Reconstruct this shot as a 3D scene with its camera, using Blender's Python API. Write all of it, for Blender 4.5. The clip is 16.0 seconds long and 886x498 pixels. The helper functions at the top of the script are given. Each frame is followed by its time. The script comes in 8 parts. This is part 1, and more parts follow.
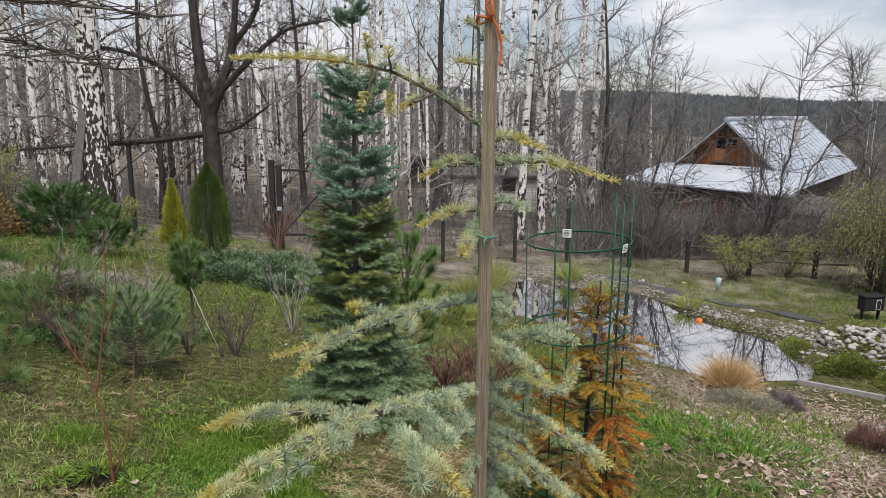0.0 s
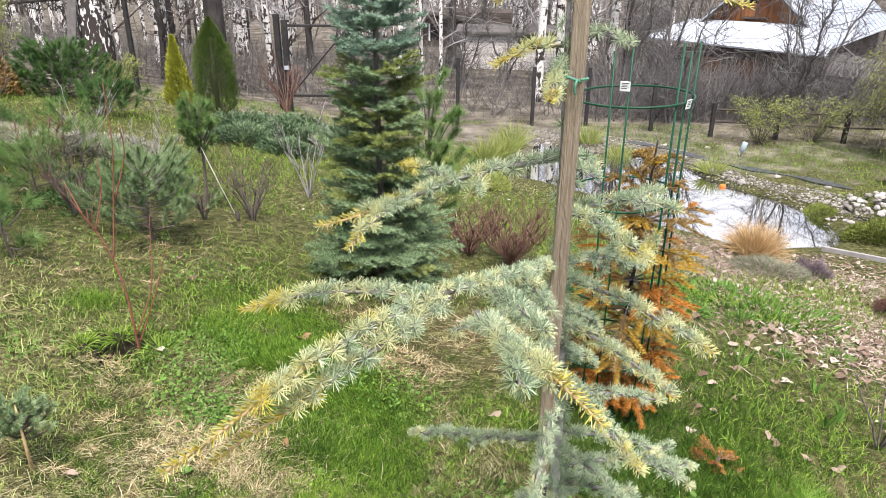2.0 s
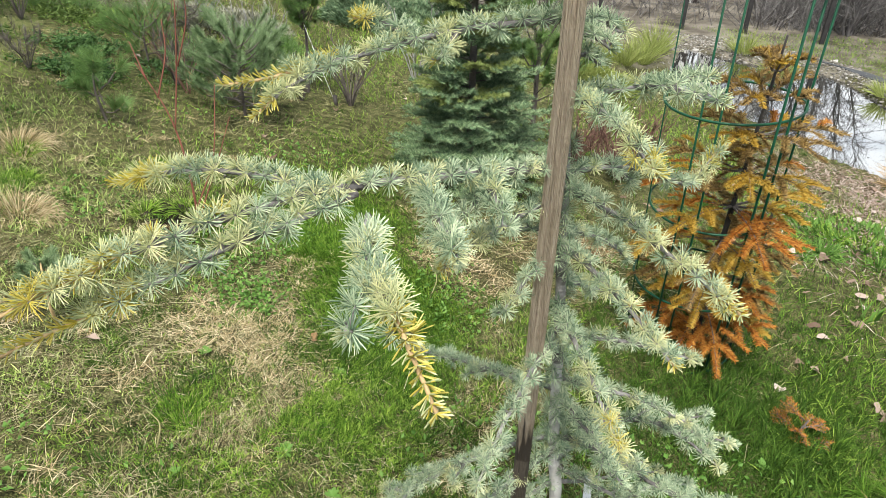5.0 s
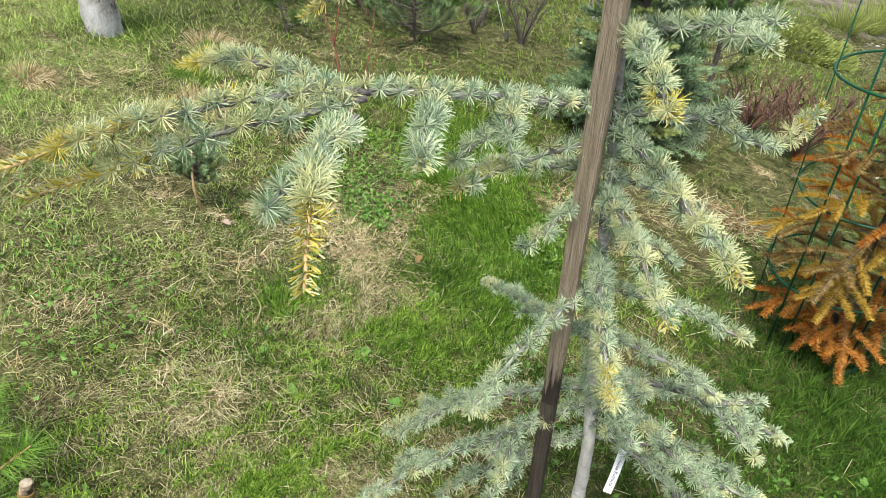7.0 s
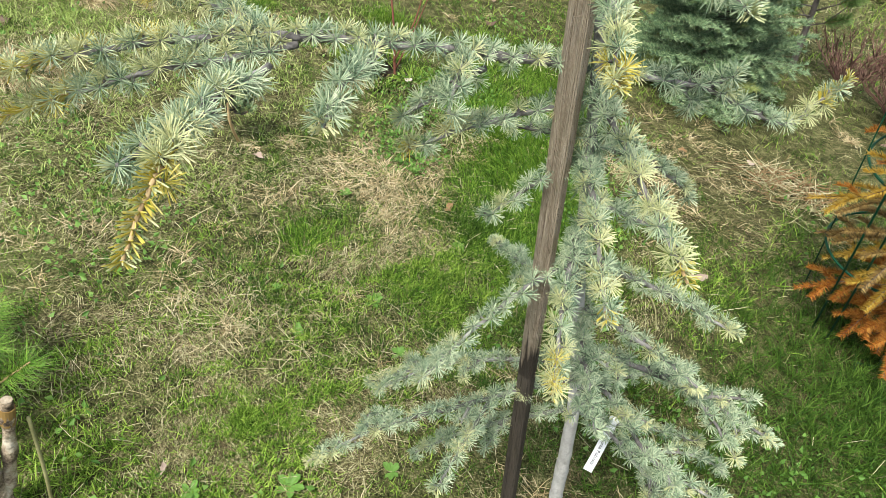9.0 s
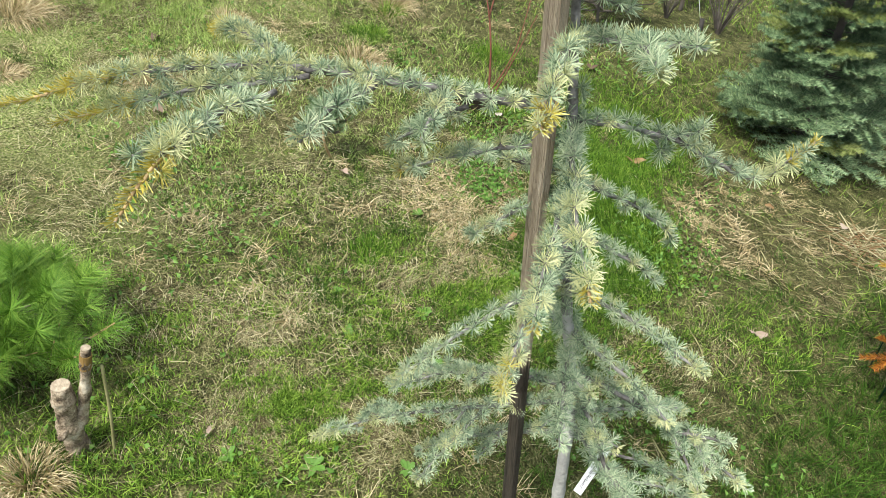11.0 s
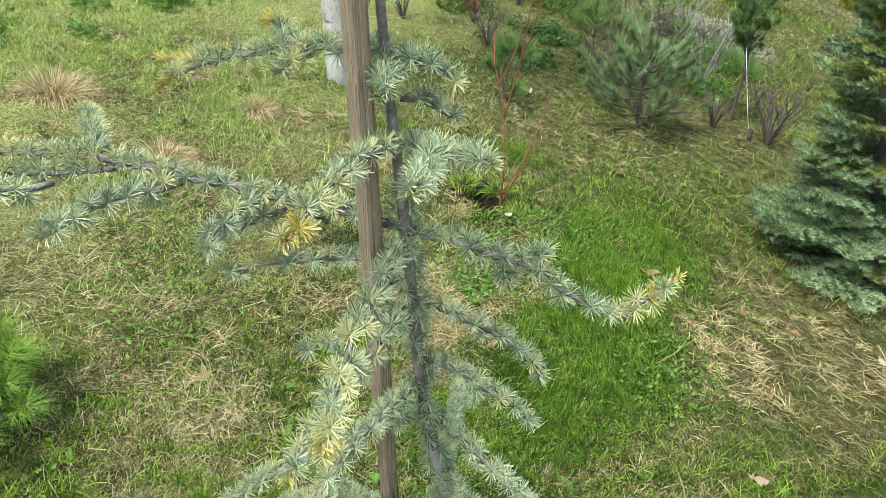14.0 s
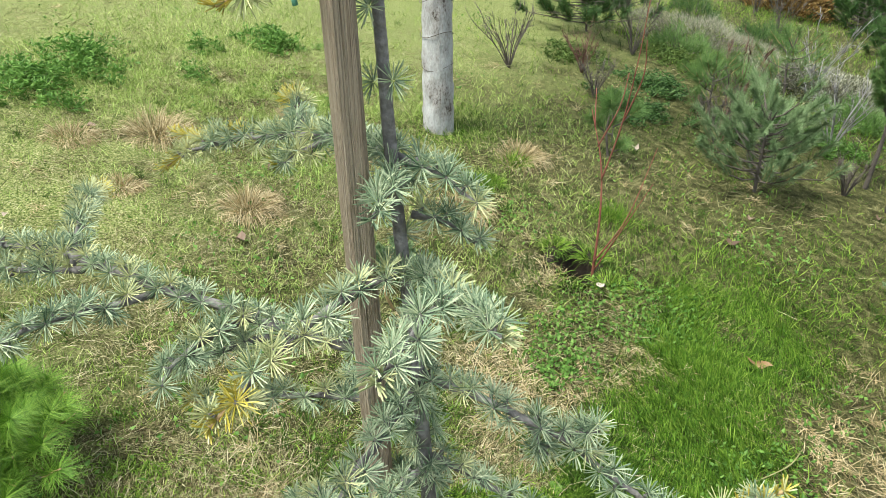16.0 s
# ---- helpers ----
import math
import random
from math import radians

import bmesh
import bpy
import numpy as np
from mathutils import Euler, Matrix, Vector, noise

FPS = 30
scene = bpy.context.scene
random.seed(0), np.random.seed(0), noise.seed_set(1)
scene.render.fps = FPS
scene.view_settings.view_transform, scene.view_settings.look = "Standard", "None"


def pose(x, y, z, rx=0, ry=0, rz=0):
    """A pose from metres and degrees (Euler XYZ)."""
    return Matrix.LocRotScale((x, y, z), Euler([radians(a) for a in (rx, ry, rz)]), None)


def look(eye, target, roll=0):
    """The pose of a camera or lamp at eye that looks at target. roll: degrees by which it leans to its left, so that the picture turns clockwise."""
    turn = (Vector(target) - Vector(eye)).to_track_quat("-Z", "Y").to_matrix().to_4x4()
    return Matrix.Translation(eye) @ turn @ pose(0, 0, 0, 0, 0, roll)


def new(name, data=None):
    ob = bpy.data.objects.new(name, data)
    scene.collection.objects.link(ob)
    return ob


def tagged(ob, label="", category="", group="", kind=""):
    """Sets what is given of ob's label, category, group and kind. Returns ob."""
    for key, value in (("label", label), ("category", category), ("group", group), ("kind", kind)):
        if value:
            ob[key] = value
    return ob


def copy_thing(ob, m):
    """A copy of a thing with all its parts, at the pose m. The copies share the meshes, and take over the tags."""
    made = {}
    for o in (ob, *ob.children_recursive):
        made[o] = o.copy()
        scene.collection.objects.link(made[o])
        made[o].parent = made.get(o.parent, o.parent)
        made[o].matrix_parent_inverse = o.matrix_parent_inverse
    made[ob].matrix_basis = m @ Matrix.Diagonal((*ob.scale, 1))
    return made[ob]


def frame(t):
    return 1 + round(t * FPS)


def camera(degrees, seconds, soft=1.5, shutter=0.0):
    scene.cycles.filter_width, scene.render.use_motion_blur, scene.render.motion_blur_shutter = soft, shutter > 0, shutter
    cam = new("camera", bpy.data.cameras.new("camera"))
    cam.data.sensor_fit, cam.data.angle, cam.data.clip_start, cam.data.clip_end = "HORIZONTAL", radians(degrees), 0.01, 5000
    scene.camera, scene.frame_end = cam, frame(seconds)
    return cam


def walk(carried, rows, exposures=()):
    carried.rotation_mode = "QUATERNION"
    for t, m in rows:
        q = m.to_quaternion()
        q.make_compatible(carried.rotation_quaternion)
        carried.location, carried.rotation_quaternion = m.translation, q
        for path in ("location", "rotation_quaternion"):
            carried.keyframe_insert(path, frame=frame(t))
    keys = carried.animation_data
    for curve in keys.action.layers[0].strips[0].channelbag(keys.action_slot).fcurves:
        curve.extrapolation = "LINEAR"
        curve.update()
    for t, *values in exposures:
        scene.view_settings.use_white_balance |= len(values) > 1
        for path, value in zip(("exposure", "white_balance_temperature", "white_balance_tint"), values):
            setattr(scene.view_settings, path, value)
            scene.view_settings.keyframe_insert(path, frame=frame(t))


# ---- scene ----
cam = camera(66.0, 16.0, 0.5)
PATH = [
    (0, (0.051, 0.027, 1.569), (-0.02, 1.986, 1.169), 0.4),
    (0.5, (0.032, 0.076, 1.54), (-0.047, 2.01, 1.039), 0.5),
    (1, (-0.001, 0.147, 1.535), (-0.094, 2.05, 0.924), 0.5),
    (1.5, (-0.042, 0.208, 1.523), (-0.14, 2.082, 0.832), 0.4),
    (2, (-0.069, 0.242, 1.494), (-0.157, 2.083, 0.718), 0.4),
    (2.5, (-0.039, 0.279, 1.474), (-0.122, 2.083, 0.616), 0.3),
    (3, (0.019, 0.334, 1.445), (-0.072, 2.116, 0.542), 0.4),
    (3.5, (0.072, 0.351, 1.428), (-0.061, 2.117, 0.498), 1.1),
    (4, (0.112, 0.391, 1.413), (-0.146, 2.13, 0.46), 1.1),
    (4.2, (0.121, 0.42, 1.401), (-0.177, 2.147, 0.436), 1.0),
    (6.3, (0.264, 0.594, 1.359), (-0.421, 2.081, 0.21), 1.7),
    (6.5, (0.291, 0.582, 1.361), (-0.443, 2.038, 0.203), 1.7),
    (7, (0.343, 0.573, 1.351), (-0.501, 1.958, 0.181), 1.6),
    (7.5, (0.361, 0.618, 1.334), (-0.535, 1.948, 0.14), 1.3),
    (8, (0.359, 0.665, 1.312), (-0.561, 1.933, 0.069), 1.1),
    (8.5, (0.368, 0.701, 1.318), (-0.558, 1.912, 0.022), 1.3),
    (8.7, (0.389, 0.71, 1.328), (-0.543, 1.903, 0.021), 1.3),
    (10.8, (0.634, 0.741, 1.402), (-0.576, 1.713, 0.141), -0.0),
    (11, (0.634, 0.762, 1.405), (-0.595, 1.733, 0.161), -0.1),
    (11.5, (0.623, 0.832, 1.405), (-0.645, 1.801, 0.199), -0.3),
    (12, (0.588, 0.9, 1.394), (-0.711, 1.862, 0.216), -0.5),
    (12.5, (0.575, 0.952, 1.388), (-0.747, 1.913, 0.234), -0.6),
    (13, (0.608, 1.007, 1.384), (-0.742, 1.969, 0.264), -0.5),
    (13.5, (0.678, 1.061, 1.383), (-0.72, 2.012, 0.315), 0.2),
    (14, (0.727, 1.084, 1.373), (-0.747, 1.962, 0.346), -0.0),
    (14.5, (0.72, 1.121, 1.367), (-0.819, 1.913, 0.366), -0.3),
    (15, (0.668, 1.173, 1.373), (-0.915, 1.896, 0.389), -0.3),
    (15.5, (0.608, 1.209, 1.374), (-1.009, 1.886, 0.41), -0.5),
    (16, (0.579, 1.25, 1.37), (-1.076, 1.885, 0.445), -0.8),
]
EXPOSURES = [(0.0, -0.20, 6500, 14), (0.5, 0.17, 6500, 15), (1.0, 0.54, 6500, 16), (1.5, 0.69, 6500, 16), (2.0, 0.69, 6500, 16), (4.0, 0.56, 6500, 9), (8.0, 0.51, 6500, 7), (16.0, 0.60, 6500, 2)]
walk(cam, [(t, look(eye, target, roll)) for t, eye, target, roll in PATH], EXPOSURES)

# ---- world, sun ----
SUN_EL, SUN_AZ = 64.0, 172.0
world = bpy.data.worlds.new("world")
scene.world = world
world.use_nodes = True
wn, wl = world.node_tree.nodes, world.node_tree.links
wn.clear()
w_out = wn.new("ShaderNodeOutputWorld")
w_bg = wn.new("ShaderNodeBackground")
w_sky = wn.new("ShaderNodeTexSky")
w_sky.sky_type = "NISHITA"
w_sky.sun_disc = False
w_sky.sun_elevation, w_sky.sun_rotation = radians(SUN_EL), radians(SUN_AZ)
w_dim = wn.new("ShaderNodeVectorMath")
w_dim.operation = "SCALE"
w_dim.inputs["Scale"].default_value = 0.23
w_co = wn.new("ShaderNodeTexCoord")
w_map = wn.new("ShaderNodeMapping")
w_map.inputs["Scale"].default_value = (1.6, 1.6, 5.0)
w_noise = wn.new("ShaderNodeTexNoise")
w_noise.inputs["Scale"].default_value = 1.5
w_noise.inputs["Detail"].default_value = 6
w_ramp = wn.new("ShaderNodeValToRGB")
w_ramp.color_ramp.elements[0].position, w_ramp.color_ramp.elements[1].position = 0.39, 0.57
w_mix = wn.new("ShaderNodeMix")
w_mix.data_type = "RGBA"
w_mix.inputs[7].default_value = (1.96, 2.03, 2.12, 1)
wl.new(w_sky.outputs[0], w_dim.inputs[0])
wl.new(w_co.outputs["Generated"], w_map.inputs[0])
wl.new(w_map.outputs[0], w_noise.inputs["Vector"])
wl.new(w_noise.outputs[0], w_ramp.inputs[0])
wl.new(w_ramp.outputs[0], w_mix.inputs[0])
wl.new(w_dim.outputs[0], w_mix.inputs[6])
wl.new(w_mix.outputs[2], w_bg.inputs[0])
wl.new(w_bg.outputs[0], w_out.inputs[0])
w_bg.inputs[1].default_value = 0.50

sun = new("sun", bpy.data.lights.new("sun", "SUN"))
sun.data.energy, sun.data.angle, sun.data.color = 5.0, radians(20), (1.0, 0.95, 0.87)
az = radians(SUN_AZ)
sun_from = Vector((math.sin(az) * math.cos(radians(SUN_EL)), math.cos(az) * math.cos(radians(SUN_EL)), math.sin(radians(SUN_EL))))
sun.matrix_world = look(sun_from * 50, (0, 0, 0))


# ---- materials ----
def ramp_node(nt, stops):
    r = nt.nodes.new("ShaderNodeValToRGB")
    while len(r.color_ramp.elements) < len(stops):
        r.color_ramp.elements.new(0.5)
    for e, (p, c) in zip(r.color_ramp.elements, stops):
        e.position, e.color = p, (*c, 1)
    return r


def material(name, stops, rough=0.7, scale=8.0, detail=6.0, island=0.0, obj=0.0, bump=0.0, bump_scale=40.0, metal=0.0, through_light=0.0, stretch=(1, 1, 1), fine=0.25, spec=0.18):
    """A procedural surface: a colour ramp over noise at two scales, shifted by a random value per island or per object."""
    m = bpy.data.materials.new(name)
    m.use_nodes = True
    nt = m.node_tree
    n, l = nt.nodes, nt.links
    bs = n["Principled BSDF"]
    bs.inputs["Roughness"].default_value, bs.inputs["Metallic"].default_value = rough, metal
    bs.inputs["Specular IOR Level"].default_value = spec
    co = n.new("ShaderNodeTexCoord")
    mp = n.new("ShaderNodeMapping")
    mp.inputs["Scale"].default_value = stretch
    l.new(co.outputs["Object"], mp.inputs[0])
    a = n.new("ShaderNodeTexNoise")
    a.inputs["Scale"].default_value, a.inputs["Detail"].default_value = scale, detail
    b = n.new("ShaderNodeTexNoise")
    b.inputs["Scale"].default_value, b.inputs["Detail"].default_value = scale * 9, 3
    for t in (a, b):
        l.new(mp.outputs[0], t.inputs["Vector"])
    total = a.outputs[0]

    def blend(x, y, k):
        q = n.new("ShaderNodeMix")
        q.inputs[0].default_value = k
        l.new(x, q.inputs[2])
        l.new(y, q.inputs[3])
        return q.outputs[0]

    total = blend(total, b.outputs[0], fine)
    if island:
        g = n.new("ShaderNodeNewGeometry")
        total = blend(total, g.outputs["Random Per Island"], island)
    if obj:
        o = n.new("ShaderNodeObjectInfo")
        total = blend(total, o.outputs["Random"], obj)
    r = ramp_node(nt, stops)
    l.new(total, r.inputs[0])
    l.new(r.outputs[0], bs.inputs["Base Color"])
    if bump:
        c = n.new("ShaderNodeTexNoise")
        c.inputs["Scale"].default_value, c.inputs["Detail"].default_value = bump_scale, 8
        l.new(mp.outputs[0], c.inputs["Vector"])
        k = n.new("ShaderNodeBump")
        k.inputs["Strength"].default_value, k.inputs["Distance"].default_value = bump, 0.02
        l.new(c.outputs[0], k.inputs["Height"])
        l.new(k.outputs[0], bs.inputs["Normal"])
    if through_light:
        tr = n.new("ShaderNodeBsdfTranslucent")
        l.new(r.outputs[0], tr.inputs[0])
        mx = n.new("ShaderNodeMixShader")
        mx.inputs[0].default_value = through_light
        l.new(bs.outputs[0], mx.inputs[1])
        l.new(tr.outputs[0], mx.inputs[2])
        l.new(mx.outputs[0], n["Material Output"].inputs["Surface"])
    return m


BLUE_NEEDLE = material("blue_needle", [(0.30, (0.060, 0.105, 0.062)), (0.42, (0.20, 0.28, 0.175)), (0.56, (0.355, 0.43, 0.28)), (0.72, (0.50, 0.545, 0.37))], 0.45, 24, island=0.36, through_light=0.03, spec=0.2)
PALE_NEEDLE = material("pale_needle", [(0.22, (0.17, 0.22, 0.09)), (0.5, (0.44, 0.465, 0.25)), (0.75, (0.60, 0.58, 0.31))], 0.45, 30, island=0.40, through_light=0.03, spec=0.2)
GOLD_NEEDLE = material("gold_needle", [(0.2, (0.27, 0.24, 0.03)), (0.5, (0.50, 0.41, 0.06)), (0.8, (0.60, 0.54, 0.17))], 0.5, 30, island=0.65, through_light=0.10, spec=0.35)
CEDAR_BARK = material("cedar_bark", [(0.3, (0.055, 0.05, 0.048)), (0.48, (0.16, 0.15, 0.145)), (0.7, (0.36, 0.345, 0.34))], 0.85, 25, bump=0.5, bump_scale=90)
CROWN_BARK = material("crown_bark", [(0.3, (0.040, 0.032, 0.024)), (0.5, (0.10, 0.082, 0.062)), (0.7, (0.21, 0.18, 0.14))], 0.85, 30, bump=0.4, bump_scale=90)
PALE_BARK = material("pale_bark", [(0.3, (0.30, 0.29, 0.28)), (0.6, (0.48, 0.47, 0.45)), (0.8, (0.60, 0.59, 0.57))], 0.85, 30, bump=0.4, bump_scale=90)
TWIG_TAN = material("twig_tan", [(0.3, (0.30, 0.20, 0.10)), (0.7, (0.48, 0.36, 0.19))], 0.7, 40)
STAKE_WOOD = material("stake_wood", [(0.30, (0.20, 0.15, 0.105)), (0.44, (0.37, 0.29, 0.215)), (0.56, (0.48, 0.395, 0.30)), (0.7, (0.60, 0.51, 0.41))], 0.8, 30, bump=0.9, bump_scale=150, stretch=(5, 5, 0.07), fine=0.5)
TARRED = material("tarred_wood", [(0.3, (0.03, 0.026, 0.022)), (0.6, (0.085, 0.07, 0.055)), (0.8, (0.16, 0.13, 0.10))], 0.8, 22, bump=0.6, bump_scale=120, stretch=(4, 4, 0.15), fine=0.45)


def scorched_edge(m, level, reach):
    """Streaks of dark tar that run ragged up a stake's grain from its foot."""
    nt = m.node_tree
    n, l = nt.nodes, nt.links
    bs = n["Principled BSDF"]
    old = bs.inputs["Base Color"].links[0].from_socket
    co, mp, ns, sep = n.new("ShaderNodeTexCoord"), n.new("ShaderNodeMapping"), n.new("ShaderNodeTexNoise"), n.new("ShaderNodeSeparateXYZ")
    mp.inputs["Scale"].default_value = (6, 6, 0.4)
    ns.inputs["Scale"].default_value, ns.inputs["Detail"].default_value = 22, 4
    l.new(co.outputs["Object"], mp.inputs[0])
    l.new(mp.outputs[0], ns.inputs["Vector"])
    l.new(co.outputs["Object"], sep.inputs[0])
    up = n.new("ShaderNodeMath")
    up.operation = "MULTIPLY_ADD"
    up.inputs[1].default_value = reach * 2
    l.new(ns.outputs[0], up.inputs[0])
    l.new(sep.outputs[2], up.inputs[2])
    mr = n.new("ShaderNodeMapRange")
    mr.inputs["From Min"].default_value, mr.inputs["From Max"].default_value = level + reach, level + reach * 1.35
    l.new(up.outputs[0], mr.inputs[0])
    q = n.new("ShaderNodeMix")
    q.data_type = "RGBA"
    q.inputs[6].default_value = (0.06, 0.048, 0.038, 1)
    l.new(mr.outputs[0], q.inputs[0])
    l.new(old, q.inputs[7])
    l.new(q.outputs[2], bs.inputs["Base Color"])


scorched_edge(STAKE_WOOD, 0.64, 0.16)
GREEN_WIRE = material("green_wire", [(0.3, (0.005, 0.038, 0.02)), (0.7, (0.01, 0.07, 0.034))], 0.4, 60)
GREEN_TIE = material("green_tie", [(0.3, (0.06, 0.20, 0.14)), (0.7, (0.13, 0.32, 0.23))], 0.5, 60)
ORANGE_TIE = material("orange_tie", [(0.3, (0.42, 0.07, 0.02)), (0.7, (0.65, 0.16, 0.05))], 0.6, 60)
LABEL_WHITE = material("label_white", [(0.3, (0.66, 0.68, 0.70)), (0.7, (0.82, 0.83, 0.84))], 0.35, 30)
INK = material("ink", [(0.3, (0.03, 0.03, 0.035)), (0.7, (0.06, 0.06, 0.07))], 0.6, 30)
GRASS = material("grass_blade", [(0.28, (0.022, 0.056, 0.008)), (0.5, (0.138, 0.250, 0.029)), (0.8, (0.377, 0.510, 0.095))], 0.6, 38, island=0.42, through_light=0.09, spec=0.08)
PALE_GRASS = material("pale_grass_blade", [(0.2, (0.083, 0.135, 0.028)), (0.5, (0.270, 0.373, 0.092)), (0.8, (0.550, 0.616, 0.241))], 0.6, 38, island=0.42, through_light=0.09, spec=0.08)
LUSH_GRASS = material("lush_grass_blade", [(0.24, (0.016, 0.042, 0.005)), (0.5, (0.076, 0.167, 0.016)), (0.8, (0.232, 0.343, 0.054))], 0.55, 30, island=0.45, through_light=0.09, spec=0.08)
# darker copy of the grass: deep green with the turf's shade put into it
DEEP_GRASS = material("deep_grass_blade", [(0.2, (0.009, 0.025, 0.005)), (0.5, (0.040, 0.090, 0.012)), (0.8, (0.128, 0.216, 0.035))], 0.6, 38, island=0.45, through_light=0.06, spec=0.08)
STRAW = material("straw_blade", [(0.24, (0.038, 0.034, 0.015)), (0.45, (0.15, 0.142, 0.058)), (0.62, (0.31, 0.30, 0.145)), (0.82, (0.54, 0.51, 0.32))], 0.75, 25, island=0.6, through_light=0.06, spec=0.13)
STRAW_TOP = material("straw_strand", [(0.2, (0.15, 0.13, 0.06)), (0.5, (0.33, 0.295, 0.165)), (0.8, (0.54, 0.49, 0.32))], 0.7, 12, island=0.65, through_light=0.08, spec=0.2)
THATCH = material("thatch", [(0.2, (0.030, 0.022, 0.012)), (0.5, (0.115, 0.088, 0.045)), (0.8, (0.29, 0.235, 0.135))], 0.85, 25, island=0.6, through_light=0.1, spec=0.2)
TAN_GRASS = material("tan_grass", [(0.1, (0.34, 0.22, 0.10)), (0.5, (0.52, 0.36, 0.18)), (0.9, (0.66, 0.50, 0.29))], 0.75, 4.0, island=0.6, through_light=0.15)
PALE_STRAW = material("pale_straw", [(0.2, (0.19, 0.145, 0.065)), (0.5, (0.45, 0.36, 0.20)), (0.8, (0.70, 0.60, 0.40))], 0.75, 4.0, island=0.6, through_light=0.15)
WEED = material("weed_leaf", [(0.1, (0.054, 0.130, 0.024)), (0.5, (0.115, 0.234, 0.044)), (0.9, (0.230, 0.377, 0.094))], 0.5, 6, island=0.6, through_light=0.25)
DEAD_LEAF = material("dead_leaf", [(0.2, (0.12, 0.080, 0.058)), (0.5, (0.28, 0.205, 0.16)), (0.85, (0.54, 0.46, 0.41))], 0.8, 10, island=0.7, through_light=0.1)
BROWN_LEAF = material("brown_leaf", [(0.2, (0.11, 0.065, 0.03)), (0.5, (0.24, 0.15, 0.075)), (0.85, (0.40, 0.29, 0.18))], 0.8, 30, through_light=0.1)
FIR_GREEN = material("fir_needle", [(0.2, (0.056, 0.112, 0.077)), (0.5, (0.188, 0.300, 0.219)), (0.8, (0.450, 0.575, 0.450))], 0.5, 3.0, island=0.5, through_light=0.08)
FIR_LOW = material("fir_needle_low", [(0.2, (0.046, 0.096, 0.048)), (0.5, (0.152, 0.237, 0.121)), (0.8, (0.383, 0.486, 0.253))], 0.5, 3.0, island=0.5, through_light=0.08)
FIR_NEW = material("fir_needle_light", [(0.15, (0.080, 0.122, 0.030)), (0.5, (0.192, 0.243, 0.068)), (0.85, (0.352, 0.380, 0.153))], 0.5, 3.0, island=0.5, through_light=0.1)
PINE_GREEN = material("pine_needle", [(0.15, (0.055, 0.12, 0.03)), (0.5, (0.12, 0.215, 0.06)), (0.85, (0.23, 0.34, 0.12))], 0.5, 4.0, island=0.5, through_light=0.1)
PINE_DARK = material("pine_needle_dark", [(0.2, (0.025, 0.065, 0.018)), (0.5, (0.06, 0.125, 0.035)), (0.8, (0.13, 0.22, 0.07))], 0.5, 4.0, island=0.5, through_light=0.1)
PINE_BRIGHT = material("pine_needle_bright", [(0.2, (0.048, 0.120, 0.014)), (0.5, (0.132, 0.276, 0.030)), (0.8, (0.312, 0.480, 0.078))], 0.5, 4.0, island=0.5, through_light=0.15)
PINE_BLUE = material("pine_needle_blue", [(0.2, (0.069, 0.131, 0.053)), (0.5, (0.175, 0.262, 0.118)), (0.8, (0.349, 0.437, 0.244))], 0.5, 4.0, island=0.5, through_light=0.1)
RUST = material("rust_needle", [(0.2, (0.138, 0.043, 0.009)), (0.42, (0.310, 0.107, 0.017)), (0.6, (0.430, 0.181, 0.030)), (0.8, (0.499, 0.284, 0.069))], 0.65, 6.0, island=0.5, through_light=0.15)
RUST_GOLD = material("gold_rust_needle", [(0.2, (0.206, 0.129, 0.017)), (0.5, (0.413, 0.249, 0.030)), (0.8, (0.516, 0.370, 0.086))], 0.65, 6.0, island=0.6, through_light=0.15)
RUST_DARK = material("brown_rust_needle", [(0.2, (0.07, 0.048, 0.018)), (0.5, (0.22, 0.135, 0.045)), (0.8, (0.38, 0.27, 0.10))], 0.7, 6.0, island=0.6, through_light=0.1)
THUJA = material("thuja_leaf", [(0.1, (0.045, 0.085, 0.02)), (0.5, (0.085, 0.135, 0.03)), (0.9, (0.15, 0.20, 0.055))], 0.6, 6.0, island=0.5, through_light=0.1)
GOLD_THUJA = material("gold_thuja_leaf", [(0.1, (0.20, 0.24, 0.03)), (0.5, (0.36, 0.38, 0.05)), (0.9, (0.48, 0.47, 0.10))], 0.6, 6.0, island=0.5, through_light=0.15)
JUNIPER = material("juniper_leaf", [(0.2, (0.045, 0.085, 0.04)), (0.5, (0.105, 0.165, 0.085)), (0.8, (0.21, 0.28, 0.155))], 0.6, 3.0, island=0.5, through_light=0.1)
WILLOW = material("spring_leaf", [(0.1, (0.17, 0.21, 0.05)), (0.5, (0.27, 0.32, 0.09)), (0.9, (0.40, 0.43, 0.16))], 0.6, 1.0, island=0.6, through_light=0.25)
BROWN_WOOD = material("brown_twig", [(0.3, (0.067, 0.058, 0.051)), (0.6, (0.142, 0.123, 0.109)), (0.8, (0.247, 0.220, 0.199))], 0.85, 15, bump=0.4)
GREY_WOOD = material("grey_twig", [(0.3, (0.168, 0.155, 0.153)), (0.6, (0.302, 0.290, 0.289)), (0.8, (0.459, 0.448, 0.448))], 0.85, 15, island=0.4)
DARK_TWIG = material("dark_twig", [(0.3, (0.059, 0.056, 0.055)), (0.6, (0.151, 0.142, 0.138)), (0.8, (0.302, 0.288, 0.282))], 0.85, 15, island=0.4)
DARK_PLANK = material("dark_plank", [(0.3, (0.045, 0.025, 0.016)), (0.7, (0.12, 0.062, 0.035))], 0.8, 3, stretch=(6, 6, 0.5), bump=0.4)
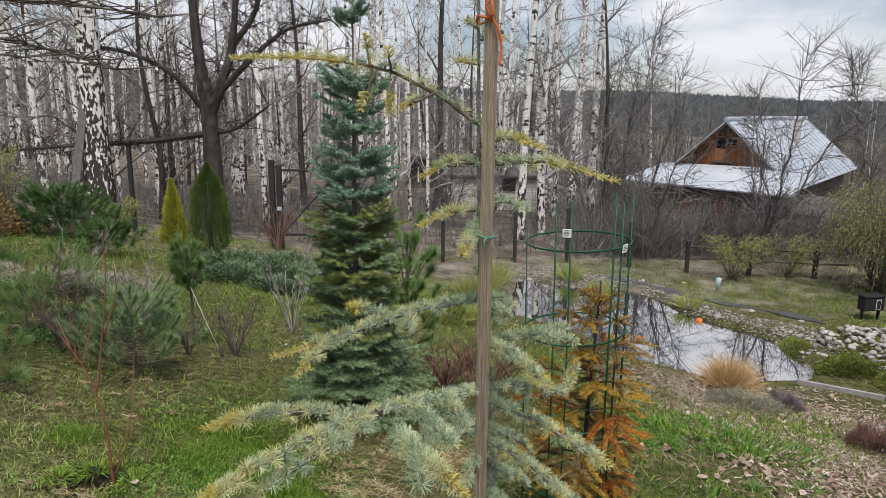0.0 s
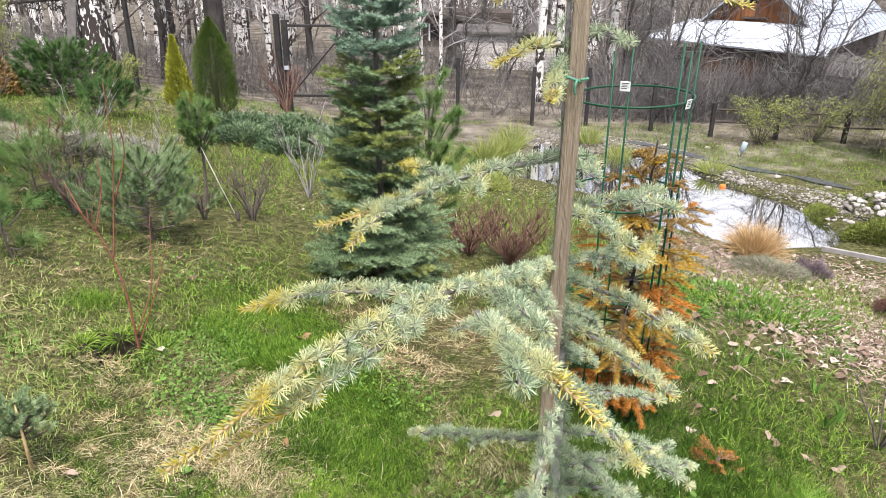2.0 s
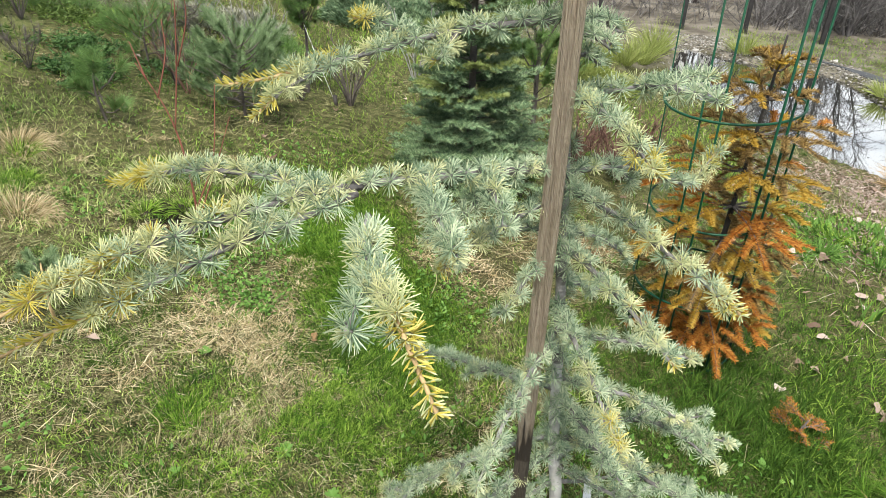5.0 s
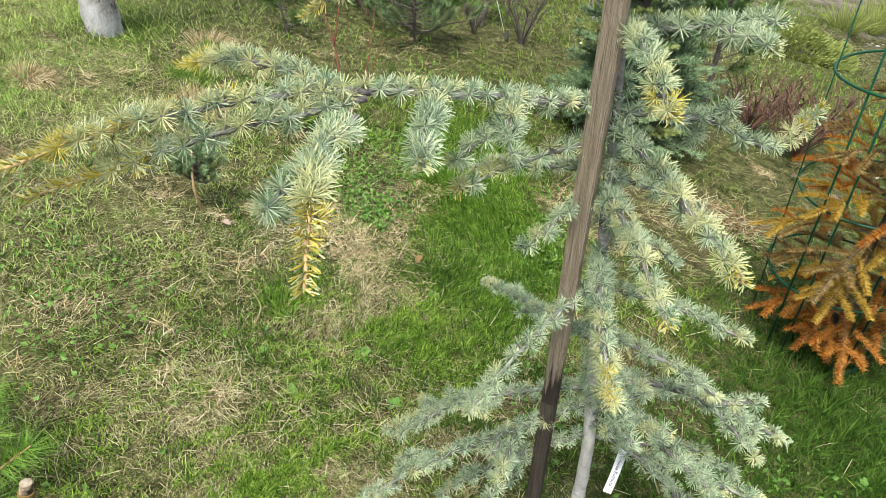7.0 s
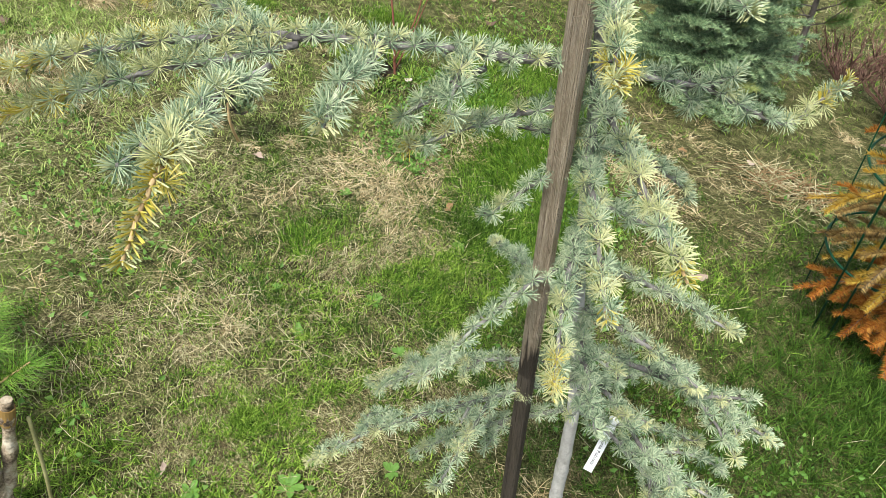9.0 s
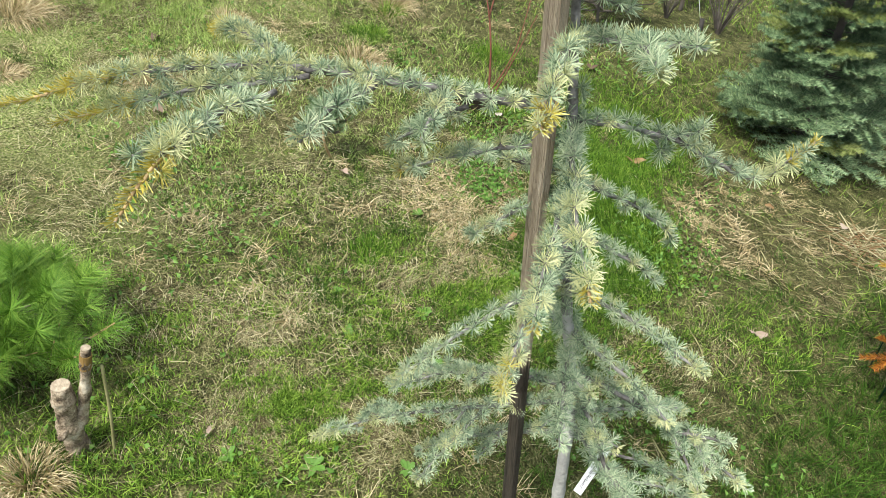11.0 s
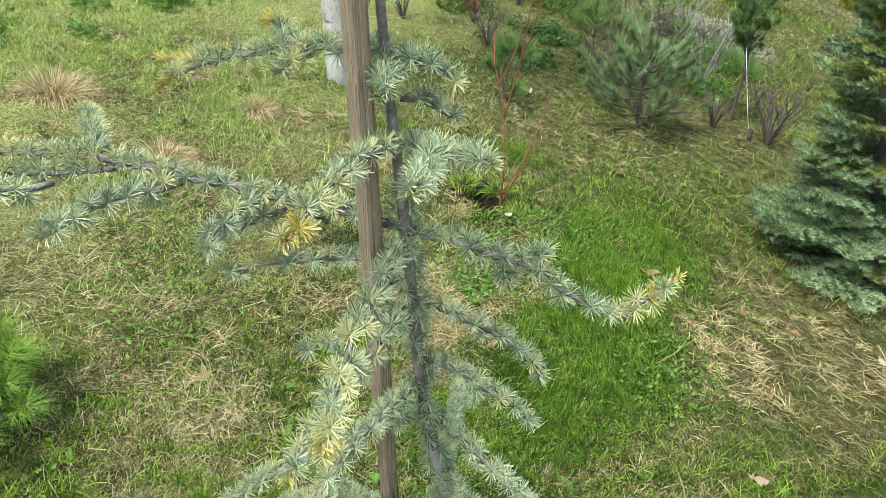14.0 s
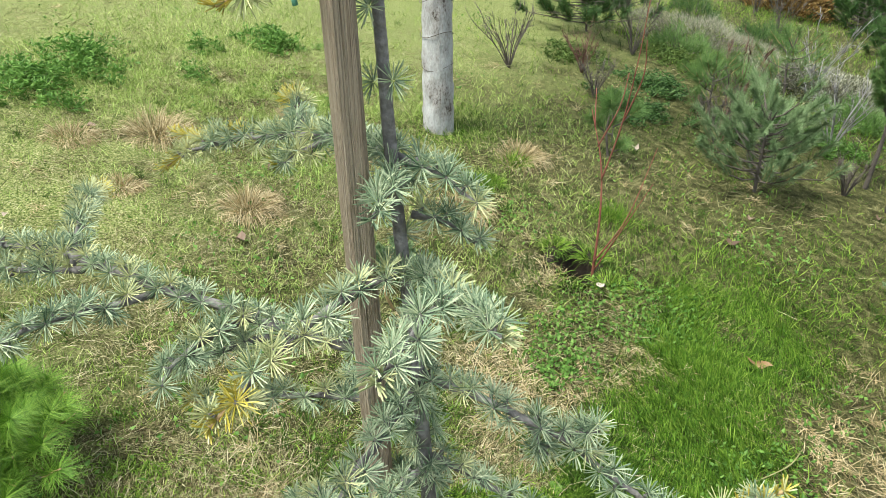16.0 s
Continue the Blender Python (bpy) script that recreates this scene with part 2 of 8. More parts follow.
DARK_BARK = material("dark_bark", [(0.3, (0.026, 0.024, 0.023)), (0.6, (0.064, 0.058, 0.055)), (0.8, (0.12, 0.112, 0.106))], 0.9, 12, bump=0.8, bump_scale=30, stretch=(1, 1, 0.35))
RED_STEM = material("red_stem", [(0.3, (0.11, 0.042, 0.030)), (0.7, (0.24, 0.088, 0.062))], 0.6, 30)
RED_HEATH = material("red_heath", [(0.2, (0.06, 0.03, 0.026)), (0.5, (0.14, 0.075, 0.06)), (0.8, (0.27, 0.17, 0.13))], 0.75, 8, island=0.6)
HEATH_GREY = material("heath_grey", [(0.2, (0.08, 0.086, 0.05)), (0.5, (0.20, 0.205, 0.14)), (0.8, (0.40, 0.40, 0.31))], 0.85, 8, island=0.6)
PURPLE = material("heather_flower", [(0.3, (0.09, 0.07, 0.07)), (0.7, (0.22, 0.17, 0.20))], 0.7, 20, island=0.5)
STONE = material("stone", [(0.25, (0.13, 0.122, 0.108)), (0.5, (0.27, 0.255, 0.235)), (0.8, (0.47, 0.455, 0.43))], 0.85, 9, obj=0.45, bump=0.5, bump_scale=30)
GRAVEL = material("gravel", [(0.2, (0.085, 0.078, 0.065)), (0.5, (0.19, 0.178, 0.155)), (0.8, (0.37, 0.355, 0.325))], 0.9, 4, island=0.6, bump=0.3)
MOSS = material("moss", [(0.1, (0.055, 0.085, 0.015)), (0.5, (0.125, 0.155, 0.032)), (0.9, (0.24, 0.255, 0.07))], 0.85, 10, island=0.5)
BLACK_POST = material("black_post", [(0.3, (0.018, 0.017, 0.018)), (0.7, (0.045, 0.043, 0.042))], 0.6, 12, bump=0.2)
BLACK_PLASTIC = material("black_plastic", [(0.3, (0.015, 0.015, 0.017)), (0.7, (0.03, 0.03, 0.033))], 0.4, 12)
LINER = material("pond_liner", [(0.3, (0.035, 0.038, 0.042)), (0.7, (0.09, 0.095, 0.10))], 0.6, 6, bump=0.2)
TIN = material("tin_roof", [(0.25, (0.29, 0.33, 0.38)), (0.5, (0.42, 0.465, 0.52)), (0.75, (0.55, 0.595, 0.65))], 0.5, 0.8, metal=0.25, bump=0.12, bump_scale=6, fine=0.35)
PLANK = material("gable_plank", [(0.25, (0.075, 0.03, 0.014)), (0.5, (0.17, 0.068, 0.028)), (0.75, (0.30, 0.14, 0.065))], 0.8, 3, obj=0.45, stretch=(6, 6, 0.5), bump=0.4)
LOG = material("log_wall", [(0.25, (0.035, 0.03, 0.026)), (0.5, (0.075, 0.062, 0.052)), (0.75, (0.14, 0.115, 0.095))], 0.9, 3, stretch=(0.5, 0.5, 6), bump=0.5)
BRICK = material("pale_brick", [(0.25, (0.48, 0.46, 0.44)), (0.5, (0.62, 0.60, 0.58)), (0.75, (0.74, 0.72, 0.69))], 0.9, 5, obj=0.4, bump=0.3)
MORTAR = material("mortar", [(0.3, (0.36, 0.35, 0.33)), (0.7, (0.48, 0.46, 0.44))], 0.95, 12)
SLATE = material("dark_roof", [(0.3, (0.07, 0.065, 0.062)), (0.7, (0.15, 0.14, 0.13))], 0.85, 3)
# window glass, and the painted shade of the hatch and the shed opening
GLASS_AND_SHADE = material("glass_and_shade", [(0.3, (0.015, 0.016, 0.018)), (0.7, (0.03, 0.03, 0.032))], 0.12, 3)
END_GRAIN = material("end_grain", [(0.3, (0.20, 0.155, 0.105)), (0.5, (0.32, 0.26, 0.19)), (0.7, (0.44, 0.38, 0.29))], 0.85, 90, bump=0.3, bump_scale=200)
STUMP_BARK = material("stump_bark", [(0.38, (0.05, 0.036, 0.026)), (0.46, (0.17, 0.13, 0.09)), (0.54, (0.36, 0.29, 0.21)), (0.66, (0.56, 0.50, 0.40))], 0.9, 30, bump=0.7, bump_scale=40)
# soil kept near black, so it also paints the shade in the hollow
SOIL = material("soil", [(0.3, (0.012, 0.010, 0.008)), (0.7, (0.045, 0.036, 0.026))], 0.95, 12, bump=0.6)
FAR_WOOD = material("far_wood", [(0.1, (0.06, 0.06, 0.058)), (0.5, (0.12, 0.11, 0.10)), (0.9, (0.20, 0.18, 0.165))], 0.95, 0.05, island=0.6)
# bluish grey of distance haze is mixed into this conifer colour
HAZY_PINE = material("hazy_pine", [(0.1, (0.035, 0.050, 0.055)), (0.5, (0.065, 0.082, 0.088)), (0.9, (0.12, 0.125, 0.125))], 0.95, 0.05, island=0.6)
BOTTLE_CLEAR = material("bottle_plastic", [(0.3, (0.28, 0.37, 0.42)), (0.7, (0.46, 0.54, 0.58))], 0.2, 12)
ORANGE_FLOAT = material("orange_float", [(0.3, (0.65, 0.12, 0.02)), (0.7, (0.80, 0.22, 0.05))], 0.4, 12)


def birch_bark(name="birch_bark", coarse=0.12, height=4.0, grain=1.0):
    """White bark with dark horizontal marks and rough black patches low down the trunk."""
    m = material(name, [(0.3, (0.50, 0.48, 0.46)), (0.5, (0.68, 0.67, 0.65)), (0.75, (0.80, 0.79, 0.77))], 0.8, 5, bump=0.4, bump_scale=25)
    nt = m.node_tree
    n, l = nt.nodes, nt.links
    bs = n["Principled BSDF"]
    old = bs.inputs["Base Color"].links[0].from_socket
    co = n.new("ShaderNodeTexCoord")
    mp = n.new("ShaderNodeMapping")
    mp.inputs["Scale"].default_value = (7, 7, 16)
    mk = n.new("ShaderNodeTexNoise")
    mk.inputs["Scale"].default_value, mk.inputs["Detail"].default_value = 0.55, 5
    mp2 = n.new("ShaderNodeMapping")
    mp2.inputs["Scale"].default_value = (15 * grain, 15 * grain, 6 * grain)
    mk2 = n.new("ShaderNodeTexNoise")
    mk2.inputs["Scale"].default_value, mk2.inputs["Detail"].default_value = 0.8, 7
    oi = n.new("ShaderNodeObjectInfo")
    for p in (mp, mp2):
        l.new(co.outputs["Object"], p.inputs[0])
        l.new(oi.outputs["Random"], p.inputs["Location"])
    l.new(mp.outputs[0], mk.inputs["Vector"])
    l.new(mp2.outputs[0], mk2.inputs["Vector"])
    r1 = ramp_node(nt, [(0.56, (0, 0, 0)), (0.62, (1, 1, 1))])
    l.new(mk.outputs[0], r1.inputs[0])
    # bark grows coarse towards the foot of an old trunk
    sep = n.new("ShaderNodeSeparateXYZ")
    l.new(co.outputs["Object"], sep.inputs[0])
    low = n.new("ShaderNodeMapRange")
    low.inputs["From Min"].default_value, low.inputs["From Max"].default_value = height, 0.0
    low.inputs["To Min"].default_value, low.inputs["To Max"].default_value = -0.08, coarse
    l.new(sep.outputs[2], low.inputs[0])
    ad = n.new("ShaderNodeMath")
    l.new(mk2.outputs[0], ad.inputs[0])
    l.new(low.outputs[0], ad.inputs[1])
    r2 = ramp_node(nt, [(0.53, (0, 0, 0)), (0.58, (1, 1, 1))])
    l.new(ad.outputs[0], r2.inputs[0])
    mx = n.new("ShaderNodeMath")
    mx.operation = "MAXIMUM"
    l.new(r1.outputs[0], mx.inputs[0])
    l.new(r2.outputs[0], mx.inputs[1])
    q = n.new("ShaderNodeMix")
    q.data_type = "RGBA"
    q.inputs[7].default_value = (0.045, 0.038, 0.035, 1)
    l.new(mx.outputs[0], q.inputs[0])
    l.new(old, q.inputs[6])
    l.new(q.outputs[2], bs.inputs["Base Color"])
    return m


BIRCH = birch_bark("birch_bark", 0.07, 3.5)
OLD_BIRCH = birch_bark("old_birch_bark", 0.20, 4.6, 1.7)


def water_material():
    m = bpy.data.materials.new("pond_water")
    m.use_nodes = True
    nt = m.node_tree
    bs = nt.nodes["Principled BSDF"]
    bs.inputs["Base Color"].default_value = (0.012, 0.014, 0.012, 1)
    bs.inputs["Roughness"].default_value = 0.03
    bs.inputs["IOR"].default_value = 5.0
    bs.inputs["Specular IOR Level"].default_value = 0.75
    w = nt.nodes.new("ShaderNodeTexNoise")
    w.inputs["Scale"].default_value = 7
    k = nt.nodes.new("ShaderNodeBump")
    k.inputs["Strength"].default_value, k.inputs["Distance"].default_value = 0.05, 0.01
    nt.links.new(w.outputs[0], k.inputs["Height"])
    nt.links.new(k.outputs[0], bs.inputs["Normal"])
    return m


WATER = water_material()


def ground_material():
    """Lawn soil near, leaf litter under the wood, mixed by noise."""
    m = material("ground", [(0.36, (0.014, 0.015, 0.006)), (0.46, (0.045, 0.049, 0.017)), (0.55, (0.105, 0.108, 0.040)), (0.66, (0.26, 0.24, 0.125))], 0.95, 22.0, detail=12, fine=0.6, bump=1.0, bump_scale=90, spec=0.1)
    nt = m.node_tree
    n, l = nt.nodes, nt.links
    bs = n["Principled BSDF"]
    old = bs.inputs["Base Color"].links[0].from_socket
    co = n.new("ShaderNodeTexCoord")
    ns = n.new("ShaderNodeTexNoise")
    ns.inputs["Scale"].default_value, ns.inputs["Detail"].default_value = 2.5, 10
    l.new(co.outputs["Object"], ns.inputs["Vector"])
    lit = ramp_node(nt, [(0.3, (0.060, 0.052, 0.042)), (0.5, (0.138, 0.122, 0.098)), (0.7, (0.26, 0.235, 0.195))])
    l.new(ns.outputs[0], lit.inputs[0])
    sep = n.new("ShaderNodeSeparateXYZ")
    l.new(co.outputs["Object"], sep.inputs[0])
    edge = n.new("ShaderNodeMath")
    edge.operation = "ADD"
    sc = n.new("ShaderNodeMath")
    sc.operation = "MULTIPLY"
    sc.inputs[1].default_value = 6.0
    l.new(ns.outputs[0], sc.inputs[0])
    l.new(sep.outputs[1], edge.inputs[0])
    l.new(sc.outputs[0], edge.inputs[1])
    mr = n.new("ShaderNodeMapRange")
    mr.inputs["From Min"].default_value, mr.inputs["From Max"].default_value = 13.0, 15.5
    l.new(edge.outputs[0], mr.inputs[0])
    # mossy turf on the upper slope
    fine_noise = n.new("ShaderNodeTexNoise")
    fine_noise.inputs["Scale"].default_value, fine_noise.inputs["Detail"].default_value = 130, 10
    l.new(co.outputs["Object"], fine_noise.inputs["Vector"])
    moss = ramp_node(nt, [(0.34, (0.055, 0.078, 0.020)), (0.45, (0.14, 0.178, 0.052)), (0.55, (0.24, 0.265, 0.095)), (0.68, (0.42, 0.41, 0.22))])
    l.new(fine_noise.outputs[0], moss.inputs[0])
    west = n.new("ShaderNodeMath")
    west.operation = "ADD"
    wob = n.new("ShaderNodeMath")
    wob.operation = "MULTIPLY"
    wob.inputs[1].default_value = 3.0
    l.new(ns.outputs[0], wob.inputs[0])
    l.new(sep.outputs[0], west.inputs[0])
    l.new(wob.outputs[0], west.inputs[1])
    wr = n.new("ShaderNodeMapRange")
    wr.inputs["From Min"].default_value, wr.inputs["From Max"].default_value = 1.45, 0.0
    down = n.new("ShaderNodeMath")
    down.operation = "MULTIPLY_ADD"
    down.inputs[1].default_value = 0.85
    l.new(sep.outputs[1], down.inputs[0])
    l.new(west.outputs[0], down.inputs[2])
    l.new(down.outputs[0], wr.inputs[0])
    turf = n.new("ShaderNodeMix")
    turf.data_type = "RGBA"
    l.new(wr.outputs[0], turf.inputs[0])
    l.new(old, turf.inputs[6])
    l.new(moss.outputs[0], turf.inputs[7])
    old = turf.outputs[2]
    q = n.new("ShaderNodeMix")
    q.data_type = "RGBA"
    l.new(mr.outputs[0], q.inputs[0])
    l.new(old, q.inputs[6])
    l.new(lit.outputs[0], q.inputs[7])
    l.new(q.outputs[2], bs.inputs["Base Color"])
    return m


GROUND = ground_material()


# ---- mesh tools ----
rng = np.random.default_rng(7)


class Geo:
    """Gathers batches of vertices and faces and turns them into one mesh."""

    def __init__(self):
        self.v, self.f, self.m, self.n = [], [], [], 0

    def add(self, verts, faces, mat=0):
        verts = np.asarray(verts, float).reshape(-1, 3)
        faces = np.asarray(faces, int)
        if len(verts) and len(faces):
            self.v.append(verts)
            self.f.append(faces + self.n)
            self.m.append(np.full(len(faces), mat))
            self.n += len(verts)
        return self

    def mesh(self, name, mats, smooth=False):
        me = bpy.data.meshes.new(name)
        v = np.concatenate(self.v)
        loops = np.concatenate([f.ravel() for f in self.f])
        sizes = np.concatenate([np.full(len(f), f.shape[1]) for f in self.f])
        me.vertices.add(len(v))
        me.vertices.foreach_set("co", v.ravel())
        me.loops.add(len(loops))
        me.loops.foreach_set("vertex_index", loops)
        me.polygons.add(len(sizes))
        me.polygons.foreach_set("loop_start", np.concatenate([[0], np.cumsum(sizes)[:-1]]))
        for mt in mats:
            me.materials.append(mt)
        me.polygons.foreach_set("material_index", np.concatenate(self.m))
        me.polygons.foreach_set("use_smooth", np.full(len(sizes), smooth))
        me.update(calc_edges=True)
        me.validate()
        return me


def thing(name, at=(0, 0, 0), label="", category="", group="", kind=""):
    """An Empty at a thing's base that carries its parts."""
    ob = new(name)
    ob.empty_display_size = 0.1
    ob.location = at
    return tagged(ob, label, category, group, kind)


def part(name, geo, mats, parent=None, label="", smooth=False):
    """Links a Geo as one mesh object; its vertices are in the parent's space."""
    if not isinstance(mats, (list, tuple)):
        mats = [mats]
    ob = new(name, geo.mesh(name, mats, smooth))
    ob.parent = parent
    return tagged(ob, label)


def unit(v):
    v = np.asarray(v, float)
    return v / np.maximum(np.linalg.norm(v, axis=-1, keepdims=True), 1e-9)


def sides_of(d):
    """Two unit vectors across each direction."""
    ref = np.where(np.abs(d[:, 2:3]) > 0.9, np.array([[1.0, 0, 0]]), np.array([[0, 0, 1.0]]))
    u = unit(np.cross(d, ref))
    return u, np.cross(d, u)


def spikes(base, d, length, width):
    """Needles: a three-sided shaft with a short point."""
    n = len(base)
    d = unit(d)
    u, w = sides_of(d)
    length, width = np.broadcast_to(length, n)[:, None], np.broadcast_to(width, n)[:, None]
    rows = []
    for along, fat in ((0.0, 0.46), (0.9, 0.5)):
        for k in range(3):
            a = 2.1 * k
            rows.append(base + d * length * along + (u * math.cos(a) + w * math.sin(a)) * width * fat)
    rows.append(base + d * length)
    v = np.stack(rows, 1).reshape(-1, 3)
    tri = np.array([(0, 1, 4), (0, 4, 3), (1, 2, 5), (1, 5, 4), (2, 0, 3), (2, 3, 5), (3, 4, 6), (4, 5, 6), (5, 3, 6)])
    return v, (np.arange(n)[:, None, None] * 7 + tri).reshape(-1, 3)


def thin_spikes(base, d, length, width):
    """Needles seen from farther off: a three-sided point."""
    n = len(base)
    d = unit(d)
    u, w = sides_of(d)
    length, width = np.broadcast_to(length, n)[:, None], np.broadcast_to(width, n)[:, None]
    rows = [base + (u * math.cos(2.1 * k) + w * math.sin(2.1 * k)) * width * 0.55 for k in range(3)] + [base + d * length]
    v = np.stack(rows, 1).reshape(-1, 3)
    tri = np.array([(0, 1, 3), (1, 2, 3), (2, 0, 3)])
    return v, (np.arange(n)[:, None, None] * 4 + tri).reshape(-1, 3)


def sticks(p0, p1, r0, r1, sides=4):
    """Straight tapered twigs, many at once."""
    p0, p1 = np.asarray(p0, float).reshape(-1, 3), np.asarray(p1, float).reshape(-1, 3)
    n = len(p0)
    d = unit(p1 - p0)
    u, w = sides_of(d)
    r0, r1 = np.broadcast_to(r0, n)[:, None], np.broadcast_to(r1, n)[:, None]
    rows = []
    for p, r in ((p0, r0), (p1, r1)):
        for k in range(sides):
            a = 2 * math.pi * k / sides
            rows.append(p + (u * math.cos(a) + w * math.sin(a)) * r)
    v = np.stack(rows, 1).reshape(-1, 3)
    q = np.array([(k, (k + 1) % sides, sides + (k + 1) % sides, sides + k) for k in range(sides)])
    return v, (np.arange(n)[:, None, None] * 2 * sides + q).reshape(-1, 4)


def blades(base, d, length, width, droop):
    """Grass blades: two joints and a tip, bending down."""
    n = len(base)
    d = unit(d)
    length, width, droop = (np.broadcast_to(a, n)[:, None] for a in (length, width, droop))
    turn = rng.uniform(0, 6.28, n)
    u = np.stack([np.cos(turn), np.sin(turn), 0 * turn], 1)
    u = unit(u - d * np.sum(u * d, 1, keepdims=True))
    mid = base + d * length * 0.55 - np.array([0, 0, 1.0]) * droop * length * 0.12
    tip = base + d * length - np.array([0, 0, 1.0]) * droop * length * 0.5
    v = np.stack([base - u * width * 0.5, base + u * width * 0.5, mid + u * width * 0.42, mid - u * width * 0.42, tip], 1).reshape(-1, 3)
    i = np.arange(n)[:, None, None] * 5
    return v, (i + np.array([(0, 1, 2), (0, 2, 3), (3, 2, 4)])).reshape(-1, 3)


def leaves(base, d, length, width, fold=0.25):
    """Small leaves folded along the midrib."""
    n = len(base)
    d = unit(d)
    u, w = sides_of(d)
    a = rng.uniform(0, 6.28, n)[:, None]
    u, w = u * np.cos(a) + w * np.sin(a), w * np.cos(a) - u * np.sin(a)
    length, width = np.broadcast_to(length, n)[:, None], np.broadcast_to(width, n)[:, None]
    up = w * width * fold
    v = np.stack([base, base + d * length * 0.45 + u * width * 0.5 + up, base + d * length, base + d * length * 0.45 - u * width * 0.5 + up, base + d * length * 0.5], 1).reshape(-1, 3)
    i = np.arange(n)[:, None, None] * 5
    return v, (i + np.array([(0, 1, 4), (1, 2, 4), (2, 3, 4), (3, 0, 4)])).reshape(-1, 3)


def curve(points, step):
    """A smooth line through a few points, sampled about every step metres."""
    p = np.asarray(points, float)
    if len(p) == 2:
        k = max(2, int(np.linalg.norm(p[1] - p[0]) / step) + 1)
        return p[0] + (p[1] - p[0]) * np.linspace(0, 1, k)[:, None]
    q = np.vstack([2 * p[0] - p[1], p, 2 * p[-1] - p[-2]])
    out = []
    for i in range(1, len(q) - 2):
        k = max(2, int(np.linalg.norm(q[i + 1] - q[i]) / step) + 1)
        t = np.linspace(0, 1, k, endpoint=False)[:, None]
        a, b, c, d = q[i - 1], q[i], q[i + 1], q[i + 2]
        out.append(0.5 * (2 * b + (c - a) * t + (2 * a - 5 * b + 4 * c - d) * t**2 + (3 * b - a - 3 * c + d) * t**3))
    return np.vstack(out + [p[-1:]])


def tube(pts, radii, sides=8, rough=0.0):
    """A round bar swept along a line, capped at both ends."""
    pts = np.asarray(pts, float)
    n = len(pts)
    radii = np.broadcast_to(radii, n)
    t = unit(np.gradient(pts, axis=0))
    u = sides_of(t[:1])[0][0]
    rings = []
    for i in range(n):
        u = unit(u - t[i] * np.dot(u, t[i]))
        w = np.cross(t[i], u)
        a = np.linspace(0, 2 * math.pi, sides, endpoint=False)
        r = radii[i] * (1 + rough * rng.uniform(-1, 1, sides))
        rings.append(pts[i] + (np.cos(a)[:, None] * u + np.sin(a)[:, None] * w) * r[:, None])
    v = np.vstack(rings + [pts[:1], pts[-1:]])
    k = np.arange(sides)
    j = (k + 1) % sides
    quads = np.vstack([np.stack([i * sides + k, i * sides + j, (i + 1) * sides + j, (i + 1) * sides + k], 1) for i in range(n - 1)])
    c0, c1 = n * sides, n * sides + 1
    caps = np.vstack([np.stack([j, k, np.full(sides, c0)], 1), np.stack([(n - 1) * sides + k, (n - 1) * sides + j, np.full(sides, c1)], 1)])
    return v, quads, caps


def add_tube(geo, pts, radii, sides=8, rough=0.0, mat=0):
    v, q, c = tube(pts, radii, sides, rough)
    n = geo.n
    geo.add(v, q, mat)
    geo.f.append(c + n)
    geo.m.append(np.full(len(c), mat))
    return geo


def box(geo, lo, hi, mat=0, m=None, bevel=0.0):
    """A box with its upright and level edges cut by bevel."""
    lo, hi = np.asarray(lo, float), np.asarray(hi, float)
    bm = bmesh.new()
    bmesh.ops.create_cube(bm, size=1)
    for p in bm.verts:
        p.co = Vector((lo + hi) / 2 + np.array(p.co) * (hi - lo))
    if bevel:
        bmesh.ops.bevel(bm, geom=bm.edges[:], offset=bevel, segments=1, affect="EDGES")
    if m is not None:
        bm.transform(m)
    bm.verts.index_update()
    v = [tuple(p.co) for p in bm.verts]
    n = geo.n
    geo.add(v, [(0, 1, 2)], mat)
    geo.f.pop()
    geo.m.pop()
    for f in bm.faces:
        geo.f.append(np.array([[p.index for p in f.verts]]) + n)
        geo.m.append(np.array([mat]))
    bm.free()
    return geo


def smooth_step(a, b, x):
    t = np.clip((x - a) / (b - a), 0, 1)
    return t * t * (3 - 2 * t)


POND_Z = -1.47
POND = (2.35, 9.75)


def pond_shape(x, y):
    """Below 1 inside the pond: a long oval that runs from the near bank to the far left, with a waist."""
    a = radians(-58)
    dx, dy = x - POND[0], y - POND[1]
    u, w = dx * math.cos(a) + dy * math.sin(a), -dx * math.sin(a) + dy * math.cos(a)
    wob = 0.12 * np.sin(2.3 * u + 0.8) + 0.08 * np.sin(4.1 * w + u)
    return np.sqrt((u / 3.1) ** 2 + (w / 1.32) ** 2) + wob


def land(x, y):
    """Height of the ground: a slope that falls to the pond terrace, a valley behind it and a far ridge."""
    x, y = np.asarray(x, float), np.asarray(y, float)
    zp = 0.13 - 0.147 * x - 0.139 * y
    zp = np.where(zp > 0.6, 0.6 + 0.5 * np.tanh(zp - 0.6), zp)
    z = -1.42 + 0.16 * np.logaddexp(0, np.clip((zp + 1.42) / 0.16, -40, 40))
    z = z - 3.2 * smooth_step(14, 30, y) * smooth_step(0, 14, x)
    far = np.hypot(x, y)
    z = z - 5 * smooth_step(35, 80, far) * smooth_step(-40, 10, x) + 19 * smooth_step(110, 420, far) * (0.85 + 0.15 * np.sin(np.arctan2(x, y) * 9))
    s = pond_shape(x, y)
    bed = np.where(s < 1.25, POND_Z + 0.07 - 0.45 * (1 - smooth_step(0.55, 1.04, s)), z)
    k = 1 - smooth_step(1.05, 1.3, s)
    return z * (1 - k) + bed * k


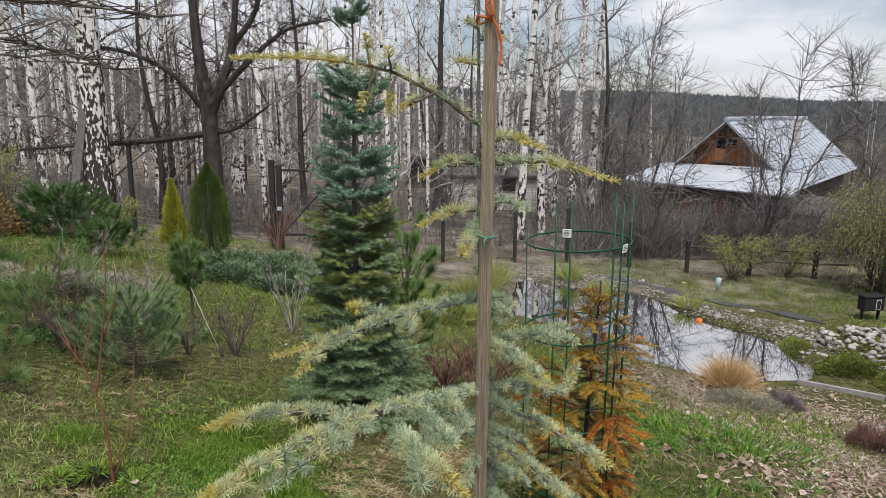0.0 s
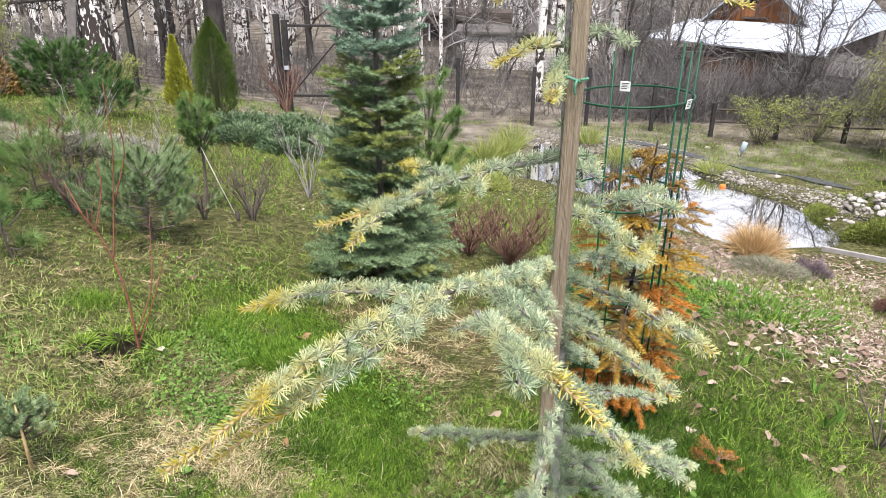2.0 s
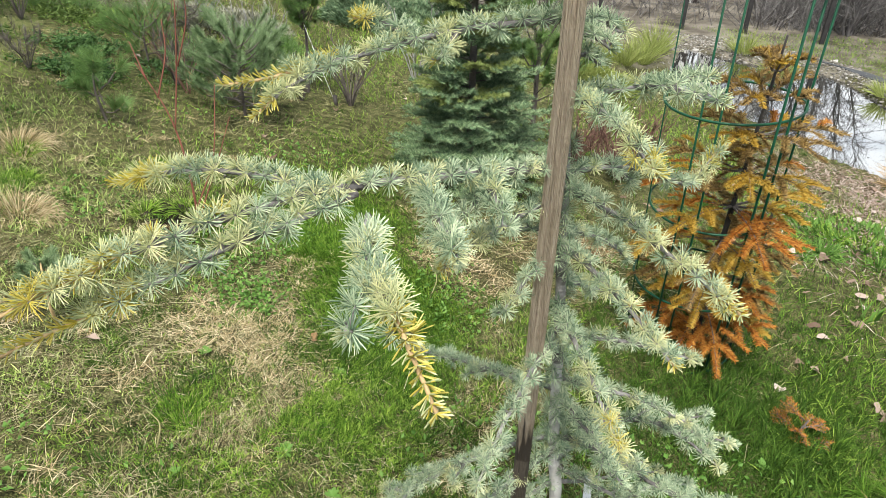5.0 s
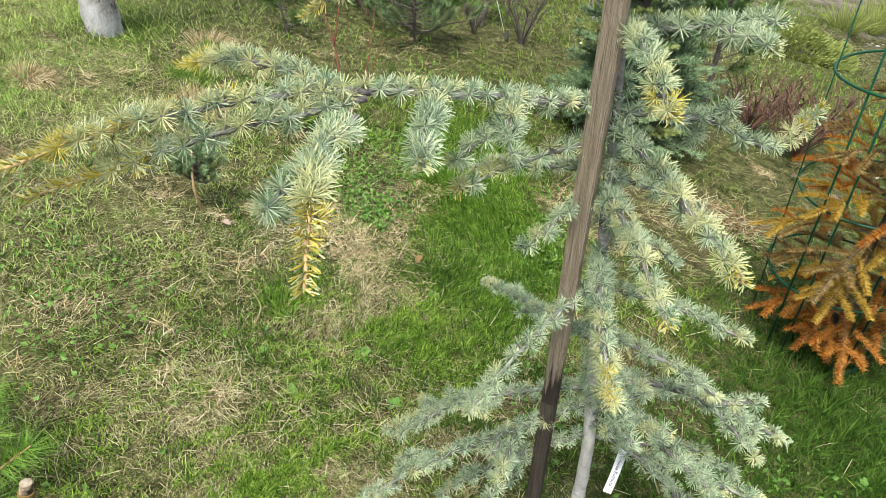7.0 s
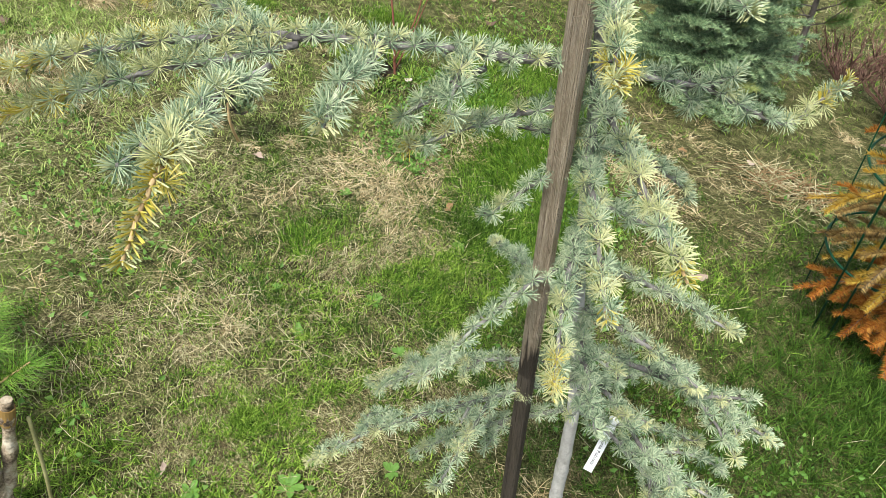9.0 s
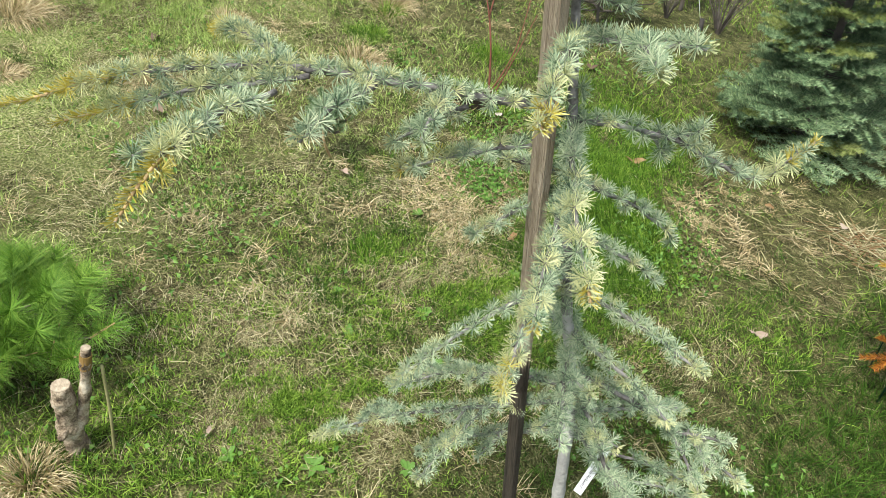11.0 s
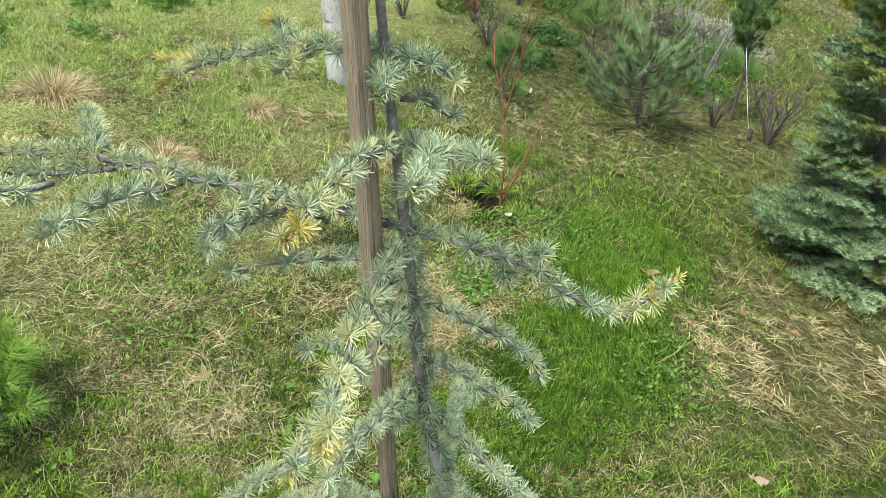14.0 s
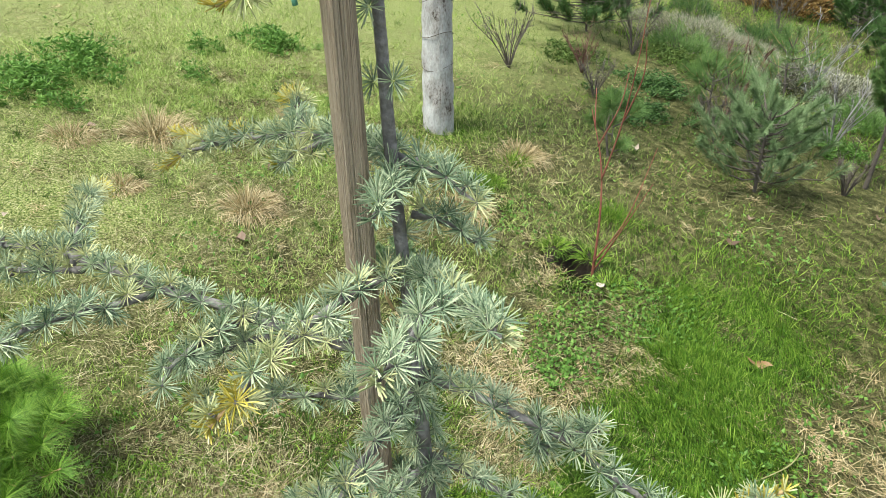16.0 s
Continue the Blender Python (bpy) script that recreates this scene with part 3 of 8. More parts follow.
def on_land(x, y, lift=0.0):
    return (x, y, float(land(x, y)) + lift)


# ---- ground, pond ----
def ground_sheet():
    """One sheet, fine near the path and ever coarser out to the horizon."""
    def ticks(a, b, step, far):
        inner = np.arange(a, b + step / 2, step)
        out, d, x = [], step, 0.0
        while x < far:
            d *= 1.16
            x += d
            out.append(x)
        out = np.array(out)
        return np.concatenate([(a - out)[::-1], inner, b + out])
    xs, ys = ticks(-5, 6, 0.075, 700), ticks(-0.5, 13, 0.075, 700)
    X, Y = np.meshgrid(xs, ys)
    Z = land(X, Y)
    near = np.exp(-(np.maximum(np.hypot(X, Y - 4) - 8, 0) / 4) ** 2)
    bump = 0.012 * np.sin(X * 5.1 + 2 * np.sin(Y * 2.3)) * np.sin(Y * 4.7 + X) + 0.008 * np.sin(X * 13 + Y * 7) * np.sin(Y * 11)
    dry = smooth_step(1.1, 1.3, pond_shape(X, Y))
    hole = 0.34 * np.exp(-(((X + 1.55) / 0.135) ** 2 + ((Y - 2.66) / 0.11) ** 2))
    Z = Z + bump * near * dry - hole
    v = np.stack([X, Y, Z], -1).reshape(-1, 3)
    ny, nx = X.shape
    i = np.arange(ny * nx).reshape(ny, nx)
    q = np.stack([i[:-1, :-1], i[:-1, 1:], i[1:, 1:], i[1:, :-1]], -1).reshape(-1, 4)
    g = Geo().add(v, q)
    return tagged(part("ground", g, GROUND, smooth=True), "sloping spring lawn of thin green grass and dry straw", "ground", kind="structure")


ground_sheet()


def pond_water():
    a = np.linspace(0, 2 * math.pi, 96, endpoint=False)
    rings = [np.array([[POND[0], POND[1], POND_Z]])]
    for k in np.linspace(0.12, 1, 10):
        rim = []
        for t in a:
            lo, hi = 0.1, 5.0
            for _ in range(22):
                mid = (lo + hi) / 2
                if pond_shape(POND[0] + mid * math.cos(t), POND[1] + mid * math.sin(t)) < 1.08:
                    lo = mid
                else:
                    hi = mid
            rim.append((POND[0] + lo * k * math.cos(t), POND[1] + lo * k * math.sin(t), POND_Z))
        rings.append(np.array(rim))
    v = np.vstack(rings)
    j = np.arange(96)
    h = (j + 1) % 96
    g = Geo().add(v, np.stack([np.zeros(96, int), 1 + j, 1 + h], 1))
    for r in range(9):
        b = 1 + 96 * r
        g.f.append(np.stack([b + j, b + 96 + j, b + 96 + h, b + h], 1))
        g.m.append(np.zeros(96, int))
    return tagged(part("water", g, WATER, smooth=True), "still dark pond water mirroring the pale sky and bare trees", "pond", kind="structure")


pond_water()


def pebble(size, seed, flat=0.6, fine=True):
    """An uneven rounded stone of 40 to 80 triangles."""
    r = np.random.default_rng(seed)
    bm = bmesh.new()
    bmesh.ops.create_icosphere(bm, subdivisions=2 if fine else 1, radius=1)
    ax = r.uniform(0.75, 1.25, 3)
    off = Vector(r.uniform(-9, 9, 3))
    v, f = [], []
    bm.verts.index_update()
    for p in bm.verts:
        k = 1 + 0.34 * noise.noise(p.co * 1.3 + off) + 0.12 * noise.noise(p.co * 3.7 + off)
        v.append((p.co.x * k * ax[0] * size, p.co.y * k * ax[1] * size, p.co.z * k * ax[2] * size * flat))
    f = [[p.index for p in q.verts] for q in bm.faces]
    bm.free()
    return np.array(v), np.array(f)


def gravel_rim():
    """Small stones strewn round the pond's far bank, in one mesh."""
    g = Geo()
    kinds = [pebble(1.0, s, 0.6, False) for s in range(6)]
    for _ in range(34000):
        x, y = rng.uniform(0.2, 6.2), rng.uniform(6.8, 13.0)
        s = pond_shape(x, y)
        if y < 8.3 and x < 5.0:
            continue
        side = (x - POND[0]) * 0.85 + (y - POND[1]) * 0.53
        if not (0.88 < s < 1.05 + (0.40 if side > 0 else 0.03)) or rng.random() > (0.95 if side > 0 else 0.10):
            continue
        v, f = kinds[rng.integers(6)]
        k = rng.uniform(0.007, 0.019) if rng.random() < 0.93 else rng.uniform(0.02, 0.034)
        g.add(v * k + np.array(on_land(x, y, 0.008)), f)
    return tagged(part("gravel", g, GRAVEL, smooth=True), "pale grey gravel along the pond bank", "gravel", kind="stuff")


gravel_rim()


def stone_heap():
    ob = thing("stone_heap", on_land(5.40, 8.25), "heap of pale rounded field stones beside the pond", "stones")
    pool = [Geo().add(*pebble(s, 40 + i, 0.65)).mesh("stone", [STONE], False) for i, s in enumerate((0.028, 0.034, 0.039, 0.045, 0.056, 0.025))]
    base = np.array(ob.location)
    for _ in range(480):
        x, y = rng.normal(0.15, 0.62), rng.normal(0, 0.55)
        r = math.hypot(x, y)
        if r > 1.25 or x < -0.72:
            continue
        z = float(land(base[0] + x, base[1] + y)) - base[2] + 0.34 * max(0, 1 - r / 1.2) + rng.uniform(-0.05, 0.03)
        s = new("stone", pool[rng.integers(6)])
        s.parent = ob
        s.matrix_basis = pose(x, y, z, rng.uniform(-25, 25), rng.uniform(-25, 25), rng.uniform(0, 360))
    return ob


stone_heap()


def bank_stone(x, y, size, seed):
    ob = part("stone", Geo().add(*pebble(size, seed, 0.6)), STONE, smooth=True)
    ob.matrix_basis = pose(*on_land(x, y, size * 0.2), 0, 0, seed * 40)
    return tagged(ob, "single pale stone lying on the pond bank", "stone", "stones on the pond bank")


for i, (bx, by, bs) in enumerate(((4.35, 8.0, 0.09), (4.5, 8.25, 0.07), (3.75, 9.85, 0.09), (3.5, 10.35, 0.11), (2.9, 11.3, 0.08), (1.2, 12.2, 0.07), (3.2, 12.0, 0.07), (3.9, 11.9, 0.06), (4.4, 10.2, 0.08), (4.9, 9.7, 0.07), (2.2, 12.3, 0.09), (4.0, 10.7, 0.06))):
    bank_stone(bx, by, bs * 0.65, i)


def liner_strip():
    """Edge of the pond liner that shows between gravel and turf on the far bank."""
    g = Geo()
    t = np.linspace(0, 1, 40)
    px, py = 2.6 + 2.6 * t, 12.15 - 2.55 * t + 0.1 * np.sin(t * 9)
    w = 0.065 + 0.045 * np.sin(t * 23)
    a = np.stack([px - 0.70 * w, py - 0.71 * w], 1)
    b = np.stack([px + 0.70 * w, py + 0.71 * w], 1)
    za, zb = land(a[:, 0], a[:, 1]) + 0.02, land(b[:, 0], b[:, 1]) + 0.025
    top = np.vstack([np.c_[a, za], np.c_[b, zb]])
    low = top - np.array([0, 0, 0.012])
    n = len(t)
    i = np.arange(n - 1)
    g.add(np.vstack([top, low]), np.vstack([np.stack([i, i + 1, n + i + 1, n + i], 1), np.stack([i, 2 * n + i, 2 * n + i + 1, i + 1], 1), np.stack([n + i, n + i + 1, 3 * n + i + 1, 3 * n + i], 1)]))
    return tagged(part("pond_liner", g, LINER), "strip of grey pond liner among gravel", "pond liner", kind="structure")


liner_strip()


def edging_board():
    """A grey board on edge between the turf and the pond bed."""
    ob = thing("edging_board", on_land(4.45, 6.88), "weathered grey board edging the turf by the pond", "edging")
    at = np.array(ob.location)
    ends = [np.array(on_land(x, y, 0.0)) - at for x, y in ((3.74, 7.34), (4.45, 6.88), (5.3, 6.36))]
    for a, b in zip(ends, ends[1:]):
        d = Vector(b - a)
        m = Matrix.Translation(a) @ d.to_track_quat("X", "Z").to_matrix().to_4x4()
        part("board", box(Geo(), (0.005, -0.016, -0.06), (d.length - 0.005, 0.016, 0.055), 0, m, 0.004), GREY_WOOD, ob)


edging_board()


def dug_hole():
    """A hollow with loose soil beside the dogwood; its black shade is in the soil colour."""
    r = np.random.default_rng(12)
    n = 26
    a = np.linspace(0, 2 * math.pi, n, endpoint=False)
    v, f = [(-1.55, 2.665, float(land(-1.55, 2.665)) - 0.22)], []
    for k, q in enumerate((0.4, 0.75, 1.0, 1.3)):
        for t in a:
            w = q * (1 + 0.12 * math.sin(3 * t + 1) + r.normal(0, 0.04))
            x, y = -1.55 + 0.12 * w * math.cos(t), 2.665 + 0.09 * w * math.sin(t)
            v.append((x, y, float(land(x, y)) + (-0.19, -0.12, -0.01, 0.006)[k]))
    f3 = [(0, 1 + i, 1 + (i + 1) % n) for i in range(n)]
    f4 = [(1 + k * n + i, 1 + (k + 1) * n + i, 1 + (k + 1) * n + (i + 1) % n, 1 + k * n + (i + 1) % n) for k in range(3) for i in range(n)]
    g = Geo().add(v, f4)
    g.f.append(np.array(f3))
    g.m.append(np.zeros(n, int))
    return tagged(part("dug_hole", g, SOIL), "hollow of bare soil beside the dogwood, its shade put into the dark colour", "hole", kind="structure")


dug_hole()


# ---- lawn ----
def patchy(x, y, scale, seed):
    """A smooth random field, 0 to 1."""
    r = np.random.default_rng(seed)
    out = np.zeros_like(x)
    for _ in range(9):
        a, p = r.uniform(0, 6.28), r.uniform(0, 6.28)
        k = r.uniform(0.5, 1.9) * scale
        out += np.sin(k * (x * math.cos(a) + y * math.sin(a)) + p)
    return np.clip(0.5 + out / 7.5, 0, 1)


LUSH = ((-0.97, 2.79, 0.16), (-0.62, 2.68, 0.17), (-0.38, 2.48, 0.16), (-0.85, 2.92, 0.14), (-0.72, 2.45, 0.2), (-0.48, 2.2, 0.2), (-0.36, 2.1, 0.18), (-1.1, 2.85, 0.15), (-0.79, 1.39, 0.1), (-2.95, 2.7, 0.35), (-3.6, 0.7, 0.5), (-4.2, 1.95, 0.6), (-4.7, 1.2, 0.7), (1.34, 3.83, 0.5), (1.2, 2.94, 0.4), (-2.25, 2.55, 0.10), (0.8, 2.25, 0.4), (1.3, 3.1, 0.5), (1.5, 4.0, 0.6), (1.85, 4.6, 0.5), (-0.5, 1.75, 0.12), (-0.32, 1.85, 0.12), (-0.62, 0.62, 0.2), (-2.9, 3.3, 0.3), (-1.2, 3.9, 0.3), (5.3, 10.5, 0.9), (-1.9, 3.05, 0.1), (-1.3, 3.3, 0.3), (-1.5, 4.2, 0.35), (-0.9, 1.75, 0.1), (-1.25, 3.05, 0.22), (-1.0, 3.35, 0.22), (-1.3, 3.45, 0.25), (-0.8, 3.1, 0.14))
BARE = ((2.6, 4.9, 1.0, 0.3), (3.4, 5.6, 1.0, 0.3), (-0.34, 3.07, 0.14, 0.8), (-0.05, 3.17, 0.2, 0.8), (-0.15, 3.5, 0.25, 0.8), (-0.48, 2.97, 0.12, 0.7), (-0.18, 2.92, 0.14, 0.7), (-1.26, 1.2, 0.14, 0.25), (-1.0, 1.28, 0.14, 0.25), (-0.78, 1.12, 0.12, 0.2), (-0.63, 0.92, 0.14, 0.3), (-1.45, 1.85, 0.14, 0.3), (-1.53, 2.49, 0.12, 0.6), (-2.1, 1.5, 0.2, 0.4), (-2.4, 2.1, 0.2, 0.4), (-1.8, 2.0, 0.15, 0.4), (-2.75, 1.1, 0.3, 0.5), (-2.6, 2.95, 0.2, 0.5))


def greenness(x, y):
    g = 0.75 * patchy(x, y, 2.4, 3) + 0.5 * patchy(x, y, 8, 5) - 0.22 + 0.12 * np.tanh((x + 0.6) / 0.8)
    for cx, cy, r in LUSH:
        g += 0.6 * np.exp(-((x - cx) ** 2 + (y - cy) ** 2) / (r * r))
    for cx, cy, r, k in BARE:
        g -= k * np.exp(-((x - cx) ** 2 + (y - cy) ** 2) / (r * r))
    return g


def scatter(n, cx, cy, spread, reach):
    """Places thinning out from a centre."""
    r = np.abs(rng.standard_cauchy(n * 2)) * spread
    a = rng.uniform(0, 2 * math.pi, n * 2)
    x, y = cx + r * np.cos(a), cy + r * np.sin(a)
    ok = (r < reach) & (pond_shape(x, y) > 1.12) & (y > -0.6)
    return x[ok][:n], y[ok][:n], r[ok][:n]


def lawn():
    sets = [scatter(210000, -0.5, 1.9, 1.15, 9), scatter(120000, -2.9, 1.7, 1.1, 5), scatter(110000, -0.5, 1.15, 0.5, 1.5), scatter(75000, 0.95, 2.45, 0.6, 1.7)]
    x, y = np.concatenate([s[0] for s in sets]), np.concatenate([s[1] for s in sets])
    r = np.hypot(x + 0.5, y - 1.6)
    keep = (np.hypot((x + 1.55) / 0.15, (y - 2.66) / 0.11) > 1) & (y > 0.1)
    x, y, r = x[keep], y[keep], r[keep]
    g = 0.36 + (greenness(x, y) - 0.36) * 0.6 + 0.5 * (patchy(x, y, 26, 51) - 0.5) + rng.normal(0, 0.22, len(x)) - 0.06 * ((x > 0.12) & (x < 0.8) & (y < 2.2)) - 0.10 * np.exp(-((x + 0.45) ** 2 + (y - 0.95) ** 2) / 0.25) + 0.22 * smooth_step(2.7, 3.5, y) * (x < -0.75)
    z = land(x, y) + 0.012 * np.sin(x * 5.1 + 2 * np.sin(y * 2.3)) * np.sin(y * 4.7 + x)
    base = np.stack([x, y, z], 1)
    green = g > 0.38 + 0.04 * (x < -1.5)
    # turf grows in small clumps with hollows between
    clump = patchy(x, y, 75, 81)
    stay = (rng.random(len(x)) < np.clip(clump * 2.2 - 0.25, 0.12, 1)) | ~green
    base, green, x, y, r, g, clump = (q[stay] for q in (base, green, x, y, r, g, clump))
    # dead blades lie combed in drifts
    drift = 9 * patchy(x, y, 1.6, 31) + 4 * patchy(x, y, 6, 32)
    a = np.where(green, rng.uniform(0, 6.28, len(x)), drift + rng.normal(0, 0.75, len(x)))
    far = 1 + 0.2 * np.maximum(0, r - 0.9)
    lush = np.clip((g - 0.55) * 2, 0, 1)
    lean = np.where(green, rng.uniform(0.1, 1.6, len(x)), rng.uniform(1.4, 7.0, len(x)))
    d = np.stack([np.cos(a) * lean, np.sin(a) * lean, np.ones_like(a)], 1)
    near = (0.55 + 0.45 * smooth_step(0.5, 1.4, r)) * (1 + 0.15 * (green & (x > 0.3)))
    ln = np.where(green, rng.uniform(0.016, 0.05, len(x)) * (1 + 0.5 * lush) * (0.6 + 0.8 * clump), rng.uniform(0.022, 0.085, len(x))) * near
    wd = np.where(green, 0.0020, 0.0012) * far * rng.uniform(0.6, 1.35, len(x))
    brown = ~green & (rng.random(len(x)) < np.where((x > 0.1) & (y < 3), 0.7, np.where((x > -0.75) & (y > 2.6), 0.6, 0.30)))
    light = green & (x + 0.6 * (patchy(x, y, 3, 63) - 0.5) + rng.normal(0, 0.15, len(x)) < -1.3 - 0.7 * np.maximum(0, y - 2.3)) & (y + 0.8 * patchy(x, y, 4, 64) + rng.normal(0, 0.15, len(x)) < 4.0)
    # bed side and upper bank take the blades that carry shade in their colour
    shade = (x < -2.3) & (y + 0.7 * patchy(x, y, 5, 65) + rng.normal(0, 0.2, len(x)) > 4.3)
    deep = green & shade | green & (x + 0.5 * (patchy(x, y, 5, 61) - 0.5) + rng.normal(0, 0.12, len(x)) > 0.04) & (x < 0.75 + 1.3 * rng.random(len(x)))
    for nm, sel, mt, lb in (("pale_grass", light, PALE_GRASS, "yellowish green thin grass of the upper lawn"), ("grass", green & ~deep & ~light, GRASS, "short green spring grass blades in patches"), ("deep_grass", deep, DEEP_GRASS, "darker green grass by the bed and on the bank, shade put into its colour"), ("dry_grass", ~green & ~brown, STRAW, "matted dry straw-coloured dead grass"), ("thatch", brown, THATCH, "short brown thatch of rotted grass under the blades")):
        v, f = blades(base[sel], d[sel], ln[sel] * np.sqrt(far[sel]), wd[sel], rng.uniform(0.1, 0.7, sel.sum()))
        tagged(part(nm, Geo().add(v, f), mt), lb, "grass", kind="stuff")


lawn()


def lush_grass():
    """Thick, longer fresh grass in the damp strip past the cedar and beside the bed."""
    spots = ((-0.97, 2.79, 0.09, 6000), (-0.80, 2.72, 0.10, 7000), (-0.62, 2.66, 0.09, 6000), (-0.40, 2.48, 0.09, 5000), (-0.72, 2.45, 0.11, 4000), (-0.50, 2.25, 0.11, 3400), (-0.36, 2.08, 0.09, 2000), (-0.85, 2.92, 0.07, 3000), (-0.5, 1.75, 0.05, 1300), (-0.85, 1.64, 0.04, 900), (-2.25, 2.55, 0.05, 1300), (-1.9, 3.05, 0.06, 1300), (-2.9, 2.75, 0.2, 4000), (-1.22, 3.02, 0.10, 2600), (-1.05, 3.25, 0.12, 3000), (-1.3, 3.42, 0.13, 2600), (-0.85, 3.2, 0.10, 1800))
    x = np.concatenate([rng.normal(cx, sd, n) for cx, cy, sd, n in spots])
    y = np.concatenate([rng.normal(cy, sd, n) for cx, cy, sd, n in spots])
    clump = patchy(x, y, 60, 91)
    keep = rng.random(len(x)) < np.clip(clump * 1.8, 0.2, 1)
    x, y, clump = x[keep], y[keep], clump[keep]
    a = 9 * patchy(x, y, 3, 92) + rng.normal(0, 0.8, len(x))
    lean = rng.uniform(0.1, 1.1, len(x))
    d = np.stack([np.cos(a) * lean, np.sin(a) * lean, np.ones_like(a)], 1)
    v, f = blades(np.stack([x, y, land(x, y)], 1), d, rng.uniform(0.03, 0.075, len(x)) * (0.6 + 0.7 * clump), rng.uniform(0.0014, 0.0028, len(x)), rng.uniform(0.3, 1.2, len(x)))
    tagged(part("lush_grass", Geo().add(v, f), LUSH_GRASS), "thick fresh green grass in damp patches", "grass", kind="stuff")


lush_grass()


def straw_strands():
    """Long bleached strands of last year's grass lying combed over the turf, in loose drifts."""
    n = 21000
    near = rng.random(n) < 0.55
    x = np.where(near, rng.normal(-0.95, 0.62, n), rng.normal(-2.5, 1.0, n))
    y = np.where(near, rng.normal(1.45, 0.55, n), rng.normal(2.0, 0.9, n))
    dry = patchy(x, y, 5, 101) + 0.5 * patchy(x, y, 17, 102) - 0.35 * np.clip(greenness(x, y) - 0.6, 0, 1)
    keep = (rng.random(n) < np.clip(dry * 1.2 - 0.3, 0.15, 1)) & (np.hypot((x + 1.55) / 0.2, (y - 2.66) / 0.16) > 1) & (y > 0.1)
    x, y = x[keep], y[keep]
    m = len(x)
    a = 7 * patchy(x, y, 2.2, 103) + 3 * patchy(x, y, 9, 104) + rng.normal(0, 1.0, m)
    rise = rng.uniform(0.05, 0.45, m)
    d = np.stack([np.cos(a), np.sin(a), rise], 1)
    p = np.stack([x, y, land(x, y) + rng.uniform(0.004, 0.022, m)], 1)
    v, f = blades(p, d, rng.uniform(0.03, 0.085, m), rng.uniform(0.0007, 0.0014, m), rng.uniform(0.3, 0.9, m))
    tagged(part("straw_strands", Geo().add(v, f), STRAW_TOP), "long bleached strands of dead grass over the turf", "grass", kind="stuff")


straw_strands()


def lawn_tufts():
    """Taller clumps of green and of bleached blades that break the lawn up."""
    n = 1900
    cx, cy, _ = scatter(n, -0.6, 2.1, 1.6, 7.5)
    kind = greenness(cx, cy) + rng.normal(0, 0.25, len(cx))
    per = 34
    x = np.repeat(cx, per) + rng.normal(0, 0.018, len(cx) * per)
    y = np.repeat(cy, per) + rng.normal(0, 0.014, len(cx) * per)
    k = np.repeat(kind, per)
    a = rng.uniform(0, 6.28, len(x))
    lean = np.where(k > 0.3, rng.uniform(0.1, 1.4, len(x)), rng.uniform(0.8, 3.5, len(x)))
    d = np.stack([np.cos(a) * lean, np.sin(a) * lean, np.ones_like(a)], 1)
    p = np.stack([x, y, land(x, y)], 1)
    size = np.repeat(rng.uniform(0.6, 1.25, len(cx)), per)
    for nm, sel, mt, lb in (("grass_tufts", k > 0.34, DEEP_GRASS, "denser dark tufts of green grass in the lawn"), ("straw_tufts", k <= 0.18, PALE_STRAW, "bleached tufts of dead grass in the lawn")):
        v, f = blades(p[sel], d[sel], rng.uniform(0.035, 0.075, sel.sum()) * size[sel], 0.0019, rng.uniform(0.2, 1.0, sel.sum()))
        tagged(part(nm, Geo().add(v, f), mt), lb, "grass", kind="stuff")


lawn_tufts()


def bank_turf():
    """Rougher, thinner turf on the banks round the pond and towards the fence."""
    n = 95000
    x, y = rng.uniform(-7, 8, n), rng.uniform(5.2, 13.6, n)
    x2, y2 = rng.normal(2.9, 0.9, 26000), rng.normal(5.3, 0.9, 26000)
    x, y = np.concatenate([x, x2]), np.concatenate([y, y2])
    ok = pond_shape(x, y) > 1.4
    x, y = x[ok], y[ok]
    g = patchy(x, y, 1.4, 21) + 0.35 * patchy(x, y, 4, 22) + rng.normal(0, 0.2, len(x)) - 0.02 * (y - 8)
    bed = (x > 1.2) & (y < 7.0)
    green = (g > np.where((x > 2.5) & (y > 8.8), 0.42, 0.6)) & ~(bed & (g < 0.95))
    a = rng.uniform(0, 6.28, len(x))
    lean = np.where(green, rng.uniform(0.1, 1.2, len(x)), rng.uniform(1.0, 4.0, len(x)))
    d = np.stack([np.cos(a) * lean, np.sin(a) * lean, np.ones_like(a)], 1)
    p = np.stack([x, y, land(x, y)], 1)
    for nm, sel, mt, lb in (("bank_grass", green, GRASS, "rough green turf on the pond banks"), ("bank_straw", ~green & ~bed, STRAW, "dry straw and dead stalks on the banks"), ("bed_straw", ~green & bed, DEAD_LEAF, "pinkish brown dead stalks on the planting bed")):
        v, f = blades(p[sel], d[sel], rng.uniform(0.04, 0.11, sel.sum()), rng.uniform(0.0025, 0.0055, sel.sum()), rng.uniform(0.1, 0.7, sel.sum()))
        tagged(part(nm, Geo().add(v, f), mt), lb, "grass", kind="stuff")


bank_turf()


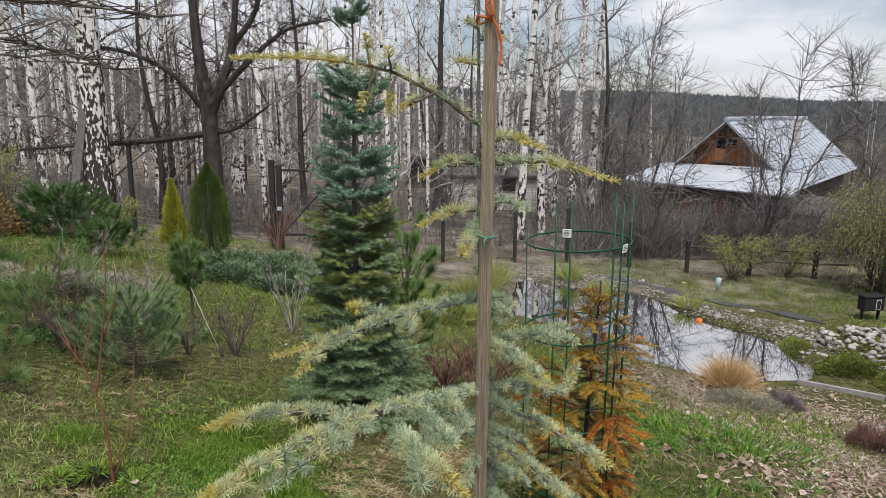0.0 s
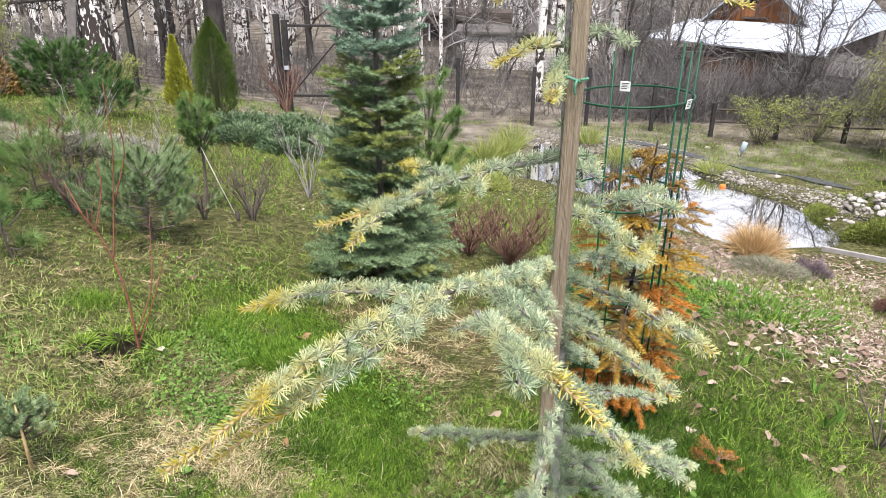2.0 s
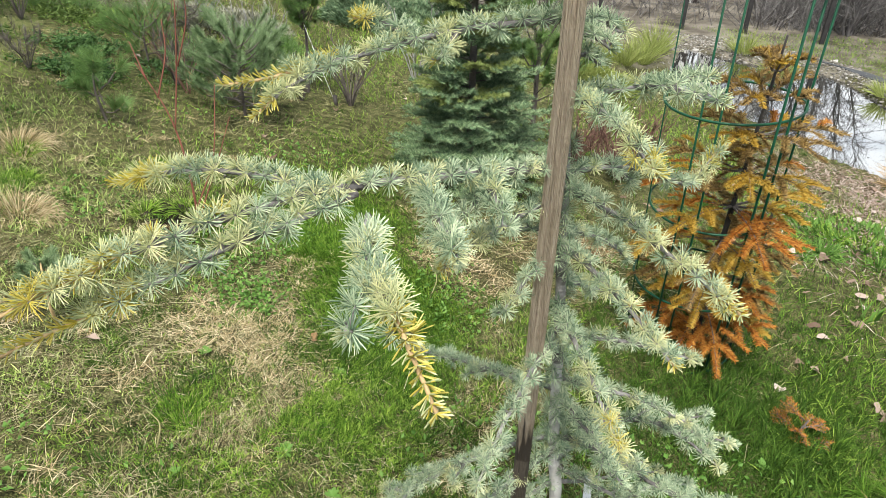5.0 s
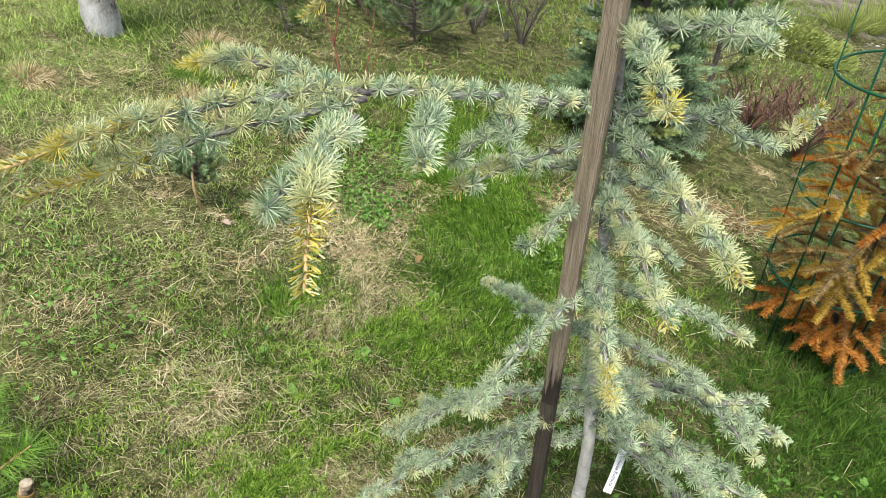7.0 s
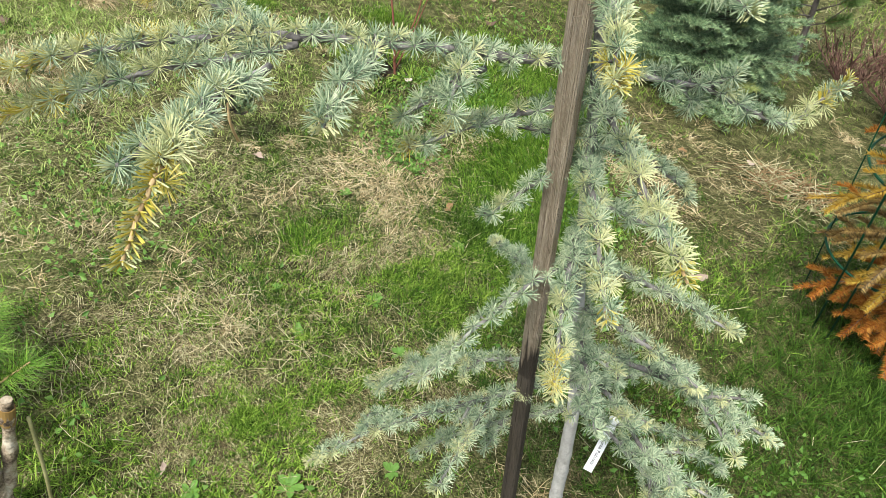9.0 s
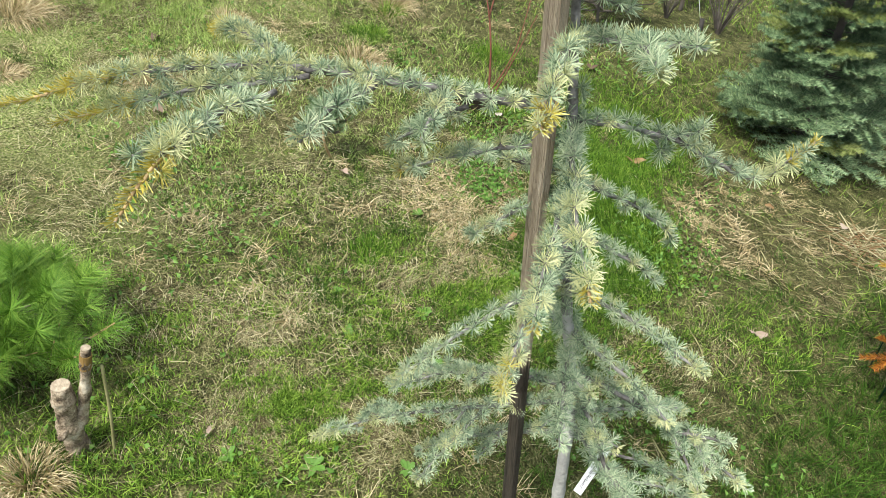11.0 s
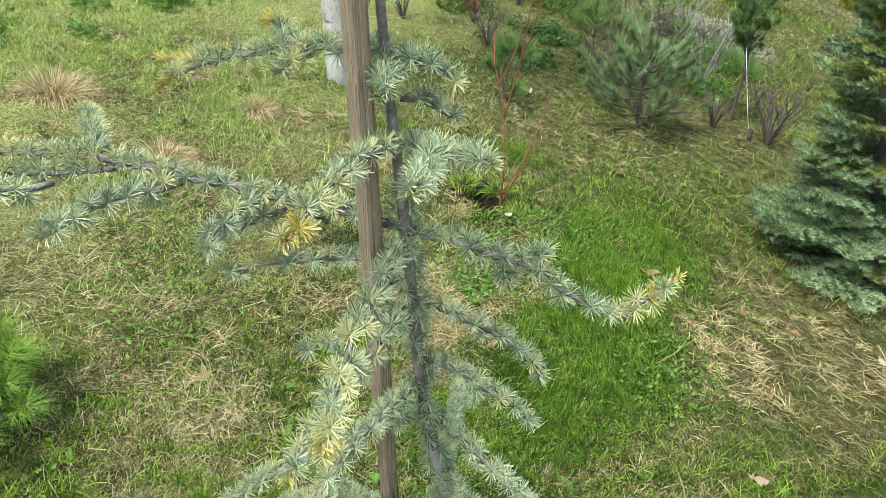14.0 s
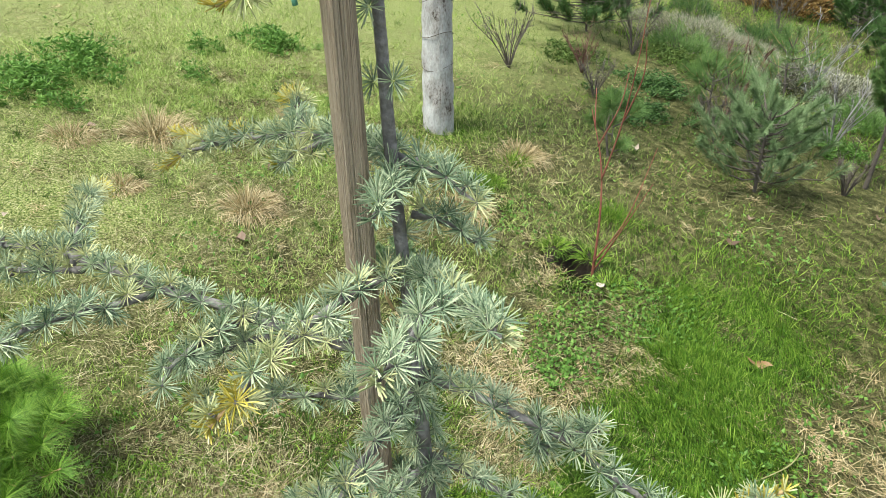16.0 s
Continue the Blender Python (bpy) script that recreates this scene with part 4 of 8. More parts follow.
def ground_weeds():
    """Small broad leaves of clover-like weeds between the grass."""
    x, y, r = scatter(30000, -0.9, 2.2, 1.5, 7.5)
    keep = patchy(x, y, 4.5, 11) + rng.normal(0, 0.1, len(x)) + 0.40 * np.exp(-((x + 1.17) ** 2 + (y - 2.76) ** 2) / 0.035)  + 0.08 * (y < 2.2) - 0.06 * (x > -0.9) * (y > 2.3) - 0.35 * np.exp(-((x + 1.02) ** 2 + (y - 2.5) ** 2) / 0.03) > 0.76
    x, y, r = x[keep], y[keep], r[keep]
    a = rng.uniform(0, 6.28, len(x))
    d = np.stack([np.cos(a), np.sin(a), rng.uniform(0.2, 0.9, len(x))], 1)
    v, f = leaves(np.stack([x, y, land(x, y) + rng.uniform(0.008, 0.03, len(x))], 1), d, rng.uniform(0.010, 0.022, len(x)) * (1 + 0.1 * r), rng.uniform(0.008, 0.015, len(x)) * (1 + 0.1 * r))
    tagged(part("low_weeds", Geo().add(v, f), WEED), "low broad-leaved green weeds creeping through the lawn", "weeds", kind="stuff")


ground_weeds()


def litter():
    """Dry leaves and short twigs lying in the grass."""
    n = 420
    x = np.concatenate([rng.normal(1.9, 0.6, n // 4), rng.uniform(-4, 4, n // 8), rng.normal(3.2, 0.7, 5 * n // 8)])
    y = np.concatenate([rng.normal(4.1, 0.6, n // 4), rng.uniform(0.5, 9, n // 8), rng.normal(5.4, 0.9, 5 * n // 8)])
    ok = pond_shape(x, y) > 1.15
    x, y = x[ok], y[ok]
    a = rng.uniform(0, 6.28, len(x))
    d = np.stack([np.cos(a), np.sin(a), rng.uniform(-0.15, 0.3, len(x))], 1)
    g = Geo()
    q = np.linspace(0, 2 * math.pi, 9, endpoint=False)
    for px, py, pa in zip(x, y, a):
        s, ph = rng.uniform(0.016, 0.038), rng.uniform(0, 6.28)
        rad = s * (1 + 0.25 * np.sin(q * 3 + ph)) * rng.uniform(0.7, 1.1, 9)
        rim = np.stack([np.cos(q + pa) * rad, np.sin(q + pa) * rad * 0.75, s * (0.25 + 0.4 * np.sin(2 * q + ph)) * rng.uniform(0.4, 1.4)], 1)
        g.add(np.vstack([[(0, 0, 0)], rim]) + np.array(on_land(px, py, 0.02)), [(0, 1 + k, 1 + (k + 1) % 9) for k in range(9)])
    tagged(part("leaf_litter", g, DEAD_LEAF), "pale dry fallen leaves strewn over the bed", "leaves", kind="stuff")
    n = 15000
    x, y = rng.normal(3.1, 0.75, n), rng.normal(5.2, 0.8, n)
    ok = (pond_shape(x, y) > 1.2) & (patchy(x, y, 3, 71) + rng.normal(0, 0.15, n) > 0.42)
    x, y = x[ok], y[ok]
    a = rng.uniform(0, 6.28, len(x))
    d = np.stack([np.cos(a), np.sin(a), rng.uniform(0.0, 0.3, len(x))], 1)
    v, f = blades(np.stack([x, y, land(x, y) + rng.uniform(0.005, 0.03, len(x))], 1), d, rng.uniform(0.02, 0.07, len(x)), rng.uniform(0.004, 0.014, len(x)), 0.3)
    tagged(part("bed_mulch", Geo().add(v, f), DEAD_LEAF), "brown mulch of broken leaves and chips on the bed", "mulch", kind="stuff")
    n = 1100
    x, y, r = scatter(n, 0.1, 3.4, 0.9, 5)
    a = rng.uniform(0, 6.28, len(x))
    d = np.stack([np.cos(a), np.sin(a), rng.uniform(0.0, 0.25, len(x))], 1)
    p = np.stack([x, y, land(x, y) + 0.012], 1)
    v, f = sticks(p, p + unit(d) * rng.uniform(0.03, 0.09, len(x))[:, None], 0.0012, 0.0008, 3)
    tagged(part("dry_stalks", Geo().add(v, f), STRAW), "broken dry stalks lying in the lawn", "stalks", kind="stuff")


litter()


# ---- young blue cedar and its stake ----
def whorl_needles(geo, at, axis, count, length, mat):
    """Short shoots: rosettes of needles round an axis. at, axis: (n, 3)."""
    n = len(at)
    axis = unit(axis)
    u, w = sides_of(axis)
    k = np.arange(count)
    cosang = 0.93 - ((k + 0.5) / count) ** 0.85 * 1.08
    cosang = np.clip(cosang[None] + rng.normal(0, 0.06, (n, count)), -0.35, 0.99)
    sin = np.sqrt(1 - cosang**2)
    phi = (k * 2.39996)[None] + rng.uniform(0, 6.28, (n, 1)) + rng.normal(0, 0.15, (n, count))
    d = axis[:, None] * cosang[..., None] + u[:, None] * (sin * np.cos(phi))[..., None] + w[:, None] * (sin * np.sin(phi))[..., None]
    ln = np.reshape(length, (-1, 1)) * rng.uniform(0.75, 1.08, (n, count)) * rng.uniform(0.85, 1.1, (n, 1))
    v, f = spikes(np.repeat(at + axis * 0.002, count, 0) + d.reshape(-1, 3) * 0.0022, d.reshape(-1, 3), ln.ravel(), 0.00088)
    geo.add(v, f, mat)


CEDAR = thing("cedar", (0.150, 1.46, -0.10), "young blue atlas cedar with silvery needle whorls and yellowing branch tips", "conifer")
CEDAR_AT = np.array(CEDAR.location)


def cedar_trunk():
    line = curve([(0.0, 0.0, -0.03), (0.0, -0.01, 0.34), (-0.02, 0.005, 0.50), (-0.035, -0.04, 0.80), (-0.055, -0.052, 1.08), (-0.068, -0.062, 1.28), (-0.075, -0.066, 1.45), (-0.08, -0.07, 1.64), (-0.084, -0.07, 1.87), (-0.09, -0.06, 2.12)], 0.02)
    t = np.linspace(0, 1, len(line))
    r = 0.0125 * (1 - t) ** 1.5 + 0.0025
    g = Geo()
    knots = 1 + 0.12 * np.maximum(0, np.sin(t * 75)) ** 6
    add_tube(g, line, r * knots, 10, 0.05, 0)
    for f, m in zip(g.f, g.m):
        low = g.v[0][np.minimum(f[:, 0], len(g.v[0]) - 1), 2] < 0.72
        m[low] = 1
    part("trunk", g, [CEDAR_BARK, PALE_BARK], CEDAR, "grey-brown trunk, paler towards the foot", True)
    n = Geo()
    pick = [(p, q) for p, q in zip(line, t) if 0.47 < p[2] < 2.1]
    at = np.array([p for p, _ in pick])
    rr = np.array([0.0125 * (1 - q) ** 1.5 + 0.0025 for _, q in pick])
    a = np.arange(len(at)) * 2.4 + 0.6
    at, rr, a = np.repeat(at, 2, 0), np.repeat(rr, 2), np.repeat(a, 2) + np.tile([0.0, 2.6], len(a))
    at = at + np.array([0, 0, 1.0]) * rng.normal(0, 0.004, len(at))[:, None]
    out = np.stack([np.cos(a), np.sin(a), 0.25 + 0 * a], 1)
    sel = rng.random(len(at)) < np.where(at[:, 2] < 1.12, 0.9, 0.2)
    whorl_needles(n, (at + unit(out) * (rr + 0.002)[:, None])[sel], out[sel], 38, 0.0180, 0)
    part("needles", n, BLUE_NEEDLE, CEDAR, "silvery blue needle rosettes on the trunk")


def cedar_branch(points, r0=0.0045, gold=0.75, sparse=1.0, side=(), bare=0.0, up=0.45, size=1.0, twigs=0, side_gold=(), bark=CEDAR_BARK):
    """One limb through a few points: tapering wood, needle rosettes, and single yellow needles on the young end.
    side: further lines that fork off it."""
    full_gold = gold
    blue, pale, yellow = Geo(), Geo(), Geo()
    spine = curve(points, 0.02)
    run = unit(np.gradient(spine, axis=0))
    for j in range(twigs):
        f = 0.28 + 0.6 * (j + 0.5) / twigs
        i = int(f * (len(spine) - 1))
        flat = unit(np.cross(run[i], (0, 0, 1.0))) * (1 if j % 2 else -1)
        ln = rng.uniform(0.035, 0.07) * (1.15 - 0.5 * f)
        e = spine[i] + unit(run[i] * 0.75 + flat * 0.75 + np.array([0, 0, rng.normal(0, 0.1)])) * ln
        side = (*side, [tuple(spine[i]), tuple((spine[i] + e) / 2 + np.array([0, 0, 0.004])), tuple(e)])
    wood = []
    for k, pts in enumerate((points, *side)):
        line = curve(np.array(pts) - CEDAR_AT, 0.008)
        gold = full_gold if k == 0 or len(line) > 26 or (full_gold > 0.7 and len(line) > 12) else max(full_gold, 0.93)
        if 0 < k <= len(side_gold):
            gold = side_gold[k - 1]
        line = line + np.cumsum(rng.normal(0, 0.0006, line.shape), 0)
        n = len(line)
        t = np.linspace(0, 1, n)
        rad = (r0 if k == 0 else r0 * 0.6) * (1 - 0.75 * t) + 0.0008
        young = min(0.93, gold + 0.10)
        w_geo = add_tube(Geo(), line, rad, 6, 0.06, 0)
        if gold < 0.9:
            w_geo.m = [np.where((np.arange(len(m)) // 6 > young * n) & (len(m) > 12), 1, m) for m in w_geo.m]
        wood.append(w_geo)
        tan = unit(np.gradient(line, axis=0))
        level = unit(np.cross(tan, (0, 0, 1.0)))
        high = np.cross(level, tan)
        start = bare if k == 0 else 0.05
        # short shoots stand in turn to both sides and on top of the twig, few below
        length = np.concatenate([[0], np.cumsum(np.linalg.norm(np.diff(line, axis=0), axis=1))])
        spots = np.arange(start * length[-1] + 0.006, length[-1] * min(0.97, gold + 0.24), 0.0092 / max(sparse, 0.3))
        m = len(spots)
        if m:
            spots = spots + rng.normal(0, 0.0010, m)
            i = np.clip(np.searchsorted(length, spots), 0, n - 1)
            cycle = np.radians(np.array([-62, 60, 0, -70, 54, 6, -56, 66, -6, 125, -128]))
            a = cycle[(np.arange(m) + k * 3) % 11] + rng.normal(0, 0.12, m)
            rad_dir = level[i] * np.sin(a)[:, None] + high[i] * np.cos(a)[:, None]
            ax = rad_dir + tan[i] * 0.25 + np.array([0, 0, up * 0.4])
            at = line[i] + rad_dir * (rad[i] + 0.003)[:, None]
            w_geo.add(*thin_spikes(at - ax * 0.002, ax, 0.0065, 0.0052), 0)
            chance = np.clip((t[i] - gold + 0.42) * 1.7, 0.20, 1) if gold < 0.9 else np.clip((t[i] - 0.6) * 0.8, 0.08, 0.4)
            y = rng.random(m) < np.clip((t[i] - gold + 0.05) * 1.0, 0.0, 0.3) * (gold < 0.9)
            pl = ~y & (rng.random(m) < chance * 0.8)
            b = ~y & ~pl
            grow = (0.72 + 0.42 * t[i]) if k == 0 and r0 >= 0.005 and gold < 0.9 else np.ones(m)
            if b.any():
                whorl_needles(blue, at[b], ax[b], 40, 0.0162 * size * grow[b], 0)
            if pl.any():
                whorl_needles(pale, at[pl], ax[pl], 40, 0.0165 * size * grow[pl], 0)
            if y.any():
                whorl_needles(yellow, at[y], ax[y], 30, 0.0160 * size * grow[y], 0)
        # single needles along the young end
        tips = np.where(t > young)[0]
        m = len(tips) * 16
        i = rng.choice(tips, m)
        a = rng.uniform(-2.3, 2.3, m)
        d = level[i] * np.sin(a)[:, None] + high[i] * np.cos(a)[:, None] + tan[i] * rng.uniform(0.35, 1.2, m)[:, None]
        v, f = spikes(line[i], d, rng.uniform(0.012, 0.020, m) * (1.1 - 0.4 * (t[i] - young) / (1 - young)), 0.0013)
        half = np.repeat(rng.random(m) < (0.62 if gold < 0.84 else 0.35 if gold < 0.9 else 0.0), 9)
        if half.any():
            yellow.add(v, f[half])
        if (~half).any():
            (pale if gold < 0.95 else blue).add(v, f[~half])
    ob = part("branch", wood[0], [bark, TWIG_TAN], CEDAR, "", True)
    for w_geo in wood[1:]:
        part("twig", w_geo, [bark, TWIG_TAN], ob, "", True)
    if blue.n:
        part("needles", blue, BLUE_NEEDLE, ob, "blue-green needle rosettes")
    if pale.n:
        part("pale_needles", pale, PALE_NEEDLE, ob, "cream-green needle rosettes of the upper side")
    if yellow.n:
        part("yellow_needles", yellow, GOLD_NEEDLE, ob, "yellow needles of the young shoots")
    return ob


cedar_trunk()
# the long low limb and its forks
cedar_branch([(0.092, 1.405, 0.980), (-0.02, 1.225, 1.028), (-0.128, 1.10, 1.046), (-0.25, 0.955, 1.035), (-0.385, 0.80, 0.985)], 0.0050, 0.62, 1.2, bare=0.03, side_gold=(0.50, 0.62, 0.50), side=(
    [(-0.10, 1.13, 1.045), (-0.22, 0.985, 1.015), (-0.36, 0.87, 0.955)],
    [(-0.11, 1.12, 1.048), (-0.24, 1.12, 1.050), (-0.335, 1.125, 1.035), (-0.405, 1.13, 1.01)],
    [(-0.063, 1.065, 1.055), (-0.03, 0.985, 1.068), (0.025, 0.905, 1.068), (0.078, 0.838, 1.048)],
    [(-0.02, 0.975, 1.065), (-0.015, 0.885, 1.06)],
    [(0.01, 1.27, 1.018), (0.04, 1.21, 1.012), (0.048, 1.19, 0.995)],
    [(-0.045, 1.19, 1.032), (0.0, 1.10, 1.045), (0.037, 1.04, 1.04)],
    [(0.02, 1.29, 1.0), (-0.01, 1.23, 0.975), (-0.03, 1.20, 0.955)]))
cedar_branch([(0.092, 1.412, 0.972), (0.192, 1.50, 0.958), (0.279, 1.577, 0.908), (0.297, 1.60, 0.925), (0.320, 1.624, 0.965)], 0.0034, 0.78, 0.95, side=([(0.2, 1.505, 0.955), (0.222, 1.525, 0.972)], [(0.17, 1.48, 0.96), (0.19, 1.495, 0.925)]))
cedar_branch([(0.080, 1.409, 1.178), (-0.04, 1.378, 1.166), (-0.149, 1.335, 1.142), (-0.23, 1.285, 1.122), (-0.310, 1.235, 1.108)], 0.0042, 0.58, 1.1, side_gold=(0.55, 0.70, 0.80), side=([(-0.19, 1.31, 1.13), (-0.235, 1.25, 1.105), (-0.26, 1.215, 1.08)], [(-0.10, 1.355, 1.15), (-0.16, 1.37, 1.165), (-0.19, 1.36, 1.168)], [(-0.05, 1.38, 1.163), (-0.07, 1.33, 1.135)]))
cedar_branch([(0.085, 1.41, 1.178), (0.115, 1.425, 1.176), (0.142, 1.445, 1.160)], 0.003, 0.95)
cedar_branch([(0.085, 1.41, 1.165), (0.110, 1.385, 1.168), (0.135, 1.365, 1.160)], 0.003, 0.97)
cedar_branch([(0.088, 1.41, 1.135), (0.105, 1.43, 1.130), (0.122, 1.45, 1.115)], 0.0028, 0.97)
cedar_branch([(0.088, 1.41, 1.082), (0.13, 1.414, 1.090), (0.19, 1.414, 1.106), (0.265, 1.413, 1.124)], 0.0036, 0.90, side=([(0.17, 1.414, 1.10), (0.22, 1.37, 1.115), (0.268, 1.322, 1.116)],))
cedar_branch([(0.09, 1.40, 1.085), (0.15, 1.315, 1.088), (0.208, 1.232, 1.06)], 0.0038, 0.74, 1.1)
cedar_branch([(0.095, 1.405, 0.955), (0.17, 1.335, 0.958), (0.247, 1.265, 0.944), (0.318, 1.210, 0.922)], 0.0040, 0.80)
cedar_branch([(0.10, 1.41, 0.862), (0.18, 1.30, 0.868), (0.266, 1.188, 0.845)], 0.0040, 0.84, size=0.94, twigs=0)
cedar_branch([(0.105, 1.415, 0.735), (0.16, 1.30, 0.742), (0.220, 1.186, 0.70)], 0.0042, 0.84, size=0.94, twigs=0)
cedar_branch([(0.118, 1.432, 0.672), (0.23, 1.455, 0.66), (0.349, 1.480, 0.630)], 0.0042, 0.92, size=0.94, twigs=0)
cedar_branch([(0.125, 1.44, 0.575), (0.23, 1.444, 0.562), (0.332, 1.448, 0.526)], 0.0042, 0.92, size=0.94, twigs=0)
cedar_branch([(0.13, 1.46, 0.465), (0.30, 1.49, 0.472), (0.455, 1.517, 0.434)], 0.0050, 0.95, side=([(0.3, 1.49, 0.472), (0.37, 1.46, 0.46), (0.42, 1.44, 0.44)], [(0.33, 1.492, 0.47), (0.40, 1.54, 0.47)]), size=0.9, twigs=2)
cedar_branch([(0.135, 1.46, 0.42), (0.23, 1.40, 0.455), (0.323, 1.342, 0.468), (0.438, 1.362, 0.448)], 0.0046, 0.92, side=([(0.32, 1.345, 0.466), (0.40, 1.31, 0.44)],), size=0.9, twigs=2)
cedar_branch([(0.12, 1.44, 0.55), (-0.05, 1.57, 0.45), (-0.216, 1.688, 0.362)], 0.0042, 0.9, size=0.9, twigs=2)
cedar_branch([(0.10, 1.41, 0.855), (0.07, 1.35, 0.84), (0.036, 1.285, 0.80)], 0.0034, 0.95, size=0.94, twigs=0)
cedar_branch([(0.11, 1.42, 0.685), (0.08, 1.30, 0.665), (0.042, 1.150, 0.600)], 0.0040, 0.92, size=0.94, twigs=0)
cedar_branch([(0.13, 1.46, 0.425), (-0.05, 1.385, 0.36), (-0.21, 1.281, 0.262)], 0.0045, 0.93, side=([(-0.03, 1.39, 0.365), (-0.12, 1.37, 0.33)], [(-0.1, 1.36, 0.33), (-0.16, 1.26, 0.30)]), size=0.9, twigs=2)
cedar_branch([(0.135, 1.46, 0.385), (0.04, 1.31, 0.39), (-0.04, 1.173, 0.39), (-0.10, 1.04, 0.372)], 0.0045, 0.93, side=([(-0.02, 1.20, 0.39), (-0.09, 1.17, 0.385)], [(0.05, 1.32, 0.39), (0.07, 1.2, 0.38), (0.075, 1.14, 0.365)]), size=0.9, twigs=2)
cedar_branch([(0.09, 1.405, 0.935), (0.03, 1.31, 0.93), (-0.02, 1.198, 0.915)], 0.0034, 0.78)
cedar_branch([(0.10, 1.41, 0.885), (-0.03, 1.402, 0.86), (-0.10, 1.385, 0.845)], 0.0034, 0.95, size=0.94, twigs=0)
cedar_branch([(0.10, 1.42, 0.875), (0.15, 1.49, 0.835), (0.20, 1.55, 0.77)], 0.0034, 0.97, size=0.94, twigs=0)
cedar_branch([(0.105, 1.42, 0.785), (0.16, 1.49, 0.735), (0.20, 1.54, 0.68)], 0.0034, 0.97, size=0.94, twigs=0)
cedar_branch([(0.14, 1.46, 0.34), (0.28, 1.42, 0.33), (0.40, 1.40, 0.29)], 0.0045, 0.95, side=([(0.27, 1.425, 0.33), (0.33, 1.49, 0.32), (0.40, 1.53, 0.29)],), size=0.9, twigs=2)
cedar_branch([(0.14, 1.46, 0.30), (0.02, 1.33, 0.26), (-0.06, 1.24, 0.20)], 0.0045, 0.95, size=0.9, twigs=2)
cedar_branch([(0.14, 1.46, 0.36), (0.20, 1.58, 0.34), (0.24, 1.68, 0.29)], 0.0045, 0.95, size=0.9, twigs=2)
cedar_branch([(0.12, 1.45, 0.53), (0.19, 1.36, 0.54), (0.25, 1.29, 0.51)], 0.0038, 0.95, size=0.9, twigs=2)
cedar_branch([(0.14, 1.46, 0.295), (0.210, 1.499, 0.280), (0.27, 1.54, 0.272), (0.35, 1.58, 0.26)], 0.0036, 0.93, bare=0.5, size=0.9)
# crown above the tie
cedar_branch([(0.070, 1.39, 1.54), (-0.004, 1.38, 1.588), (-0.11, 1.37, 1.640), (-0.20, 1.36, 1.655), (-0.30, 1.36, 1.662), (-0.40, 1.36, 1.657)], 0.0038, 0.45, 0.36, bark=CROWN_BARK, side_gold=(0.40, 0.40, 0.40, 0.40, 0.40), side=(
    [(-0.14, 1.37, 1.648), (-0.15, 1.365, 1.705)], [(-0.10, 1.37, 1.637), (-0.105, 1.36, 1.68)], [(-0.13, 1.37, 1.642), (-0.16, 1.35, 1.575)], [(-0.09, 1.37, 1.63), (-0.10, 1.34, 1.56)], [(-0.02, 1.38, 1.60), (-0.085, 1.35, 1.565)]))
cedar_branch([(0.075, 1.395, 1.462), (0.15, 1.38, 1.470), (0.216, 1.37, 1.468), (0.333, 1.36, 1.436)], 0.0034, 0.38, 0.9, bark=CROWN_BARK)
cedar_branch([(0.070, 1.39, 1.462), (0.02, 1.375, 1.468), (-0.040, 1.36, 1.438)], 0.0030, 0.40, 0.9, bark=CROWN_BARK)
cedar_branch([(0.075, 1.395, 1.37), (0.02, 1.37, 1.368), (-0.040, 1.36, 1.343)], 0.0030, 0.30, 0.9, bark=CROWN_BARK)
cedar_branch([(0.075, 1.395, 1.345), (0.055, 1.34, 1.325), (0.040, 1.285, 1.30)], 0.0030, 0.60)
cedar_branch([(0.070, 1.39, 1.495), (0.13, 1.40, 1.515), (0.20, 1.40, 1.498)], 0.0030, 0.40, 0.9, bark=CROWN_BARK)
cedar_branch([(0.075, 1.395, 1.37), (0.12, 1.38, 1.39), (0.162, 1.36, 1.375)], 0.0028, 0.95, 0.8)
cedar_branch([(0.070, 1.39, 1.655), (0.03, 1.375, 1.66)], 0.0022, 0.3)
cedar_branch([(0.066, 1.39, 1.72), (0.045, 1.38, 1.735)], 0.0022, 0.4)
cedar_branch([(0.066, 1.39, 1.70), (0.11, 1.41, 1.705)], 0.0022, 0.4)


def garden_stake():
    """A weathered planed stake, its foot blackened with tar."""
    ob = thing("garden_stake", (0.080, 1.378, -0.16), "weathered brown wooden garden stake with a tarred black foot", "stake")
    lean = np.array([0.0055, -0.0125, 1.0])
    for nm, z0, z1, mt in (("foot", 0.0, 0.60, TARRED), ("post", 0.60, 2.05, STAKE_WOOD)):
        g = Geo()
        zs = np.arange(z0, z1 + 0.001, 0.05)
        ring = []
        hw = 0.0132
        sec = [(-hw, -0.0045), (-0.009, -0.0080), (-0.004, -0.0080), (-0.003, -0.0068), (-0.002, -0.0080), (0.005, -0.0080), (0.009, -0.0080), (hw, -0.0045), (hw, 0.0005), (hw - 0.001, 0.0012), (hw, 0.002), (hw, 0.010), (0.010, 0.0135), (-0.010, 0.0135), (-hw, 0.010)]
        for z in zs:
            c = lean * z
            k = 1 + 0.02 * math.sin(z * 7)
            ring += [(c[0] + a * k, c[1] + b * k, c[2]) for a, b in sec]
        s = len(sec)
        q = [(i * s + j, i * s + (j + 1) % s, (i + 1) * s + (j + 1) % s, (i + 1) * s + j) for i in range(len(zs) - 1) for j in range(s)]
        g.add(ring, q)
        g.f.append(np.array([[(len(zs) - 1) * s + j for j in range(s)]]))
        g.m.append(np.array([0]))
        part(nm, g, mt, ob)
    return ob


garden_stake()


